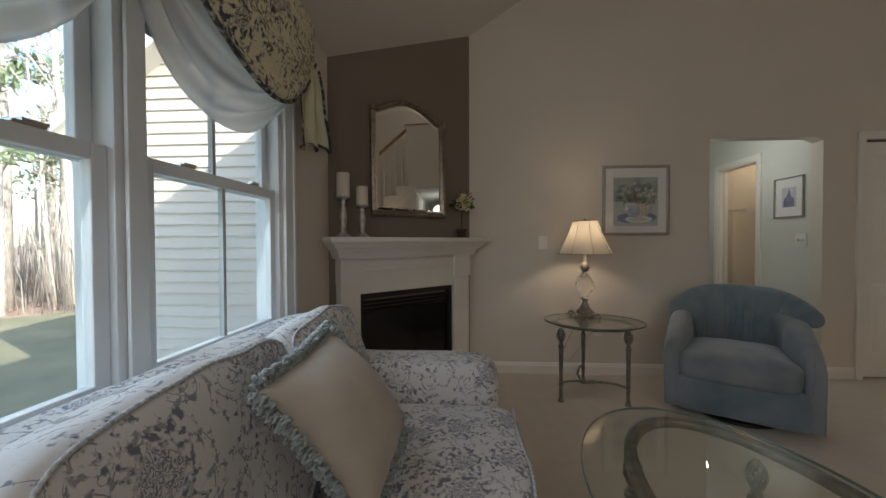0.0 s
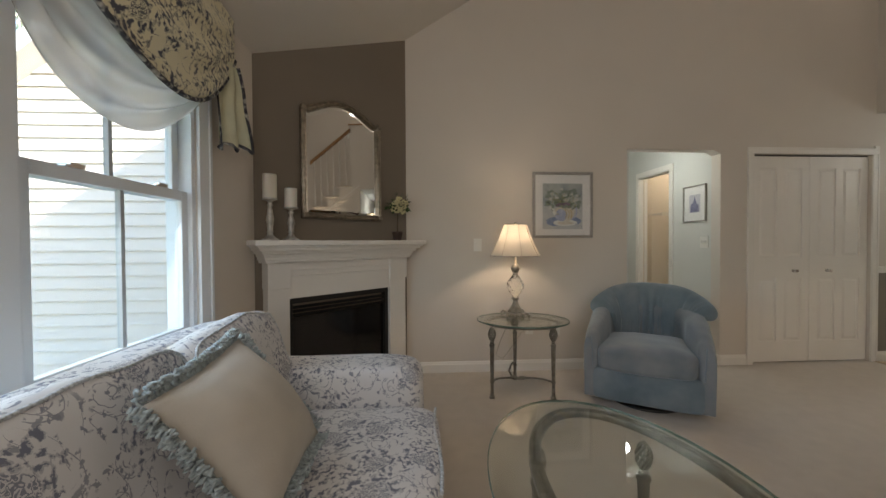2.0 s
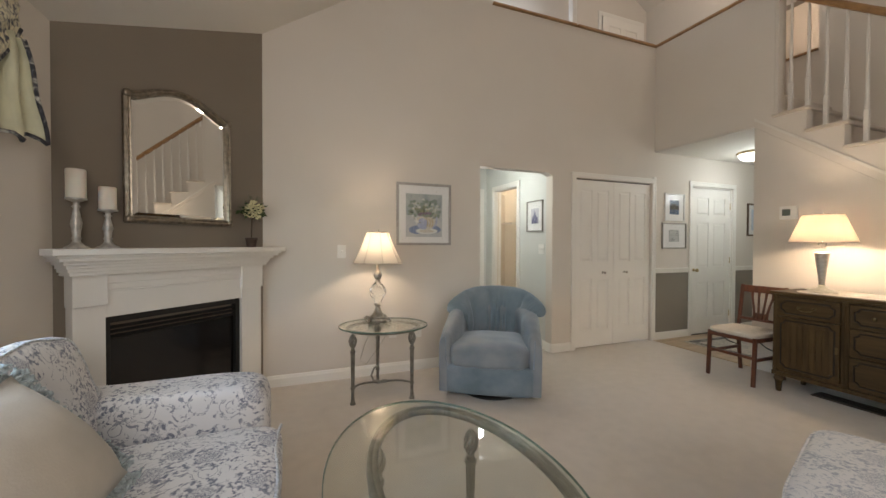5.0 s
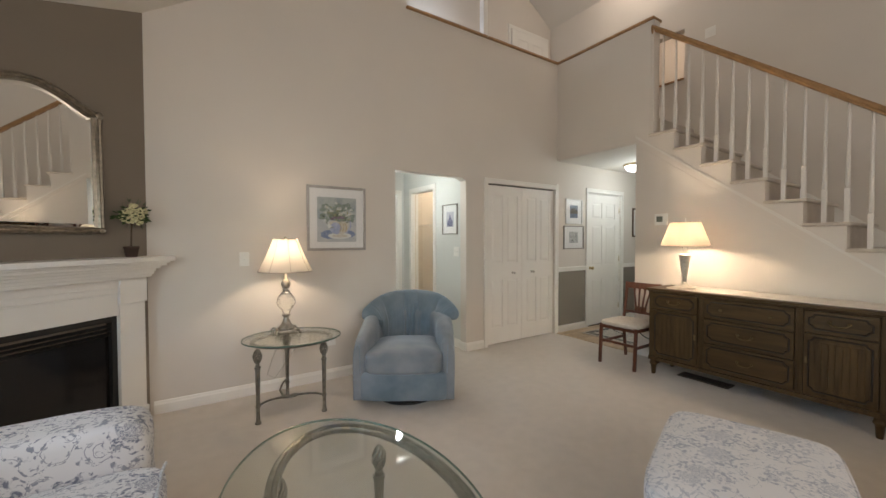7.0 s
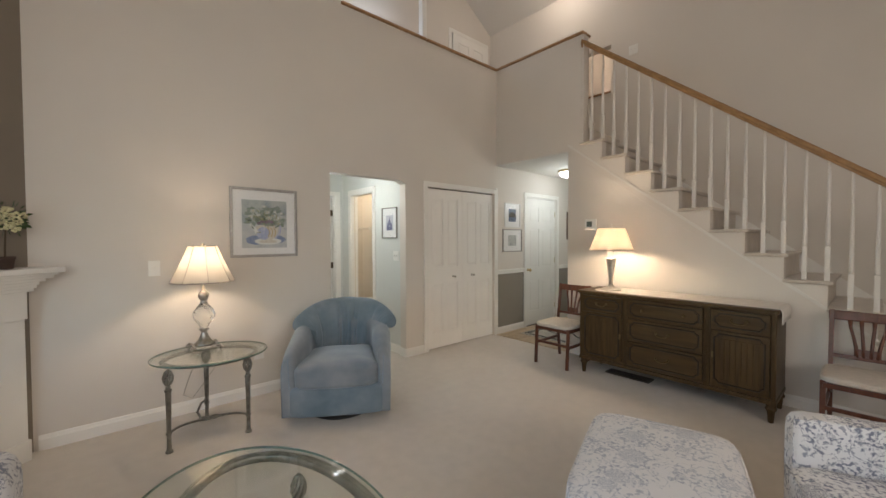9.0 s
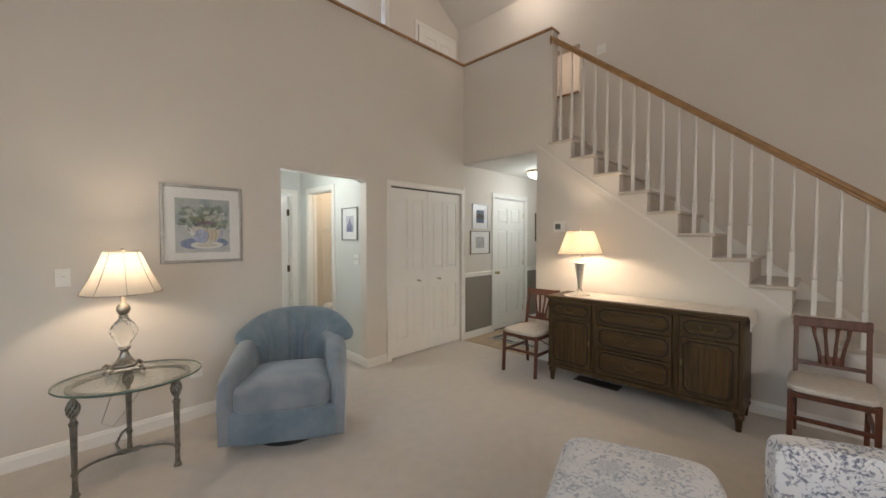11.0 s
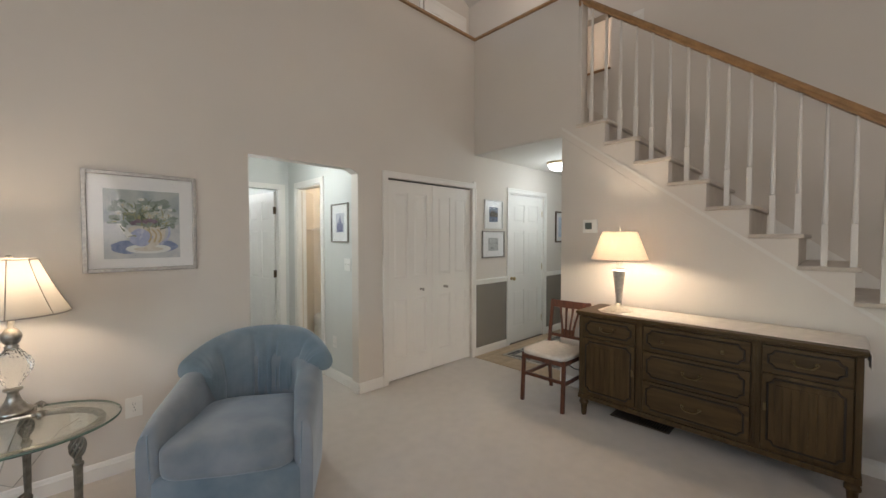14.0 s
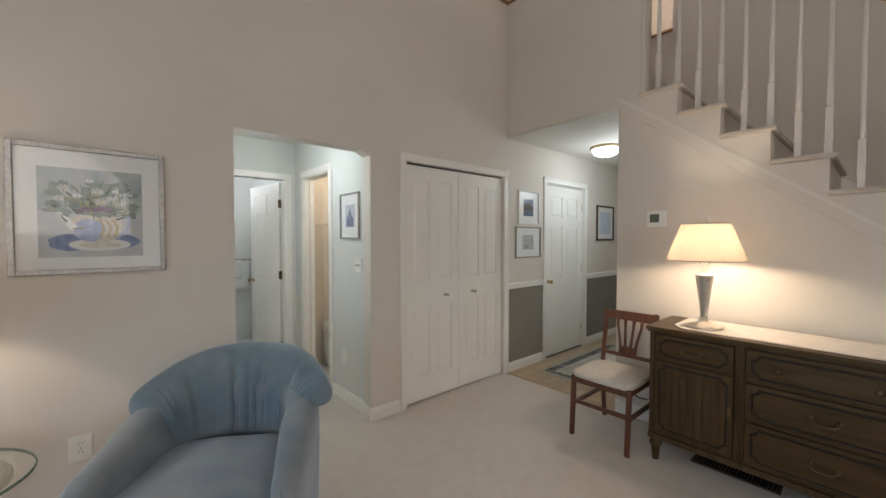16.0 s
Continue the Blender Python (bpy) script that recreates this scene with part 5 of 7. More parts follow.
for x in (0.463, 1.128):
    part("pilaster_rib", boxes(*[(x - 0.017 + 0.011 * i, -0.008, 0.20, x - 0.010 + 0.011 * i, 0.0, 0.80) for i in range(4)], bevel=0.002), WALNUT, sb)


def shaped(x0, z0, x1, z1, c=0.028):
    """A panel outline whose corners step in with a small ogee."""
    pts = []
    for cx, cz, sx, sz in ((x0, z0, 1, 1), (x1, z0, -1, 1), (x1, z1, -1, -1), (x0, z1, 1, -1)):
        q = [(cx, cz + sz * c), (cx + sx * c * 0.5, cz + sz * c * 0.85), (cx + sx * c * 0.85, cz + sz * c * 0.5), (cx + sx * c, cz)]
        pts += q if sx * sz > 0 else q[::-1]
    return pts


def front(name, x0, z0, x1, z1, pull, slats=False):
    d = part(name, boxes((x0, -0.012, z0, x1, 0.012, z1), bevel=0.003), WALNUTH if not slats else WALNUT, sb)
    e = 0.028
    o = shaped(x0 + e, z0 + e * 0.9, x1 - e, z1 - e * 0.9)
    part("moulding", tube([(x, -0.013, z) for x, z in o], 0.006, 6, closed=True), GROOVE, d, "dark shaped moulding")
    i = shaped(x0 + e + 0.008, z0 + e * 0.9 + 0.008, x1 - e - 0.008, z1 - e * 0.9 - 0.008)
    part("panel", prism(i, -0.0165, -0.011, 'y'), WALNUTH if not slats else WALNUT, d)
    if slats:
        k = max(2, int((x1 - x0 - 0.13) / 0.034))
        for s in range(k):
            xa = x0 + 0.06 + (x1 - x0 - 0.12) * s / k
            part("slat", boxes((xa + 0.002, -0.0188, z0 + 0.06, xa + (x1 - x0 - 0.12) / k - 0.001, -0.015, z1 - 0.06), bevel=0.003), WALNUT, d)
    xm, zm = (x0 + x1) / 2, (z0 + z1) / 2
    if pull == "bail":
        bm = tube([(xm - 0.05, -0.018, zm + 0.008), (xm - 0.05, -0.036, zm + 0.004), (xm - 0.032, -0.04, zm - 0.012), (xm, -0.042, zm - 0.015), (xm + 0.032, -0.04, zm - 0.012), (xm + 0.05, -0.036, zm + 0.004), (xm + 0.05, -0.018, zm + 0.008)], 0.0056, 8)
        for s in (-1, 1):
            bm2 = shift(lathe([(0.012, 0), (0.012, 0.003), (0.007, 0.008)], 14), pose(xm + s * 0.05, -0.016, zm + 0.008, 90, 0, 0))
            tmp = bpy.data.meshes.new("tmp")
            bm2.to_mesh(tmp)
            bm2.free()
            bm.from_mesh(tmp)
            bpy.data.meshes.remove(tmp)
        part("handle", bm, ABRASS, d, "aged brass bail pull")
    elif pull == "knobs":
        for s in (-0.17, 0.17):
            part("knob", shift(lathe([(0.006, 0), (0.006, 0.008), (0.013, 0.012), (0.014, 0.018), (0.009, 0.023)], 16), pose(xm + s, -0.016, zm, 90, 0, 0)), ABRASS, d, "small brass knob")
    else:
        xk = x1 - 0.016 if pull == "r" else x0 + 0.016
        part("escutcheon", boxes((xk - 0.007, -0.022, zm + 0.0, xk + 0.007, -0.012, zm + 0.05), bevel=0.003), ABRASS, d, "small brass latch")


front("drawer", 0.036, 0.66, 0.435, 0.815, "bail")
front("cabinet_door", 0.036, 0.20, 0.435, 0.648, "r", True)
front("drawer", 0.49, 0.645, 1.10, 0.815, "knobs")
front("drawer", 0.49, 0.43, 1.10, 0.632, "bail")
front("drawer", 0.49, 0.195, 1.10, 0.418, "bail")
front("drawer", 1.155, 0.66, LEN - 0.036, 0.815, "bail")
front("cabinet_door", 1.155, 0.20, LEN - 0.036, 0.648, "l", True)
RUNNER = material("cream_runner_linen", (0.74, 0.69, 0.63), 0.9, noise_scale=14, vary=0.08, bump=0.5, bump_scale=150)
rows = []
for i in range(41):
    u = i / 40 * 1.60 + 0.10
    row = []
    for j in range(13):
        v = j / 12
        w0 = 0.03 + max(0, 0.16 - u) * 1.6
        y = w0 + (DEP - 0.02 - w0) * v
        edge = LEN + 0.022
        x, z = (u, 0.8655 + 0.0006 * math.sin(23 * v + 9 * u)) if u < edge else (edge + 0.004 + 0.004 * math.sin(15 * v), 0.8655 - (u - edge))
        row.append((x, y, z))
    rows.append(row)
rn = thing("table_runner", pose(4.345, 2.135, 0, 0, 0, -90), "pale linen runner laid over the sideboard, hanging at one end", "runner")
part("cloth", sheet(rows), RUNNER, rn, solid=0.003)

# ---- folding chairs ----
MAHOG = wood("red_mahogany", (0.075, 0.024, 0.012), (0.15, 0.050, 0.024), 4.0, 0.35)
SEATF = material("cream_seat_fabric", (0.60, 0.54, 0.47), 0.9, noise_scale=30, vary=0.1, bump=0.4, bump_scale=180)
ch = thing("folding_chair", pose(4.47, 2.425, 0, 0, 0, -90), "mahogany folding chair with cream padded seat and slatted back", "chair", "folding chairs along the wall")
W = 0.195
for s in (-1, 1):
    part("back_post", shift(boxes((-0.014, -0.012, -0.22, 0.014, 0.012, 0.22), bevel=0.004), pose(s * (W - 0.012), 0.248, 0.64, -9, 0, 0)), MAHOG, ch)
    part("front_leg", shift(boxes((-0.015, -0.013, -0.215, 0.015, 0.013, 0.215), bevel=0.004), pose(s * W, -0.205, 0.214, -3, 0, 0)), MAHOG, ch)
    part("rear_leg", shift(boxes((-0.014, -0.013, -0.22, 0.014, 0.013, 0.22), bevel=0.004), pose(s * (W - 0.012), 0.232, 0.214, 7, 0, 0)), MAHOG, ch)
    part("side_rail", boxes((s * W - 0.012, -0.2, 0.385, s * W + 0.012, 0.215, 0.42), bevel=0.004), MAHOG, ch)
    part("side_stretcher", boxes((s * (W - 0.005) - 0.01, -0.21, 0.215, s * (W - 0.005) + 0.01, 0.235, 0.243), bevel=0.004), MAHOG, ch)
    part("brace", tube([(s * (W - 0.024), -0.10, 0.385), (s * (W - 0.024), 0.03, 0.31), (s * (W - 0.024), 0.17, 0.26)], 0.005, 6), BLACK, ch, "black folding brace")
part("seat_rail", boxes((-W, -0.225, 0.388, W, -0.2, 0.42), bevel=0.004), MAHOG, ch)
part("rear_rail", boxes((-W, 0.19, 0.388, W, 0.212, 0.42), bevel=0.004), MAHOG, ch)
part("seat", rbox(0, -0.005, 0.442, 0.215, 0.222, 0.024, k=6, n=8, crown=0.012), SEATF, ch, "cream padded seat")
part("front_stretcher", boxes((-W, -0.215, 0.235, W, -0.195, 0.262), bevel=0.004), MAHOG, ch)
part("top_rail", shift(boxes((-W - 0.006, -0.012, -0.035, W + 0.006, 0.012, 0.035), bevel=0.008), pose(0, 0.279, 0.818, -9, 0, 0)), MAHOG, ch)
part("lower_rail", shift(boxes((-W + 0.02, -0.01, -0.014, W - 0.02, 0.01, 0.014), bevel=0.004), pose(0, 0.226, 0.525, -9, 0, 0)), MAHOG, ch)
for i, (xb, xt) in enumerate(((-0.05, -0.09), (-0.018, -0.032), (0.018, 0.032), (0.05, 0.09))):
    pts = [(xb, 0.228, 0.53), (xb * 1.15, 0.238, 0.60), ((xb + xt) / 2, 0.25, 0.67), (xt * 0.95, 0.262, 0.735), (xt, 0.271, 0.79)]
    part("splat_slat", tube(pts, [0.014, 0.011, 0.010, 0.010, 0.014], 6), MAHOG, ch)
part("splat_base", shift(boxes((-0.066, -0.007, -0.03, 0.066, 0.007, 0.03), bevel=0.005), pose(0, 0.232, 0.56, -9, 0, 0)), MAHOG, ch)
ch2 = copy_thing(ch, pose(4.47, 0.125, 0, 0, 0, -90))
tagged(ch2, "mahogany folding chair with cream padded seat beside the stairs")

# ---- wall pictures ----
SILVER = material("weathered_silver_frame", (0.42, 0.40, 0.37), 0.42, 0.6, noise_scale=70, vary=0.25, bump=0.3, bump_scale=80)
MATB = material("white_mat_board", (0.80, 0.79, 0.77), 0.85, noise_scale=20, vary=0.02)
PICGLASS = bpy.data.materials.new("picture_glass")
PICGLASS.use_nodes = True
pn_, pl_ = PICGLASS.node_tree.nodes, PICGLASS.node_tree.links
p1, p2, p3, p4 = pn_.new("ShaderNodeBsdfTransparent"), pn_.new("ShaderNodeBsdfGlossy"), pn_.new("ShaderNodeMixShader"), schlick(PICGLASS, 0.012)
p2.inputs[1].default_value = 0.03
pl_.new(p4, p3.inputs[0]), pl_.new(p1.outputs[0], p3.inputs[1]), pl_.new(p2.outputs[0], p3.inputs[2]), pl_.new(p3.outputs[0], pn_["Material Output"].inputs[0])


def paint(name, *cols, scale=9.0, detail=4):
    """Watercolour wash between several tones."""
    m = bpy.data.materials.new(name)
    m.use_nodes = True
    n, ln = m.node_tree.nodes, m.node_tree.links
    co, t, r = n.new("ShaderNodeTexCoord"), n.new("ShaderNodeTexNoise"), n.new("ShaderNodeValToRGB")
    t.inputs["Scale"].default_value, t.inputs["Detail"].default_value, t.inputs["Distortion"].default_value = scale, detail, 0.8
    e = r.color_ramp.elements
    while len(e) < len(cols):
        e.new(0.5)
    for i, c in enumerate(cols):
        e[i].position, e[i].color = 0.28 + 0.44 * i / max(1, len(cols) - 1), (*c, 1)
    ln.new(co.outputs["Object"], t.inputs["Vector"]), ln.new(t.outputs["Fac"], r.inputs[0]), ln.new(r.outputs[0], n["Principled BSDF"].inputs["Base Color"])
    n["Principled BSDF"].inputs["Roughness"].default_value = 0.9
    return m


def picture(name, m, w, h, fw, mat_w, mat_h, frame_mat, art_mat, label, depth=0.02):
    """A framed picture; local x along the wall, z up from its middle, -y out into the room."""
    th = thing(name, m, label, "picture")
    part("frame", boxes((-w / 2, -depth, -h / 2, -w / 2 + fw, 0, h / 2), (w / 2 - fw, -depth, -h / 2, w / 2, 0, h / 2), (-w / 2 + fw, -depth, -h / 2, w / 2 - fw, 0, -h / 2 + fw), (-w / 2 + fw, -depth, h / 2 - fw, w / 2 - fw, 0, h / 2), bevel=0.004), frame_mat, th)
    part("backing", boxes((-w / 2 + fw, -0.005, -h / 2 + fw, w / 2 - fw, -0.001, h / 2 - fw)), MATB, th, "white mat board")
    art = part("art", boxes((-w / 2 + fw + mat_w, -0.0065, -h / 2 + fw + mat_h, w / 2 - fw - mat_w, -0.005, h / 2 - fw - mat_h)), art_mat, th, "printed picture")
    g = part("glazing", boxes((-w / 2 + fw, -0.013, -h / 2 + fw, w / 2 - fw, -0.011, h / 2 - fw)), PICGLASS, th)
    g.visible_shadow = False
    return th, art


WASH = paint("pale_wash", (0.36, 0.41, 0.40), (0.46, 0.49, 0.47), (0.33, 0.37, 0.39), (0.42, 0.46, 0.45), scale=5)
tp, art = picture("teapot_picture", pose(1.697, YN - 0.001, 1.549), 0.571, 0.614, 0.024, 0.072, 0.082, SILVER, WASH, "silver-framed watercolour of white daisies in a striped teapot")


def flat(name, outline, depth, mat, parent):
    part(name, prism(outline, -depth - 0.0004, -depth, 'y'), mat, parent)


def blob(cx, cz, rx, rz, n=28, wob=0.0, ph=0.0):
    return [(cx + rx * (1 + wob * math.sin(5 * a + ph) + wob * 0.7 * math.sin(9 * a + 2 * ph)) * math.cos(a), cz + rz * (1 + wob * math.sin(4 * a + ph)) * math.sin(a)) for a in [2 * math.pi * i / n for i in range(n)]]


def bowed(x0, z0, x1, z1, x2, z2, w0, w1):
    """A brush stroke: a curved, tapering band."""
    up, down = [], []
    for i in range(9):
        t = i / 8
        x = (1 - t) ** 2 * x0 + 2 * t * (1 - t) * x1 + t * t * x2
        z = (1 - t) ** 2 * z0 + 2 * t * (1 - t) * z1 + t * t * z2
        dx, dz = 2 * (1 - t) * (x1 - x0) + 2 * t * (x2 - x1), 2 * (1 - t) * (z1 - z0) + 2 * t * (z2 - z1)
        q = max(1e-6, math.hypot(dx, dz))
        w = (w0 + (w1 - w0) * t) / 2
        up.append((x - dz / q * w, z + dx / q * w))
        down.append((x + dz / q * w, z - dx / q * w))
    return up + down[::-1]


TABLEW = paint("table_wash", (0.58, 0.58, 0.56), (0.48, 0.50, 0.51), (0.62, 0.61, 0.58), scale=9)
BLUEW = paint("blue_wash", (0.16, 0.21, 0.36), (0.28, 0.33, 0.46), (0.20, 0.25, 0.40), scale=18)
POTW = paint("pot_wash", (0.46, 0.49, 0.62), (0.36, 0.40, 0.56), (0.58, 0.59, 0.66), scale=16)
CREAMW = paint("cream_wash", (0.66, 0.63, 0.57), (0.58, 0.53, 0.44), (0.70, 0.68, 0.64), scale=14)
OCHRE = paint("ochre_wash", (0.46, 0.36, 0.20), (0.56, 0.46, 0.29), scale=20)
LEAFW = paint("leaf_wash", (0.05, 0.07, 0.045), (0.13, 0.16, 0.11), (0.24, 0.28, 0.20), scale=30)
MISTW = paint("mist_leaf_wash", (0.19, 0.24, 0.20), (0.32, 0.36, 0.32), scale=24)
OLIVEW = paint("olive_wash", (0.26, 0.25, 0.13), (0.38, 0.37, 0.22), scale=30)
PLUM = paint("plum_wash", (0.17, 0.12, 0.15), (0.28, 0.22, 0.27), scale=30)
PETALW = paint("petal_white", (0.74, 0.74, 0.71), (0.66, 0.67, 0.63), scale=20)
flat("table_shape", [(-0.19, -0.225), (0.19, -0.225), (0.19, -0.01), (0.10, -0.03), (-0.05, -0.02), (-0.19, -0.0)], 0.0066, TABLEW, tp)
flat("shadow_shape", blob(-0.085, -0.155, 0.075, 0.040, 28, 0.06, 1.0), 0.0071, BLUEW, tp)
flat("shadow_shape", blob(0.115, -0.150, 0.062, 0.034, 28, 0.06, 2.0), 0.0071, BLUEW, tp)
flat("saucer_shape", blob(0.025, -0.166, 0.115, 0.030), 0.0076, PETALW, tp)
flat("saucer_shade", blob(0.025, -0.168, 0.075, 0.014), 0.0079, CREAMW, tp)
flat("pot_shape", [(-0.075, -0.035), (-0.078, -0.075), (-0.065, -0.115), (-0.035, -0.150), (0.055, -0.155), (0.09, -0.125), (0.11, -0.085), (0.112, -0.04), (0.06, -0.022), (-0.04, -0.022)], 0.0081, CREAMW, tp)
flat("pot_side", blob(-0.015, -0.095, 0.058, 0.055, 26, 0.05, 0.6), 0.0086, POTW, tp)
flat("spout_shape", bowed(-0.068, -0.09, -0.085, -0.06, -0.12, -0.012, 0.034, 0.016), 0.0088, PETALW, tp)
flat("handle_shape", bowed(0.085, -0.135, 0.15, -0.095, 0.128, -0.022, 0.010, 0.012), 0.0088, POTW, tp)
for i in range(3):
    x = 0.028 + 0.026 * i
    flat("stripe_shape", bowed(x - 0.012, -0.042, x + 0.026, -0.075, x - 0.004, -0.125, 0.007, 0.010), 0.0090, OCHRE, tp)
rng = random.Random(11)
for i in range(60):
    x, z = rng.gauss(0.0, 0.085), rng.uniform(-0.015, 0.135)
    flat("mist_leaf", blob(max(-0.15, min(0.15, x)), z, rng.uniform(0.012, 0.03), rng.uniform(0.010, 0.022), 14, 0.25, i), 0.0091 + 0.000003 * i, MISTW, tp)
for i in range(120):
    side = rng.choice((-1, 1))
    x = rng.gauss(0.01, 0.06)
    z = rng.gauss(0.03, 0.035)
    ang = math.pi / 2 - x * 9 + rng.gauss(0, 0.5)
    reach = rng.uniform(0.02, 0.055)
    x = max(-0.13, min(0.13, x))
    x2, z2 = max(-0.17, min(0.172, x + reach * math.cos(ang))), min(0.165, z + reach * math.sin(ang))
    flat("leaf_stroke", bowed(x, z, (x + x2) / 2 + side * 0.006, (z + z2) / 2 + 0.004, x2, z2, rng.uniform(0.004, 0.010), 0.0012), 0.0094 + 0.000004 * i, LEAFW if i % 5 < 3 else OLIVEW, tp)
for x, z in ((-0.05, -0.005), (-0.028, 0.008), (0.03, 0.015), (0.055, 0.008), (0.008, 0.005)):
    flat("plum_flower", blob(x, z, 0.017, 0.013, 16, 0.2, x * 40), 0.0100, PLUM, tp)
for i, (x, z, r) in enumerate(((-0.10, 0.105, 0.026), (-0.055, 0.07, 0.018), (-0.01, 0.145, 0.016), (0.018, 0.095, 0.026), (0.03, 0.045, 0.030), (0.068, 0.062, 0.024), (0.098, 0.035, 0.026), (0.13, 0.05, 0.024), (-0.12, 0.055, 0.022), (0.14, 0.085, 0.012), (0.085, 0.1, 0.013))):
    for k in range(9):
        a = 2 * math.pi * k / 9 + i
        flat("daisy_petal", bowed(x + 0.25 * r * math.cos(a), z + 0.18 * r * math.sin(a), x + 0.6 * r * math.cos(a), z + 0.42 * r * math.sin(a), x + r * math.cos(a), z + 0.7 * r * math.sin(a), 0.003, 0.0042), 0.0102 + 0.00002 * i, PETALW, tp)
    flat("daisy_eye", blob(x, z, 0.22 * r, 0.17 * r, 10), 0.01045 + 0.00002 * i, OCHRE, tp)

WHITEF = material("white_frame", (0.75, 0.74, 0.71), 0.5, noise_scale=15, vary=0.05)
PEWF = material("grey_frame", (0.34, 0.32, 0.28), 0.45, 0.4, noise_scale=25, vary=0.2)
BROWNF = wood("brown_frame", (0.07, 0.04, 0.02), (0.13, 0.08, 0.045), 5)
MOUNT = paint("mountain_photo", (0.06, 0.08, 0.12), (0.16, 0.20, 0.28), (0.07, 0.06, 0.07), scale=14)
TOWN = paint("town_photo", (0.02, 0.025, 0.02), (0.62, 0.62, 0.60), (0.04, 0.07, 0.03), scale=42, detail=3)
SKYP = paint("snowy_photo", (0.42, 0.52, 0.68), (0.62, 0.68, 0.76), (0.36, 0.46, 0.62), scale=10)
CHURCH = paint("haze_photo", (0.50, 0.50, 0.56), (0.60, 0.58, 0.60), scale=10)
pp, art = picture("photo_picture", pose(5.223, YN - 0.001, 1.752), 0.372, 0.364, 0.014, 0.085, 0.075, WHITEF, MOUNT, "white-framed dark photograph in a broad mat")
flat("sky_shape", [(-0.086, 0.01), (0.086, 0.01), (0.086, 0.092), (-0.086, 0.092)], 0.0066, paint("dusk_sky", (0.16, 0.20, 0.27), (0.26, 0.29, 0.33), scale=8), pp)
flat("peak_shape", [(-0.086, -0.03), (0.086, -0.03), (0.086, 0.012), (0.06, 0.03), (0.035, 0.022), (0.01, 0.055), (-0.01, 0.035), (-0.04, 0.05), (-0.065, 0.02), (-0.086, 0.028)], 0.0072, paint("dark_rock", (0.07, 0.065, 0.065), (0.14, 0.12, 0.10), (0.05, 0.05, 0.055), scale=30), pp)
picture("town_picture", pose(5.22, YN - 0.001, 1.373), 0.452, 0.34, 0.014, 0.115, 0.075, PEWF, TOWN, "grey-framed photograph of a town in a broad mat")
picture("foyer_picture", pose(7.0, YN - 0.001, 1.628), 0.50, 0.487, 0.026, 0.075, 0.065, BROWNF, SKYP, "brown-framed pale blue picture")
hp, art = picture("hall_picture", pose(HX - 0.001, 4.1, 1.602, 0, 0, -90), 0.335, 0.383, 0.012, 0.075, 0.085, PEWF, CHURCH, "thin grey-framed print of a spired building in the hall")
SPIRE = paint("spire_wash", (0.13, 0.13, 0.22), (0.25, 0.25, 0.36), scale=30)
flat("building_shape", [(-0.06, -0.09), (0.06, -0.09), (0.06, -0.02), (0.04, 0.0), (0.036, -0.01), (0.022, 0.02), (0.012, 0.05), (0.002, 0.085), (-0.008, 0.045), (-0.022, 0.02), (-0.03, -0.005), (-0.045, 0.005), (-0.06, -0.03)], 0.0066, SPIRE, hp)

# ---- mirror and mantel things, local to the diagonal wall ----
MIRROR = bpy.data.materials.new("mirror_glass")
MIRROR.use_nodes = True
mb = MIRROR.node_tree.nodes["Principled BSDF"]
mb.inputs["Base Color"].default_value, mb.inputs["Metallic"].default_value, mb.inputs["Roughness"].default_value = (0.86, 0.87, 0.86, 1), 1.0, 0.015
MFRAME = material("antique_silver_gilt", (0.30, 0.255, 0.20), 0.33, 0.85, noise_scale=30, vary=0.4, bump=0.5, bump_scale=60)
mir = thing("wall_mirror", FD @ pose(0.676, -0.013, 1.385, -0.8, 0, 0), "arched wall mirror in an antique silver frame above the mantel", "mirror")


def arch(w, h0, rise, n=22):
    """Outline of the mirror: straight sides with small shoulders and a camel-back top."""
    top = []
    for i in range(n + 1):
        f = -1 + 2 * i / n
        top.append((f * (w - 0.028), h0 + rise * math.cos(f * math.pi / 2) ** 1.15))
    return [(-w, 0), (-w, h0 - 0.012), (-w + 0.006, h0)] + top + [(w - 0.006, h0), (w, h0 - 0.012), (w, 0)]


outer, inner = arch(0.357, 0.80, 0.108), arch(0.315, 0.765, 0.105)
outer = [(x, z) for x, z in outer]
inner = [(x, z + (0.042 if z < 0.01 else 0)) for x, z in inner]
bm = bmesh.new()
levels = [(0.0, 0.0), (0.0, -0.022), (0.35, -0.034), (0.62, -0.028), (0.8, -0.032), (1.0, -0.02), (1.0, -0.004)]
rings = [[bm.verts.new((a[0] + (b[0] - a[0]) * f, y, a[1] + (b[1] - a[1]) * f)) for a, b in zip(outer, inner)] for f, y in levels]
for r0, r1 in zip(rings, rings[1:]):
    k = len(r0)
    for i in range(k):
        bm.faces.new((r0[i], r0[(i + 1) % k], r1[(i + 1) % k], r1[i]))
part("frame", bm, MFRAME, mir, "antique silver moulded frame")
bev = [(x * 0.915, 0.042 + (z - 0.042) * 0.94 + 0.02) for x, z in inner]
bm = bmesh.new()
a = [bm.verts.new((x, -0.008, z)) for x, z in inner]
b = [bm.verts.new((x, -0.0115, z)) for x, z in bev]
for i in range(len(a)):
    bm.faces.new((a[i], a[(i + 1) % len(a)], b[(i + 1) % len(a)], b[i]))
bm.faces.new(b)
part("mirror_glass", bm, MIRROR, mir, "bevelled mirror glass")
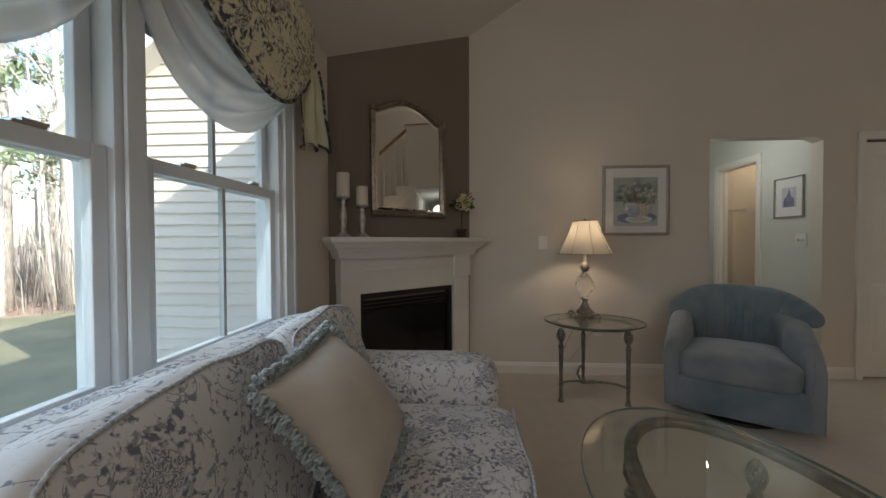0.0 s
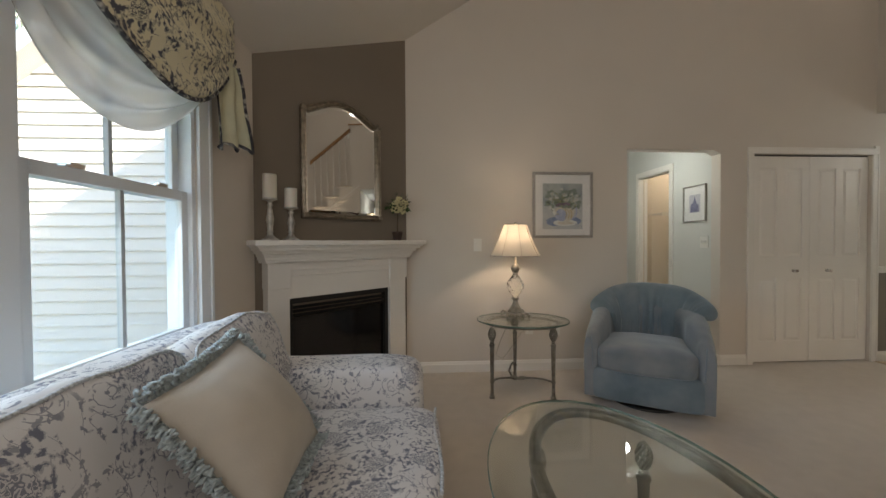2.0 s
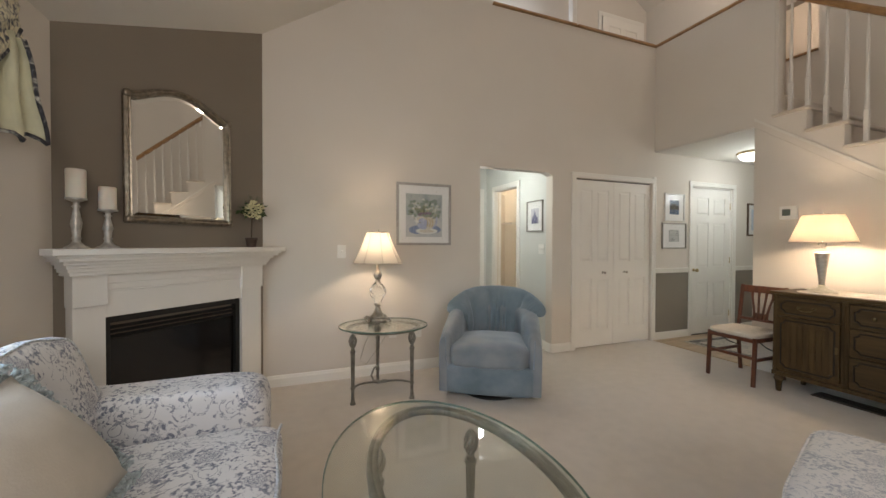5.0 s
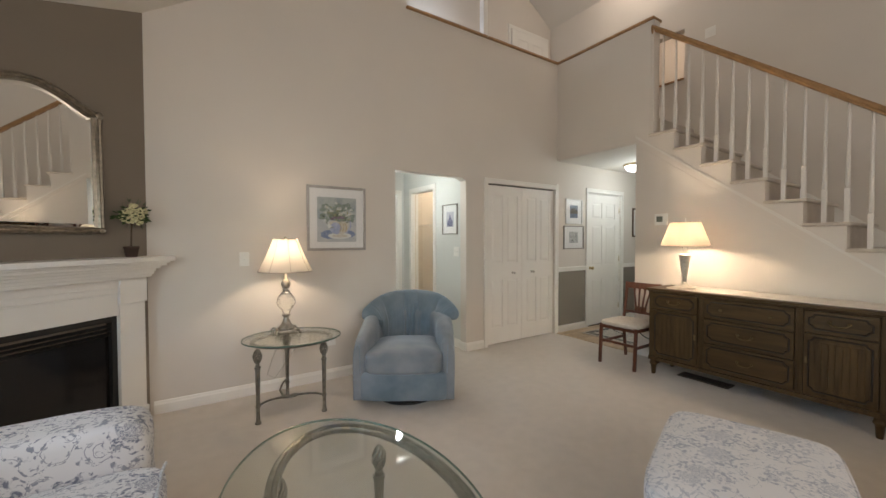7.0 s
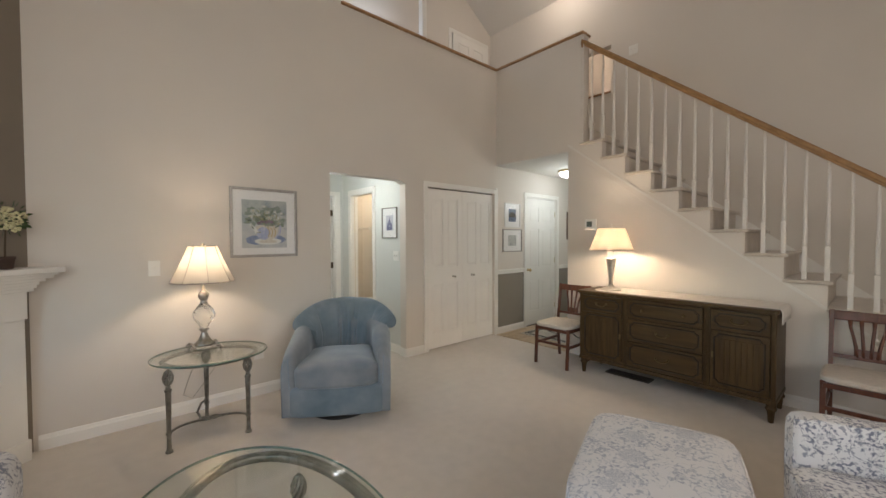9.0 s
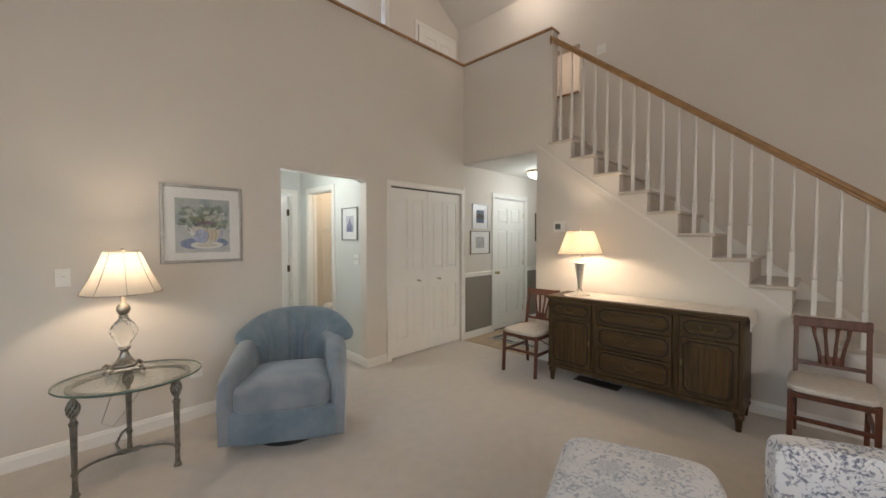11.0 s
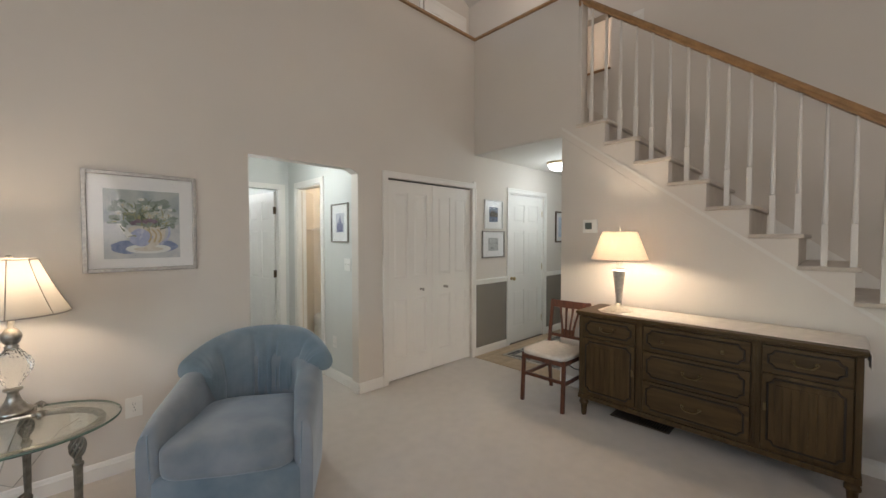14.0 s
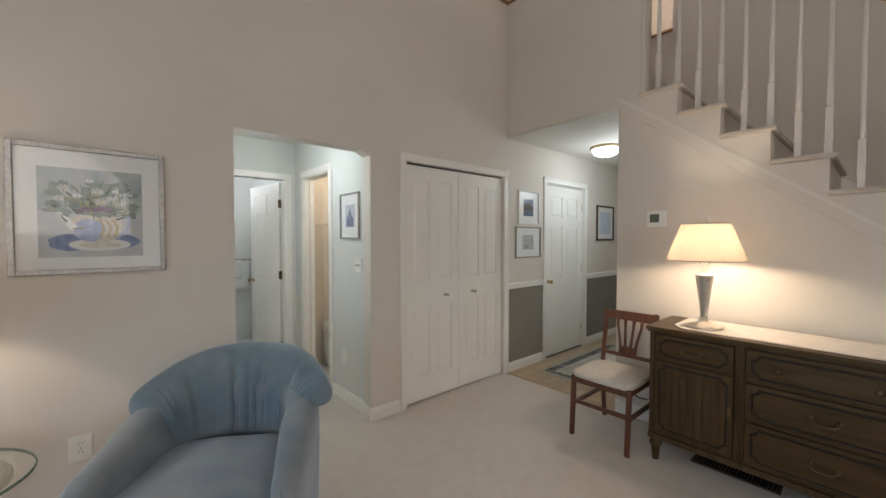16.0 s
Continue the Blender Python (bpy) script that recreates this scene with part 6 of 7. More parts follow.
for s in (-1, 1):
    part("corner_ornament", shift(rbox(0, 0, 0, 0.022, 0.02, 0.026, k=3, n=4, wob=0.006, seed=s), pose(s * 0.34, -0.022, 0.785)), MFRAME, mir)
    part("corner_ornament", shift(rbox(0, 0, 0, 0.022, 0.018, 0.022, k=3, n=4, wob=0.006, seed=s + 4), pose(s * 0.335, -0.022, 0.022)), MFRAME, mir)

WAX = material("ivory_candle_wax", (0.72, 0.67, 0.58), 0.55, noise_scale=10, vary=0.05, bump=0.1, bump_scale=50)
WAX.node_tree.nodes["Principled BSDF"].inputs["Subsurface Weight"].default_value = 0.15
GREYW = material("distressed_grey_metal", (0.52, 0.50, 0.46), 0.42, 0.5, noise_scale=25, vary=0.35, bump=0.3, bump_scale=80)
for s, hh, ch_, r in ((0.062, 0.272, 0.155, 0.043), (0.203, 0.222, 0.128, 0.040)):
    y = -0.095
    cs = thing("candle_holder", FD @ pose(s, y, 1.224), "distressed silver turned pillar candle holder on the mantel", "candle holder", "candle holders on the mantel")
    part("post", lathe([(0.052, 0), (0.052, 0.008), (0.035, 0.016), (0.022, 0.03), (0.016, 0.045), (0.022, 0.055), (0.017, 0.066), (0.02, 0.10), (0.026, hh * 0.5), (0.018, hh * 0.66), (0.012, hh * 0.8), (0.02, hh * 0.84), (0.012, hh * 0.87), (0.014, hh * 0.92), (0.036, hh * 0.955), (0.046, hh * 0.965), (0.046, hh)], 26), GREYW, cs)
    cd = thing("candle", FD @ pose(s, y, 1.224 + hh), "ivory pillar candle on a silver holder", "candle", "candles on the mantel")
    part("wax", lathe([(r * 0.98, 0), (r, 0.005), (r, ch_ - 0.006), (r * 0.93, ch_), (r * 0.8, ch_ - 0.004), (r * 0.2, ch_ - 0.01)], 28), WAX, cd)
    part("wick", tube([(0, 0, ch_ - 0.012), (0.001, 0, ch_ + 0.006)], 0.0015, 5), BLACK, cd)

tpy = thing("topiary", FD @ pose(1.155, -0.095, 1.224), "small topiary with cream flowers in a terracotta pot on the mantel", "plant")
TERRA = material("dark_terracotta", (0.075, 0.045, 0.032), 0.75, noise_scale=15, vary=0.25)
part("pot", lathe([(0.03, 0), (0.033, 0.003), (0.042, 0.058), (0.046, 0.06), (0.046, 0.075), (0.04, 0.076), (0.038, 0.066)], 24), TERRA, tpy, "dark terracotta pot")
part("trunk", tube([(0, 0, 0.06), (0.003, 0.002, 0.13), (0.004, 0, 0.2), (0.008, 0.002, 0.26)], 0.005, 7), material("twig_bark", (0.09, 0.065, 0.04), 0.9, noise_scale=40, vary=0.3), tpy)
rng = random.Random(5)
LEAFM = material("dark_green_leaves", (0.05, 0.085, 0.025), 0.6, noise_scale=30, vary=0.3)
PETM = material("cream_petals", (0.70, 0.64, 0.38), 0.7, noise_scale=30, vary=0.15)
bmL, bmF = bmesh.new(), bmesh.new()
for i in range(150):
    d = Vector((rng.gauss(0, 1), rng.gauss(0, 1), rng.gauss(0, 1))).normalized()
    c = Vector((0.008, 0, 0.30)) + d * rng.uniform(0.03, 0.092)
    if i % 6 == 0:
        for k in range(5):
            a = 2 * math.pi * k / 5
            u = d.orthogonal().normalized()
            w = d.cross(u)
            p = c + 0.016 * (math.cos(a) * u + math.sin(a) * w)
            bmesh.ops.create_icosphere(bmF, subdivisions=1, radius=0.0115, matrix=Matrix.LocRotScale(p, None, (1, 1, 0.8)))
    else:
        u = (d + Vector((rng.uniform(-.6, .6), rng.uniform(-.6, .6), rng.uniform(-.6, .6)))).normalized()
        w = u.orthogonal().normalized() * 0.011
        q = [c, c + u * 0.020 + w, c + u * 0.042, c + u * 0.020 - w]
        f = bmL.faces.new([bmL.verts.new(p) for p in q])
part("foliage", bmL, LEAFM, tpy)
part("flowers", smooth(bmF), PETM, tpy)

# ---- window drapery ----
SHEER = bpy.data.materials.new("white_sheer")
SHEER.use_nodes = True
sn, sl = SHEER.node_tree.nodes, SHEER.node_tree.links
sd, stl, stp, sm1, sm2 = sn.new("ShaderNodeBsdfDiffuse"), sn.new("ShaderNodeBsdfTranslucent"), sn.new("ShaderNodeBsdfTransparent"), sn.new("ShaderNodeMixShader"), sn.new("ShaderNodeMixShader")
sd.inputs[0].default_value, stl.inputs[0].default_value = (0.74, 0.72, 0.70, 1), (0.53, 0.51, 0.48, 1)
sm1.inputs[0].default_value, sm2.inputs[0].default_value = 0.45, 0.07
sl.new(sd.outputs[0], sm1.inputs[1]), sl.new(stl.outputs[0], sm1.inputs[2]), sl.new(sm1.outputs[0], sm2.inputs[1]), sl.new(stp.outputs[0], sm2.inputs[2]), sl.new(sm2.outputs[0], sn["Material Output"].inputs[0])
VALF = fabric("cream_floral_cotton", (0.76, 0.70, 0.50), (0.05, 0.055, 0.085), 8.0, 0.9, 2.0)
LINING = material("pale_yellow_lining", (0.62, 0.60, 0.42), 0.9, noise_scale=12, vary=0.08, bump=0.3, bump_scale=120)
GIMP = paint("dark_patterned_trim", (0.03, 0.03, 0.035), (0.06, 0.06, 0.07), (0.50, 0.48, 0.42), scale=34, detail=1)


def swag(y0, y1, z0, z1, ylow, zlow, x, depth=0.06, folds=5, rows=22, cols=40, top_drop=0.10, ztop=None, crease=0.018):
    """Cloth slung between two high points: each fold is a hanging curve, the lowest through (ylow, zlow)."""
    out = []
    f = (ylow - y0) / (y1 - y0)
    for j in range(rows + 1):
        v = j / rows
        line = []
        for i in range(cols + 1):
            u = i / cols
            g = u ** (math.log(0.5) / math.log(f))
            base = z0 + (z1 - z0) * u
            sag = (base - zlow) * 0 + (z0 + (z1 - z0) * f - zlow)
            hang = 4 * g * (1 - g)
            d = top_drop * hang + (sag - top_drop) * hang * v
            bulge = depth * hang * (0.35 + 0.65 * math.sin(math.pi * min(1, v * 1.02)) ** 0.7)
            wave = math.sin(folds * 2 * math.pi * v + 3 * u + 0.8 * math.sin(4 * v + 5 * u))
            fold = crease * math.copysign(abs(wave) ** 0.7, wave) * (0.3 + hang)
            gather = 0.025 * (1 - v) * (1 - hang)
            zz = base - d - gather - fold * 0.4
            if ztop:
                zz = ztop + (base - (z0 + (z1 - z0) * f - zlow) * hang - ztop) * v - fold * 0.3
            line.append((x + bulge + fold * 0.8, y0 + (y1 - y0) * u, zz))
        out.append(line)
    return out


dr = thing("sheer_curtain", pose(-0.68, 1.35, 2.38), "white sheer swags draped across the windows", "curtain")
for y0, y1, z0, z1, yl, zl in ((1.215, 2.28, 2.25, 2.02, 1.54, 1.625), (0.30, 1.30, 2.0, 2.1, 0.86, 1.55)):
    wpart("swag", sheet(swag(y0, y1, z0, z1, yl, zl, -0.685, 0.04, 4, 72, 52, crease=0.028)), SHEER, dr)
wpart("tail", sheet([[(-0.69 + 0.012 * math.sin(9 * u + 2 * v), 1.262 + 0.05 * u + 0.02 * v, 2.26 - 0.42 * v * (1 - 0.5 * u)) for u in [i / 8 for i in range(9)]] for v in [j / 12 for j in range(13)]]), SHEER, dr)
va = thing("valance", pose(-0.66, 1.9, 2.38), "cream and dark blue floral swag valance with patterned trim", "valance")
rows = swag(0.95, 2.40, 2.30, 2.20, 1.82, 1.82, -0.645, 0.075, 3, ztop=2.41, crease=0.012)
body = wpart("swag", sheet(rows), VALF, va, solid=0.004)
wpart("trim", tube([Vector(p) + Vector((0.006, 0, 0)) for p in rows[-1]], 0.010, 6), GIMP, body, "dark patterned trim")
rows = []
for j in range(15):
    v = j / 14
    rows.append([(-0.665 + 0.02 * math.sin(8 * u + v) + 0.03 * (1 - abs(2 * u - 1)), 2.20 + (0.14 + 0.10 * v) * u + 0.05 * v * u, 2.40 - v * (0.28 + 0.10 * math.sin(2.4 * u))) for u in [i / 10 for i in range(11)]])
wpart("knot", sheet(rows), VALF, va, solid=0.004)
rows = []
for j in range(15):
    v = j / 14
    rows.append([(-0.672 + 0.07 * u + 0.026 * math.sin(13 * u + 1.5 * v), 2.235 + (0.09 + 0.11 * v) * u + 0.02 * v + 0.012 * math.sin(9 * v) * u, 2.16 - 0.03 * u - v * (0.45 - 0.05 * u + 0.02 * math.sin(14 * u))) for u in [i / 10 for i in range(11)]])
tail = wpart("tail", sheet(rows), LINING, va, "pale yellow lining of the tail", solid=0.003)
wpart("trim", tube(rows[-1], 0.009, 6), GIMP, tail)
wpart("trim", tube([r[-1] for r in rows], 0.009, 6), GIMP, tail)
wpart("trim", tube([r[0] for r in rows], 0.005, 6), GIMP, tail)

# ---- small wall fixtures ----
PLATE = material("ivory_plastic", (0.81, 0.79, 0.74), 0.4, noise_scale=10, vary=0.03)


def wall_plate(name, m, w, h, kind, label):
    th = thing(name, m, label, "outlet" if kind == "outlet" else "switch")
    pl = part("plate", boxes((-w / 2, -0.006, -h / 2, w / 2, 0, h / 2), bevel=0.002), PLATE, th)
    if kind == "outlet":
        for z in (-0.02, 0.02):
            part("socket", boxes((-0.014, -0.0085, z - 0.014, 0.014, -0.006, z + 0.014), bevel=0.001), PLATE, pl)
            part("slot", boxes((-0.007, -0.0092, z - 0.004, -0.005, -0.0084, z + 0.006), (0.005, -0.0092, z - 0.004, 0.007, -0.0084, z + 0.006)), BLACK, pl)
        part("screw", boxes((-0.003, -0.0075, -0.003, 0.003, -0.006, 0.003)), CHROME, pl)
    else:
        for x in ((-0.023, 0.023) if w > 0.09 else (0,)):
            part("toggle", shift(boxes((-0.005, -0.014, -0.009, 0.005, 0, 0.009), bevel=0.002), pose(x, -0.006, 0.003, 20, 0, 0)), PLATE, pl)
    return th


wall_plate("wall_outlet", pose(1.63, YN, 0.388), 0.085, 0.125, "outlet", "ivory wall outlet above the baseboard")
wall_plate("wall_switch", pose(0.895, YN, 1.18), 0.075, 0.118, "switch", "ivory light switch beside the fireplace")
wall_plate("hall_switch", pose(HX, 3.965, 1.195, 0, 0, -90), 0.115, 0.118, "switch", "white double light switch in the hall")
wall_plate("hall_outlet", pose(HX, 4.229, 0.39, 0, 0, -90), 0.075, 0.118, "outlet", "white outlet low on the hall wall")
wall_plate("loft_switch", pose(XE, 2.236, 3.873, 0, 0, -90), 0.115, 0.118, "switch", "white double light switch up on the stairwell wall")
wall_plate("low_outlet", pose(1.38, YN, 0.40), 0.075, 0.118, "outlet", "ivory wall outlet behind the end table")
tm_ = thing("thermostat", pose(XS, 2.285, 1.562, 0, 0, -90), "white wall thermostat with grey display", "thermostat")
part("body", boxes((-0.068, -0.024, -0.062, 0.068, 0, 0.062), bevel=0.006), PLATE, tm_)
part("display", boxes((-0.045, -0.0255, -0.028, 0.02, -0.023, 0.034)), material("lcd_grey", (0.10, 0.12, 0.10), 0.3, noise_scale=8, vary=0.1), tm_, "grey display")
for i in range(3):
    part("button", boxes((0.034, -0.027, -0.03 + 0.026 * i, 0.052, -0.023, -0.014 + 0.026 * i), bevel=0.002), PLATE, tm_)
VENTM = material("brown_metal_register", (0.10, 0.075, 0.055), 0.5, 0.4, noise_scale=20, vary=0.2)
vt_ = thing("floor_register", pose(4.585, 1.73, 0), "brown metal floor register in the carpet below the sideboard", "vent")
part("frame", boxes((-0.075, -0.215, 0.0, -0.06, 0.215, 0.009), (0.06, -0.215, 0.0, 0.075, 0.215, 0.009), (-0.06, -0.215, 0, 0.06, -0.2, 0.009), (-0.06, 0.2, 0, 0.06, 0.215, 0.009), bevel=0.002), VENTM, vt_)
part("backing", boxes((-0.06, -0.2, 0.001, 0.06, 0.2, 0.003)), GAP_SHADE, vt_)
for i in range(22):
    part("slat", boxes((-0.06, -0.196 + 0.0182 * i, 0.002, 0.06, -0.188 + 0.0182 * i, 0.008)), VENTM, vt_)
cb_ = thing("lamp_cord", pose(1.19, 3.70, 0), "pale lamp cord hanging to the outlet behind the end table", "cord")
wpart("cord", tube([(1.17, 3.46, 0.575), (1.16, 3.60, 0.50), (1.10, 3.70, 0.30), (1.06, 3.715, 0.16), (1.12, 3.71, 0.12), (1.2, 3.715, 0.22), (1.30, 3.72, 0.36), (1.375, 3.722, 0.40)], 0.003, 6), material("clear_cord", (0.45, 0.40, 0.33), 0.5, noise_scale=10, vary=0.1), cb_)

# foyer rug with a dark scrolled border
RUG = fabric("cream_rug", (0.56, 0.52, 0.44), (0.30, 0.29, 0.27), 9.0)
RUGB = fabric("dark_rug_border", (0.04, 0.04, 0.042), (0.55, 0.52, 0.46), 16.0, 1.3, 3.0)
rg = thing("foyer_rug", pose(5.95, 3.08, 0.004), "cream rug with a dark scrolled border on the oak floor", "rug")
part("field", boxes((-0.68, -0.34, 0, 0.68, 0.34, 0.008)), RUG, rg)
part("border", boxes((-0.76, -0.42, 0, 0.76, -0.34, 0.0085), (-0.76, 0.34, 0, 0.76, 0.42, 0.0085), (-0.76, -0.34, 0, -0.68, 0.34, 0.0085), (0.68, -0.34, 0, 0.76, 0.34, 0.0085)), RUGB, rg, "dark scrolled border")
part("edge", boxes((-0.79, -0.45, 0, 0.79, -0.42, 0.008), (-0.79, 0.42, 0, 0.79, 0.45, 0.008), (-0.79, -0.42, 0, -0.76, 0.42, 0.008), (0.76, -0.42, 0, 0.79, 0.42, 0.008)), RUG, rg)

# closet shelf with bracket, door edge of the closet, bathroom towels
WIRE = material("white_wire_shelf", (0.70, 0.66, 0.58), 0.5, noise_scale=12, vary=0.04)
sh = thing("closet_shelf", pose(4.35, 4.85, 1.56), "white wire closet shelf with diagonal bracket", "shelf")
part("front_rod", boxes((-0.95, -0.006, -0.03, 0.25, 0.006, 0.012), bevel=0.003), WIRE, sh)
for i in range(30):
    part("wire", boxes((-0.94 + 0.04 * i, 0.0, 0.0, -0.936 + 0.04 * i, 0.44, 0.004)), WIRE, sh)
part("bracket", tube([(-0.45, 0.03, -0.02), (-0.45, 0.42, -0.30)], 0.006, 6), WIRE, sh)
cdr = thing("closet_door", pose(HX + 0.05, CY1 - 0.02, 0.012, 0, 0, 40), "pale hollow closet door standing open inside the closet", "door")
TOWEL = material("white_terry", (0.76, 0.75, 0.72), 0.95, noise_scale=20, vary=0.06, bump=0.9, bump_scale=220)
cl2 = part("door_leaf", boxes((0, 0, 0, 0.58, 0.034, 2.0), bevel=0.003), CLOSETW, cdr)
part("door_handle", shift(knob_mesh(), pose(0.52, 0.0, 0.90)), DARKBRASS, cl2, "dark brass knob")
tr = thing("towel_rail", pose(3.0, 6.99, 1.12), "chrome towel rail on the bathroom wall", "towel rail")
part("bar", tube([(-0.3, -0.06, 0), (0.3, -0.06, 0)], 0.008, 8), CHROME, tr)
for s in (-0.3, 0.3):
    part("post", boxes((s - 0.012, -0.07, -0.02, s + 0.012, 0, 0.02), bevel=0.004), CHROME, tr)
tw = thing("towel", pose(3.02, 6.93, 1.12), "white folded towels on a rail", "towel")
for x0, x1, l, o in ((-0.2, 0.16, 0.42, 0.0), (-0.12, 0.06, 0.27, 0.012)):
    rows = [[(x0 + (x1 - x0) * u, -0.016 - o if v > 0.5 else 0.016, 0.012 - l * abs(v - 0.5) * 2 + 0.004 * math.sin(9 * u)) for u in [i / 8 for i in range(9)]] for v in [j / 16 for j in range(17)]]
    part("cloth", sheet(rows), TOWEL, tw, solid=0.006)
bx = thing("white_bin", pose(3.62, 5.12, 0), "white swing-top bin standing in the closet", "bin")
part("body", rbox(0, 0, 0.20, 0.12, 0.10, 0.20, k=8, n=5), WIRE, bx)
part("lid", shift(rbox(0, 0, 0, 0.135, 0.115, 0.08, k=3.5, n=6), pose(0, 0, 0.43, 12, 0, 0)), WIRE, bx)

# ---- outside the windows ----
GRASS = bpy.data.materials.new("lawn")
GRASS.use_nodes = True
an, al = GRASS.node_tree.nodes, GRASS.node_tree.links
ab = an["Principled BSDF"]
ab.inputs["Roughness"].default_value = 0.95
ac1, at1, at2, ar1 = an.new("ShaderNodeTexCoord"), an.new("ShaderNodeTexNoise"), an.new("ShaderNodeTexNoise"), an.new("ShaderNodeValToRGB")
at1.inputs["Scale"].default_value, at1.inputs["Detail"].default_value = 0.9, 8
ar1.color_ramp.elements[0].position, ar1.color_ramp.elements[1].position = 0.35, 0.7
ar1.color_ramp.elements[0].color, ar1.color_ramp.elements[1].color = (0.20, 0.19, 0.115, 1), (0.31, 0.29, 0.185, 1)
al.new(ac1.outputs["Object"], at1.inputs["Vector"]), al.new(at1.outputs["Fac"], ar1.inputs[0]), al.new(ar1.outputs[0], ab.inputs["Base Color"])
LITTER = material("leaf_litter", (0.52, 0.37, 0.29), 0.95, noise_scale=2.5, vary=0.5, bump=0.8, bump_scale=12)
ED = Vector((-0.62, 0.785, 0)).normalized()
ZG = -0.55
structure("ground", boxes((-300, -300, ZG - 0.3, 300, 300, ZG)), LITTER, "brown leaf-strewn woodland ground", "ground")
bm = prism([(-0.9, -14), (-0.9, 8), (-5.0, 12.5), (-9.5, 9.5), (-14, 4), (-18, -14)], ZG, ZG + 0.015, 'z')
structure("lawn", bm, GRASS, "green lawn, partly in the shade of the house", "lawn")

SIDING = material("cream_vinyl_siding", (0.70, 0.625, 0.545), 0.55, noise_scale=2.0, vary=0.04, bump=0.1, bump_scale=60)
wing = thing("house_wing", pose(-2.2, 4.3, ZG), "cream lap-sided gable wing of the house with white rake boards", "house")
WX0, WX1 = -3.95, -0.80
bm = prism([(WX0, ZG), (WX1, ZG), (WX1, 2.62 + 0.78 * 3.15), (WX0, 2.62)], 4.34, 4.5, 'y')
wpart("wall", bm, SIDING, wing)
z, k = ZG + 0.02, 0
while z < 5.2:
    xa = WX0 if z < 2.62 else WX0 + (z - 2.62) / 0.78
    if xa < WX1 - 0.1:
        b2 = prism([(4.338, z), (4.316, z), (4.316, z + 0.012), (4.334, z + 0.137)], xa, WX1, 'x')
        wpart("siding_board", b2, SIDING, wing)
    z += 0.128
wpart("corner_board", boxes((WX0 - 0.02, 4.30, ZG, WX0 + 0.09, 4.42, 2.62)), TRIM, wing)
SL = 0.78
EX = -4.22
run = lambda z: [(EX, z), (-0.6, z + SL * (-0.6 - EX))]
rake = prism(run(2.37) + run(2.55)[::-1], 4.06, 4.10, 'y')
wpart("rake_board", rake, TRIM, wing)
wpart("soffit", prism(run(2.38) + run(2.40)[::-1], 4.10, 4.5, 'y'), TRIM, wing)
ROOFM = material("grey_shingles", (0.10, 0.095, 0.09), 0.9, noise_scale=6, vary=0.3, bump=0.5, bump_scale=30)
wpart("roof", prism(run(2.46) + run(2.54)[::-1], 4.11, 10, 'y'), ROOFM, wing)
wpart("eave_soffit", boxes((EX, 4.12, 2.33, -3.95, 10, 2.37)), TRIM, wing)
wpart("gutter", boxes((EX - 0.10, 4.10, 2.40, EX, 10, 2.50), bevel=0.02), TRIM, wing)
wpart("side_wall", boxes((WX0, 4.5, ZG, WX0 + 0.12, 10, 2.5)), SIDING, wing)

# woodland
BARK = material("pale_grey_bark", (0.74, 0.69, 0.63), 0.9, noise_scale=7, vary=0.35, bump=0.8, bump_scale=18)
BARK2 = material("brown_bark", (0.58, 0.52, 0.46), 0.9, noise_scale=7, vary=0.35, bump=0.8, bump_scale=18)
NEEDLE = material("pine_needles", (0.22, 0.29, 0.17), 0.8, noise_scale=3, vary=0.4)
rng = random.Random(21)


def bare_tree(x, y, h, r, mat, twigs=14):
    th = thing("bare_tree", pose(x, y, ZG), "bare leafless deciduous tree at the edge of the lawn", "tree", "woodland trees")
    lean = Vector((rng.uniform(-0.06, 0.06), rng.uniform(-0.06, 0.06), 1))
    pts = [Vector((0, 0, -0.1))]
    for i in range(1, 9):
        pts.append(lean * (h * i / 8) + Vector((rng.uniform(-0.12, 0.12), rng.uniform(-0.12, 0.12), 0)) * (i / 8))
    part("trunk", tube(pts, [r * (1.25 - 1.1 * i / 8) if i else r * 1.4 for i in range(9)], 8), mat, th)
    bm = bmesh.new()
    for i in range(twigs):
        f = rng.uniform(0.3, 0.95)
        k = int(f * 8)
        p = pts[k].lerp(pts[min(8, k + 1)], f * 8 - k)
        a = rng.uniform(0, 2 * math.pi)
        d = Vector((math.cos(a), math.sin(a), rng.uniform(0.5, 1.4))).normalized()
        L = h * rng.uniform(0.12, 0.28) * (1.2 - f * 0.6)
        q = p + d * L * 0.5 + Vector((rng.uniform(-.1, .1), rng.uniform(-.1, .1), 0.05)) * L
        e = p + d * L + Vector((0, 0, 0.15 * L))
        tube([p, q, e], [r * 0.32 * (1.1 - f), r * 0.2 * (1.1 - f), 0.006], 5, bm=bm)
        for _ in range(4):
            b = q.lerp(e, rng.random())
            a2 = rng.uniform(0, 2 * math.pi)
            d2 = (d + Vector((math.cos(a2), math.sin(a2), rng.uniform(-0.2, 0.8)))).normalized()
            tube([b, b + d2 * L * 0.22, b + d2 * L * 0.42 + Vector((0, 0, 0.06 * L))], [0.012, 0.008, 0.003], 4, bm=bm)
    part("limbs", bm, mat, th)


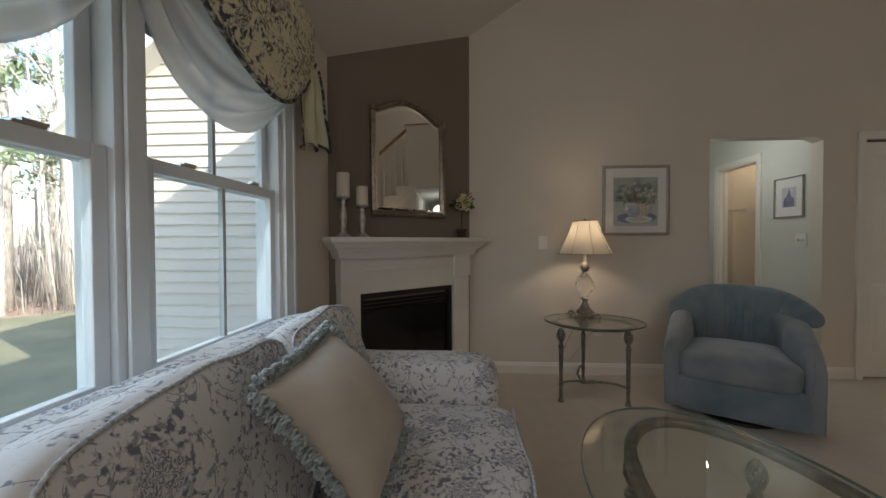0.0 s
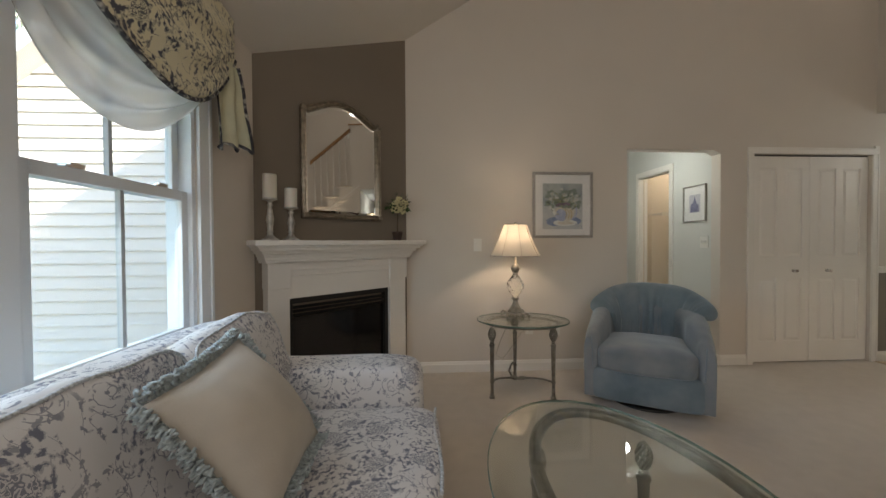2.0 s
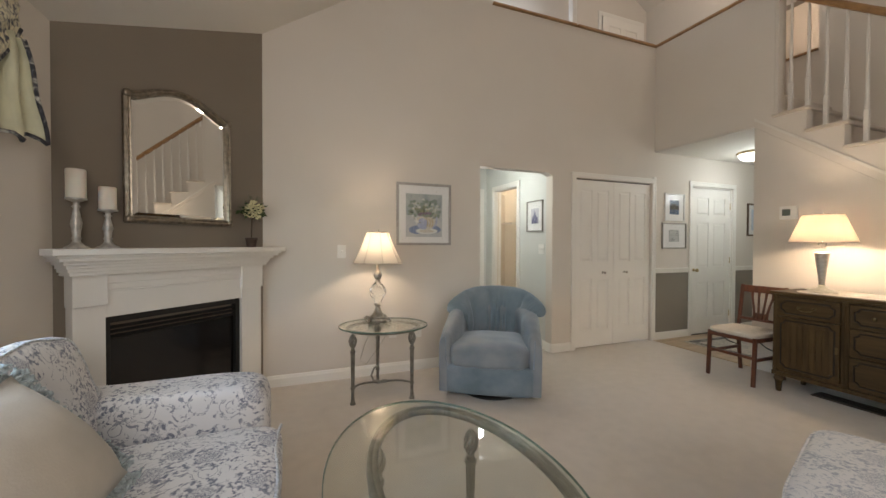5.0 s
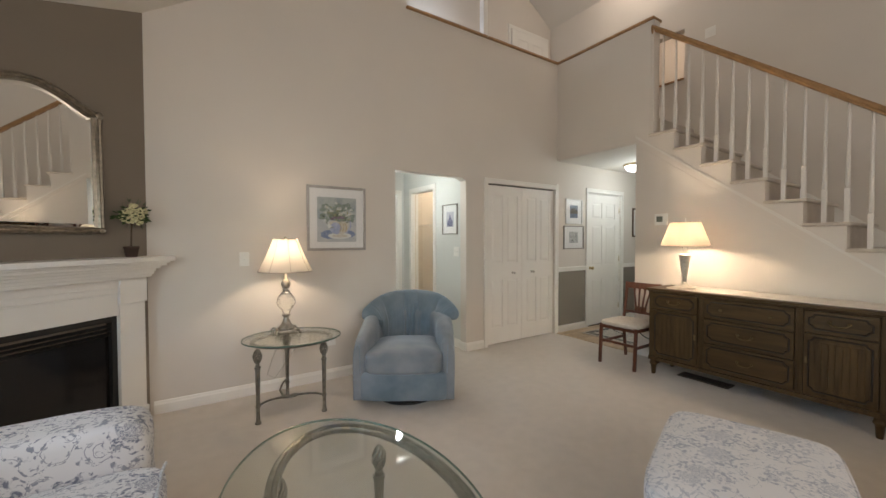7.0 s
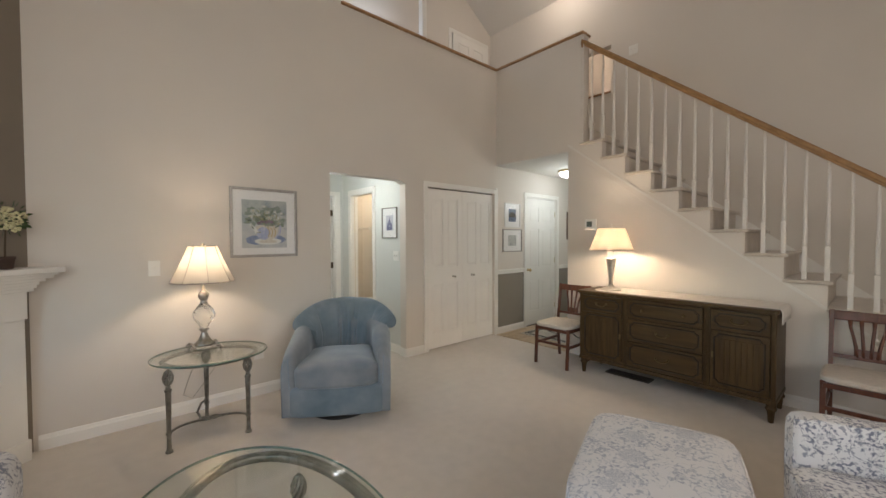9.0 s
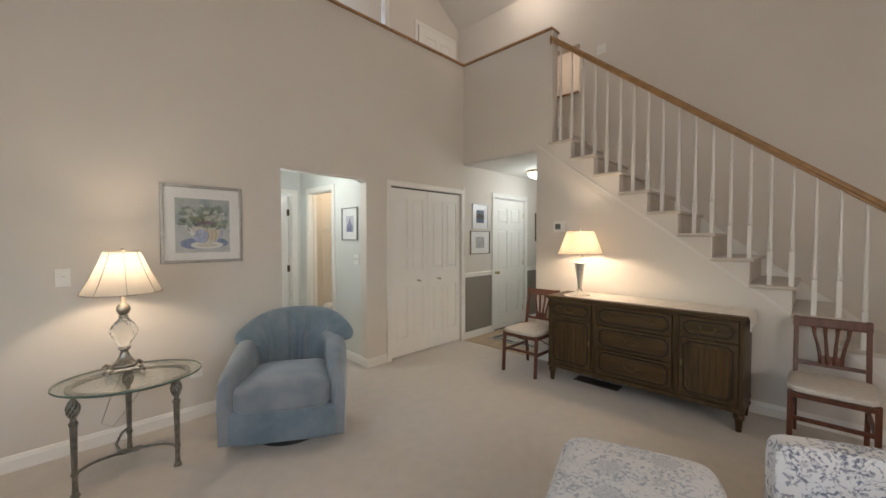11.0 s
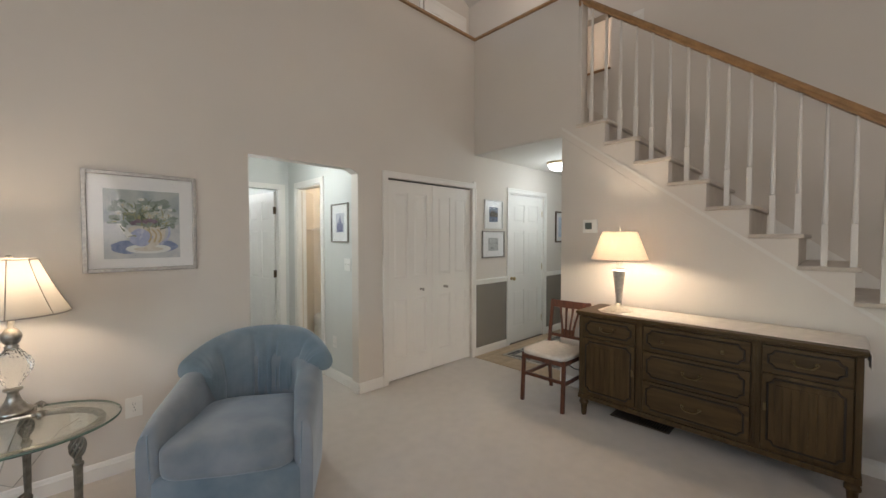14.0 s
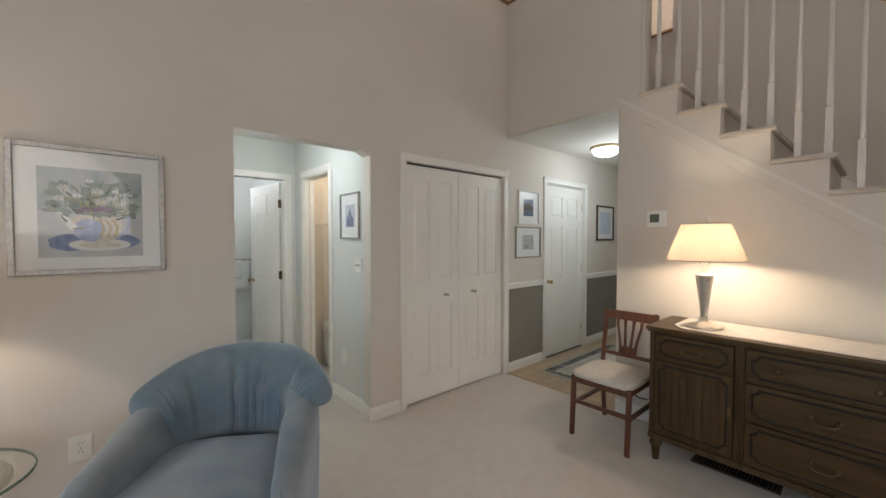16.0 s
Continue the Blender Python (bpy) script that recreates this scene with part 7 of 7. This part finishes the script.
def pine(x, y, h, low=0.35):
    th = thing("pine_tree", pose(x, y, ZG), "green pine with ragged boughs behind the lawn", "tree", "woodland trees")
    part("trunk", tube([(0, 0, -0.1), (0.05, 0.02, h * 0.5), (0, 0, h)], [0.17, 0.12, 0.02], 8), BARK2, th)
    bm, bl = bmesh.new(), bmesh.new()
    for i in range(26):
        f = low + (1 - low) * i / 26
        a = rng.uniform(0, 2 * math.pi)
        L = (1 - f) * h * 0.38 * rng.uniform(0.7, 1.2) + 0.5
        d = Vector((math.cos(a), math.sin(a), rng.uniform(-0.1, 0.25)))
        p = Vector((0, 0, h * f))
        tube([p, p + d * L * 0.6, p + d * L + Vector((0, 0, 0.1 * L))], [0.035, 0.02, 0.008], 4, bm=bl)
        for _ in range(34):
            c = p + d * L * rng.uniform(0.3, 1.05) + Vector((rng.gauss(0, 0.16), rng.gauss(0, 0.16), rng.gauss(0.05, 0.1)))
            for _ in range(3):
                u = Vector((rng.gauss(0, 1), rng.gauss(0, 1), rng.gauss(0.3, 0.7))).normalized()
                w = u.orthogonal().normalized() * 0.028
                bm.faces.new([bm.verts.new(v) for v in (c, c + u * 0.11 + w, c + u * 0.25, c + u * 0.11 - w)])
    part("limbs", bl, BARK2, th)
    part("crown", bm, NEEDLE, th)


for i in range(46):
    t = rng.uniform(-0.15, 1.0)
    d = rng.uniform(0.0, 13.0) ** 1.0
    x = -7.6 - 6.5 * t - 0.62 * d + rng.uniform(-1, 1) * 0.5
    y = 10.2 - 5.2 * t + 0.75 * d
    bare_tree(x, y, rng.uniform(8, 13), rng.uniform(0.05, 0.16) if i > 3 else 0.2, BARK if rng.random() < 0.65 else BARK2, 12)
for x, y, h in ((-11.6, 9.2, 9), (-14.0, 8.4, 10), (-9.6, 14.5, 9), (-17.5, 12.0, 11), (-13.5, 14.5, 10), (-11.0, 18, 11), (-16.5, 6.0, 9)):
    pine(x, y, h)
BRUSH = material("far_brush", (0.58, 0.52, 0.47), 0.95, noise_scale=1.0, vary=0.4)
bm = bmesh.new()
for i in range(1500):
    t = rng.uniform(-0.3, 1.1)
    d = rng.uniform(0.2, 15)
    p = Vector((-7.4 - 6.5 * t - 0.62 * d, 10.4 - 5.2 * t + 0.75 * d, ZG))
    h = rng.uniform(0.5, 4.5)
    tube([p, p + Vector((rng.uniform(-.3, .3), rng.uniform(-.3, .3), h * 0.6)), p + Vector((rng.uniform(-.5, .5), rng.uniform(-.5, .5), h))], [0.016, 0.011, 0.003], 3, bm=bm)
tagged(part("undergrowth", bm, BRUSH), "tangle of bare brown saplings and brush in the woods", "undergrowth", kind="stuff")
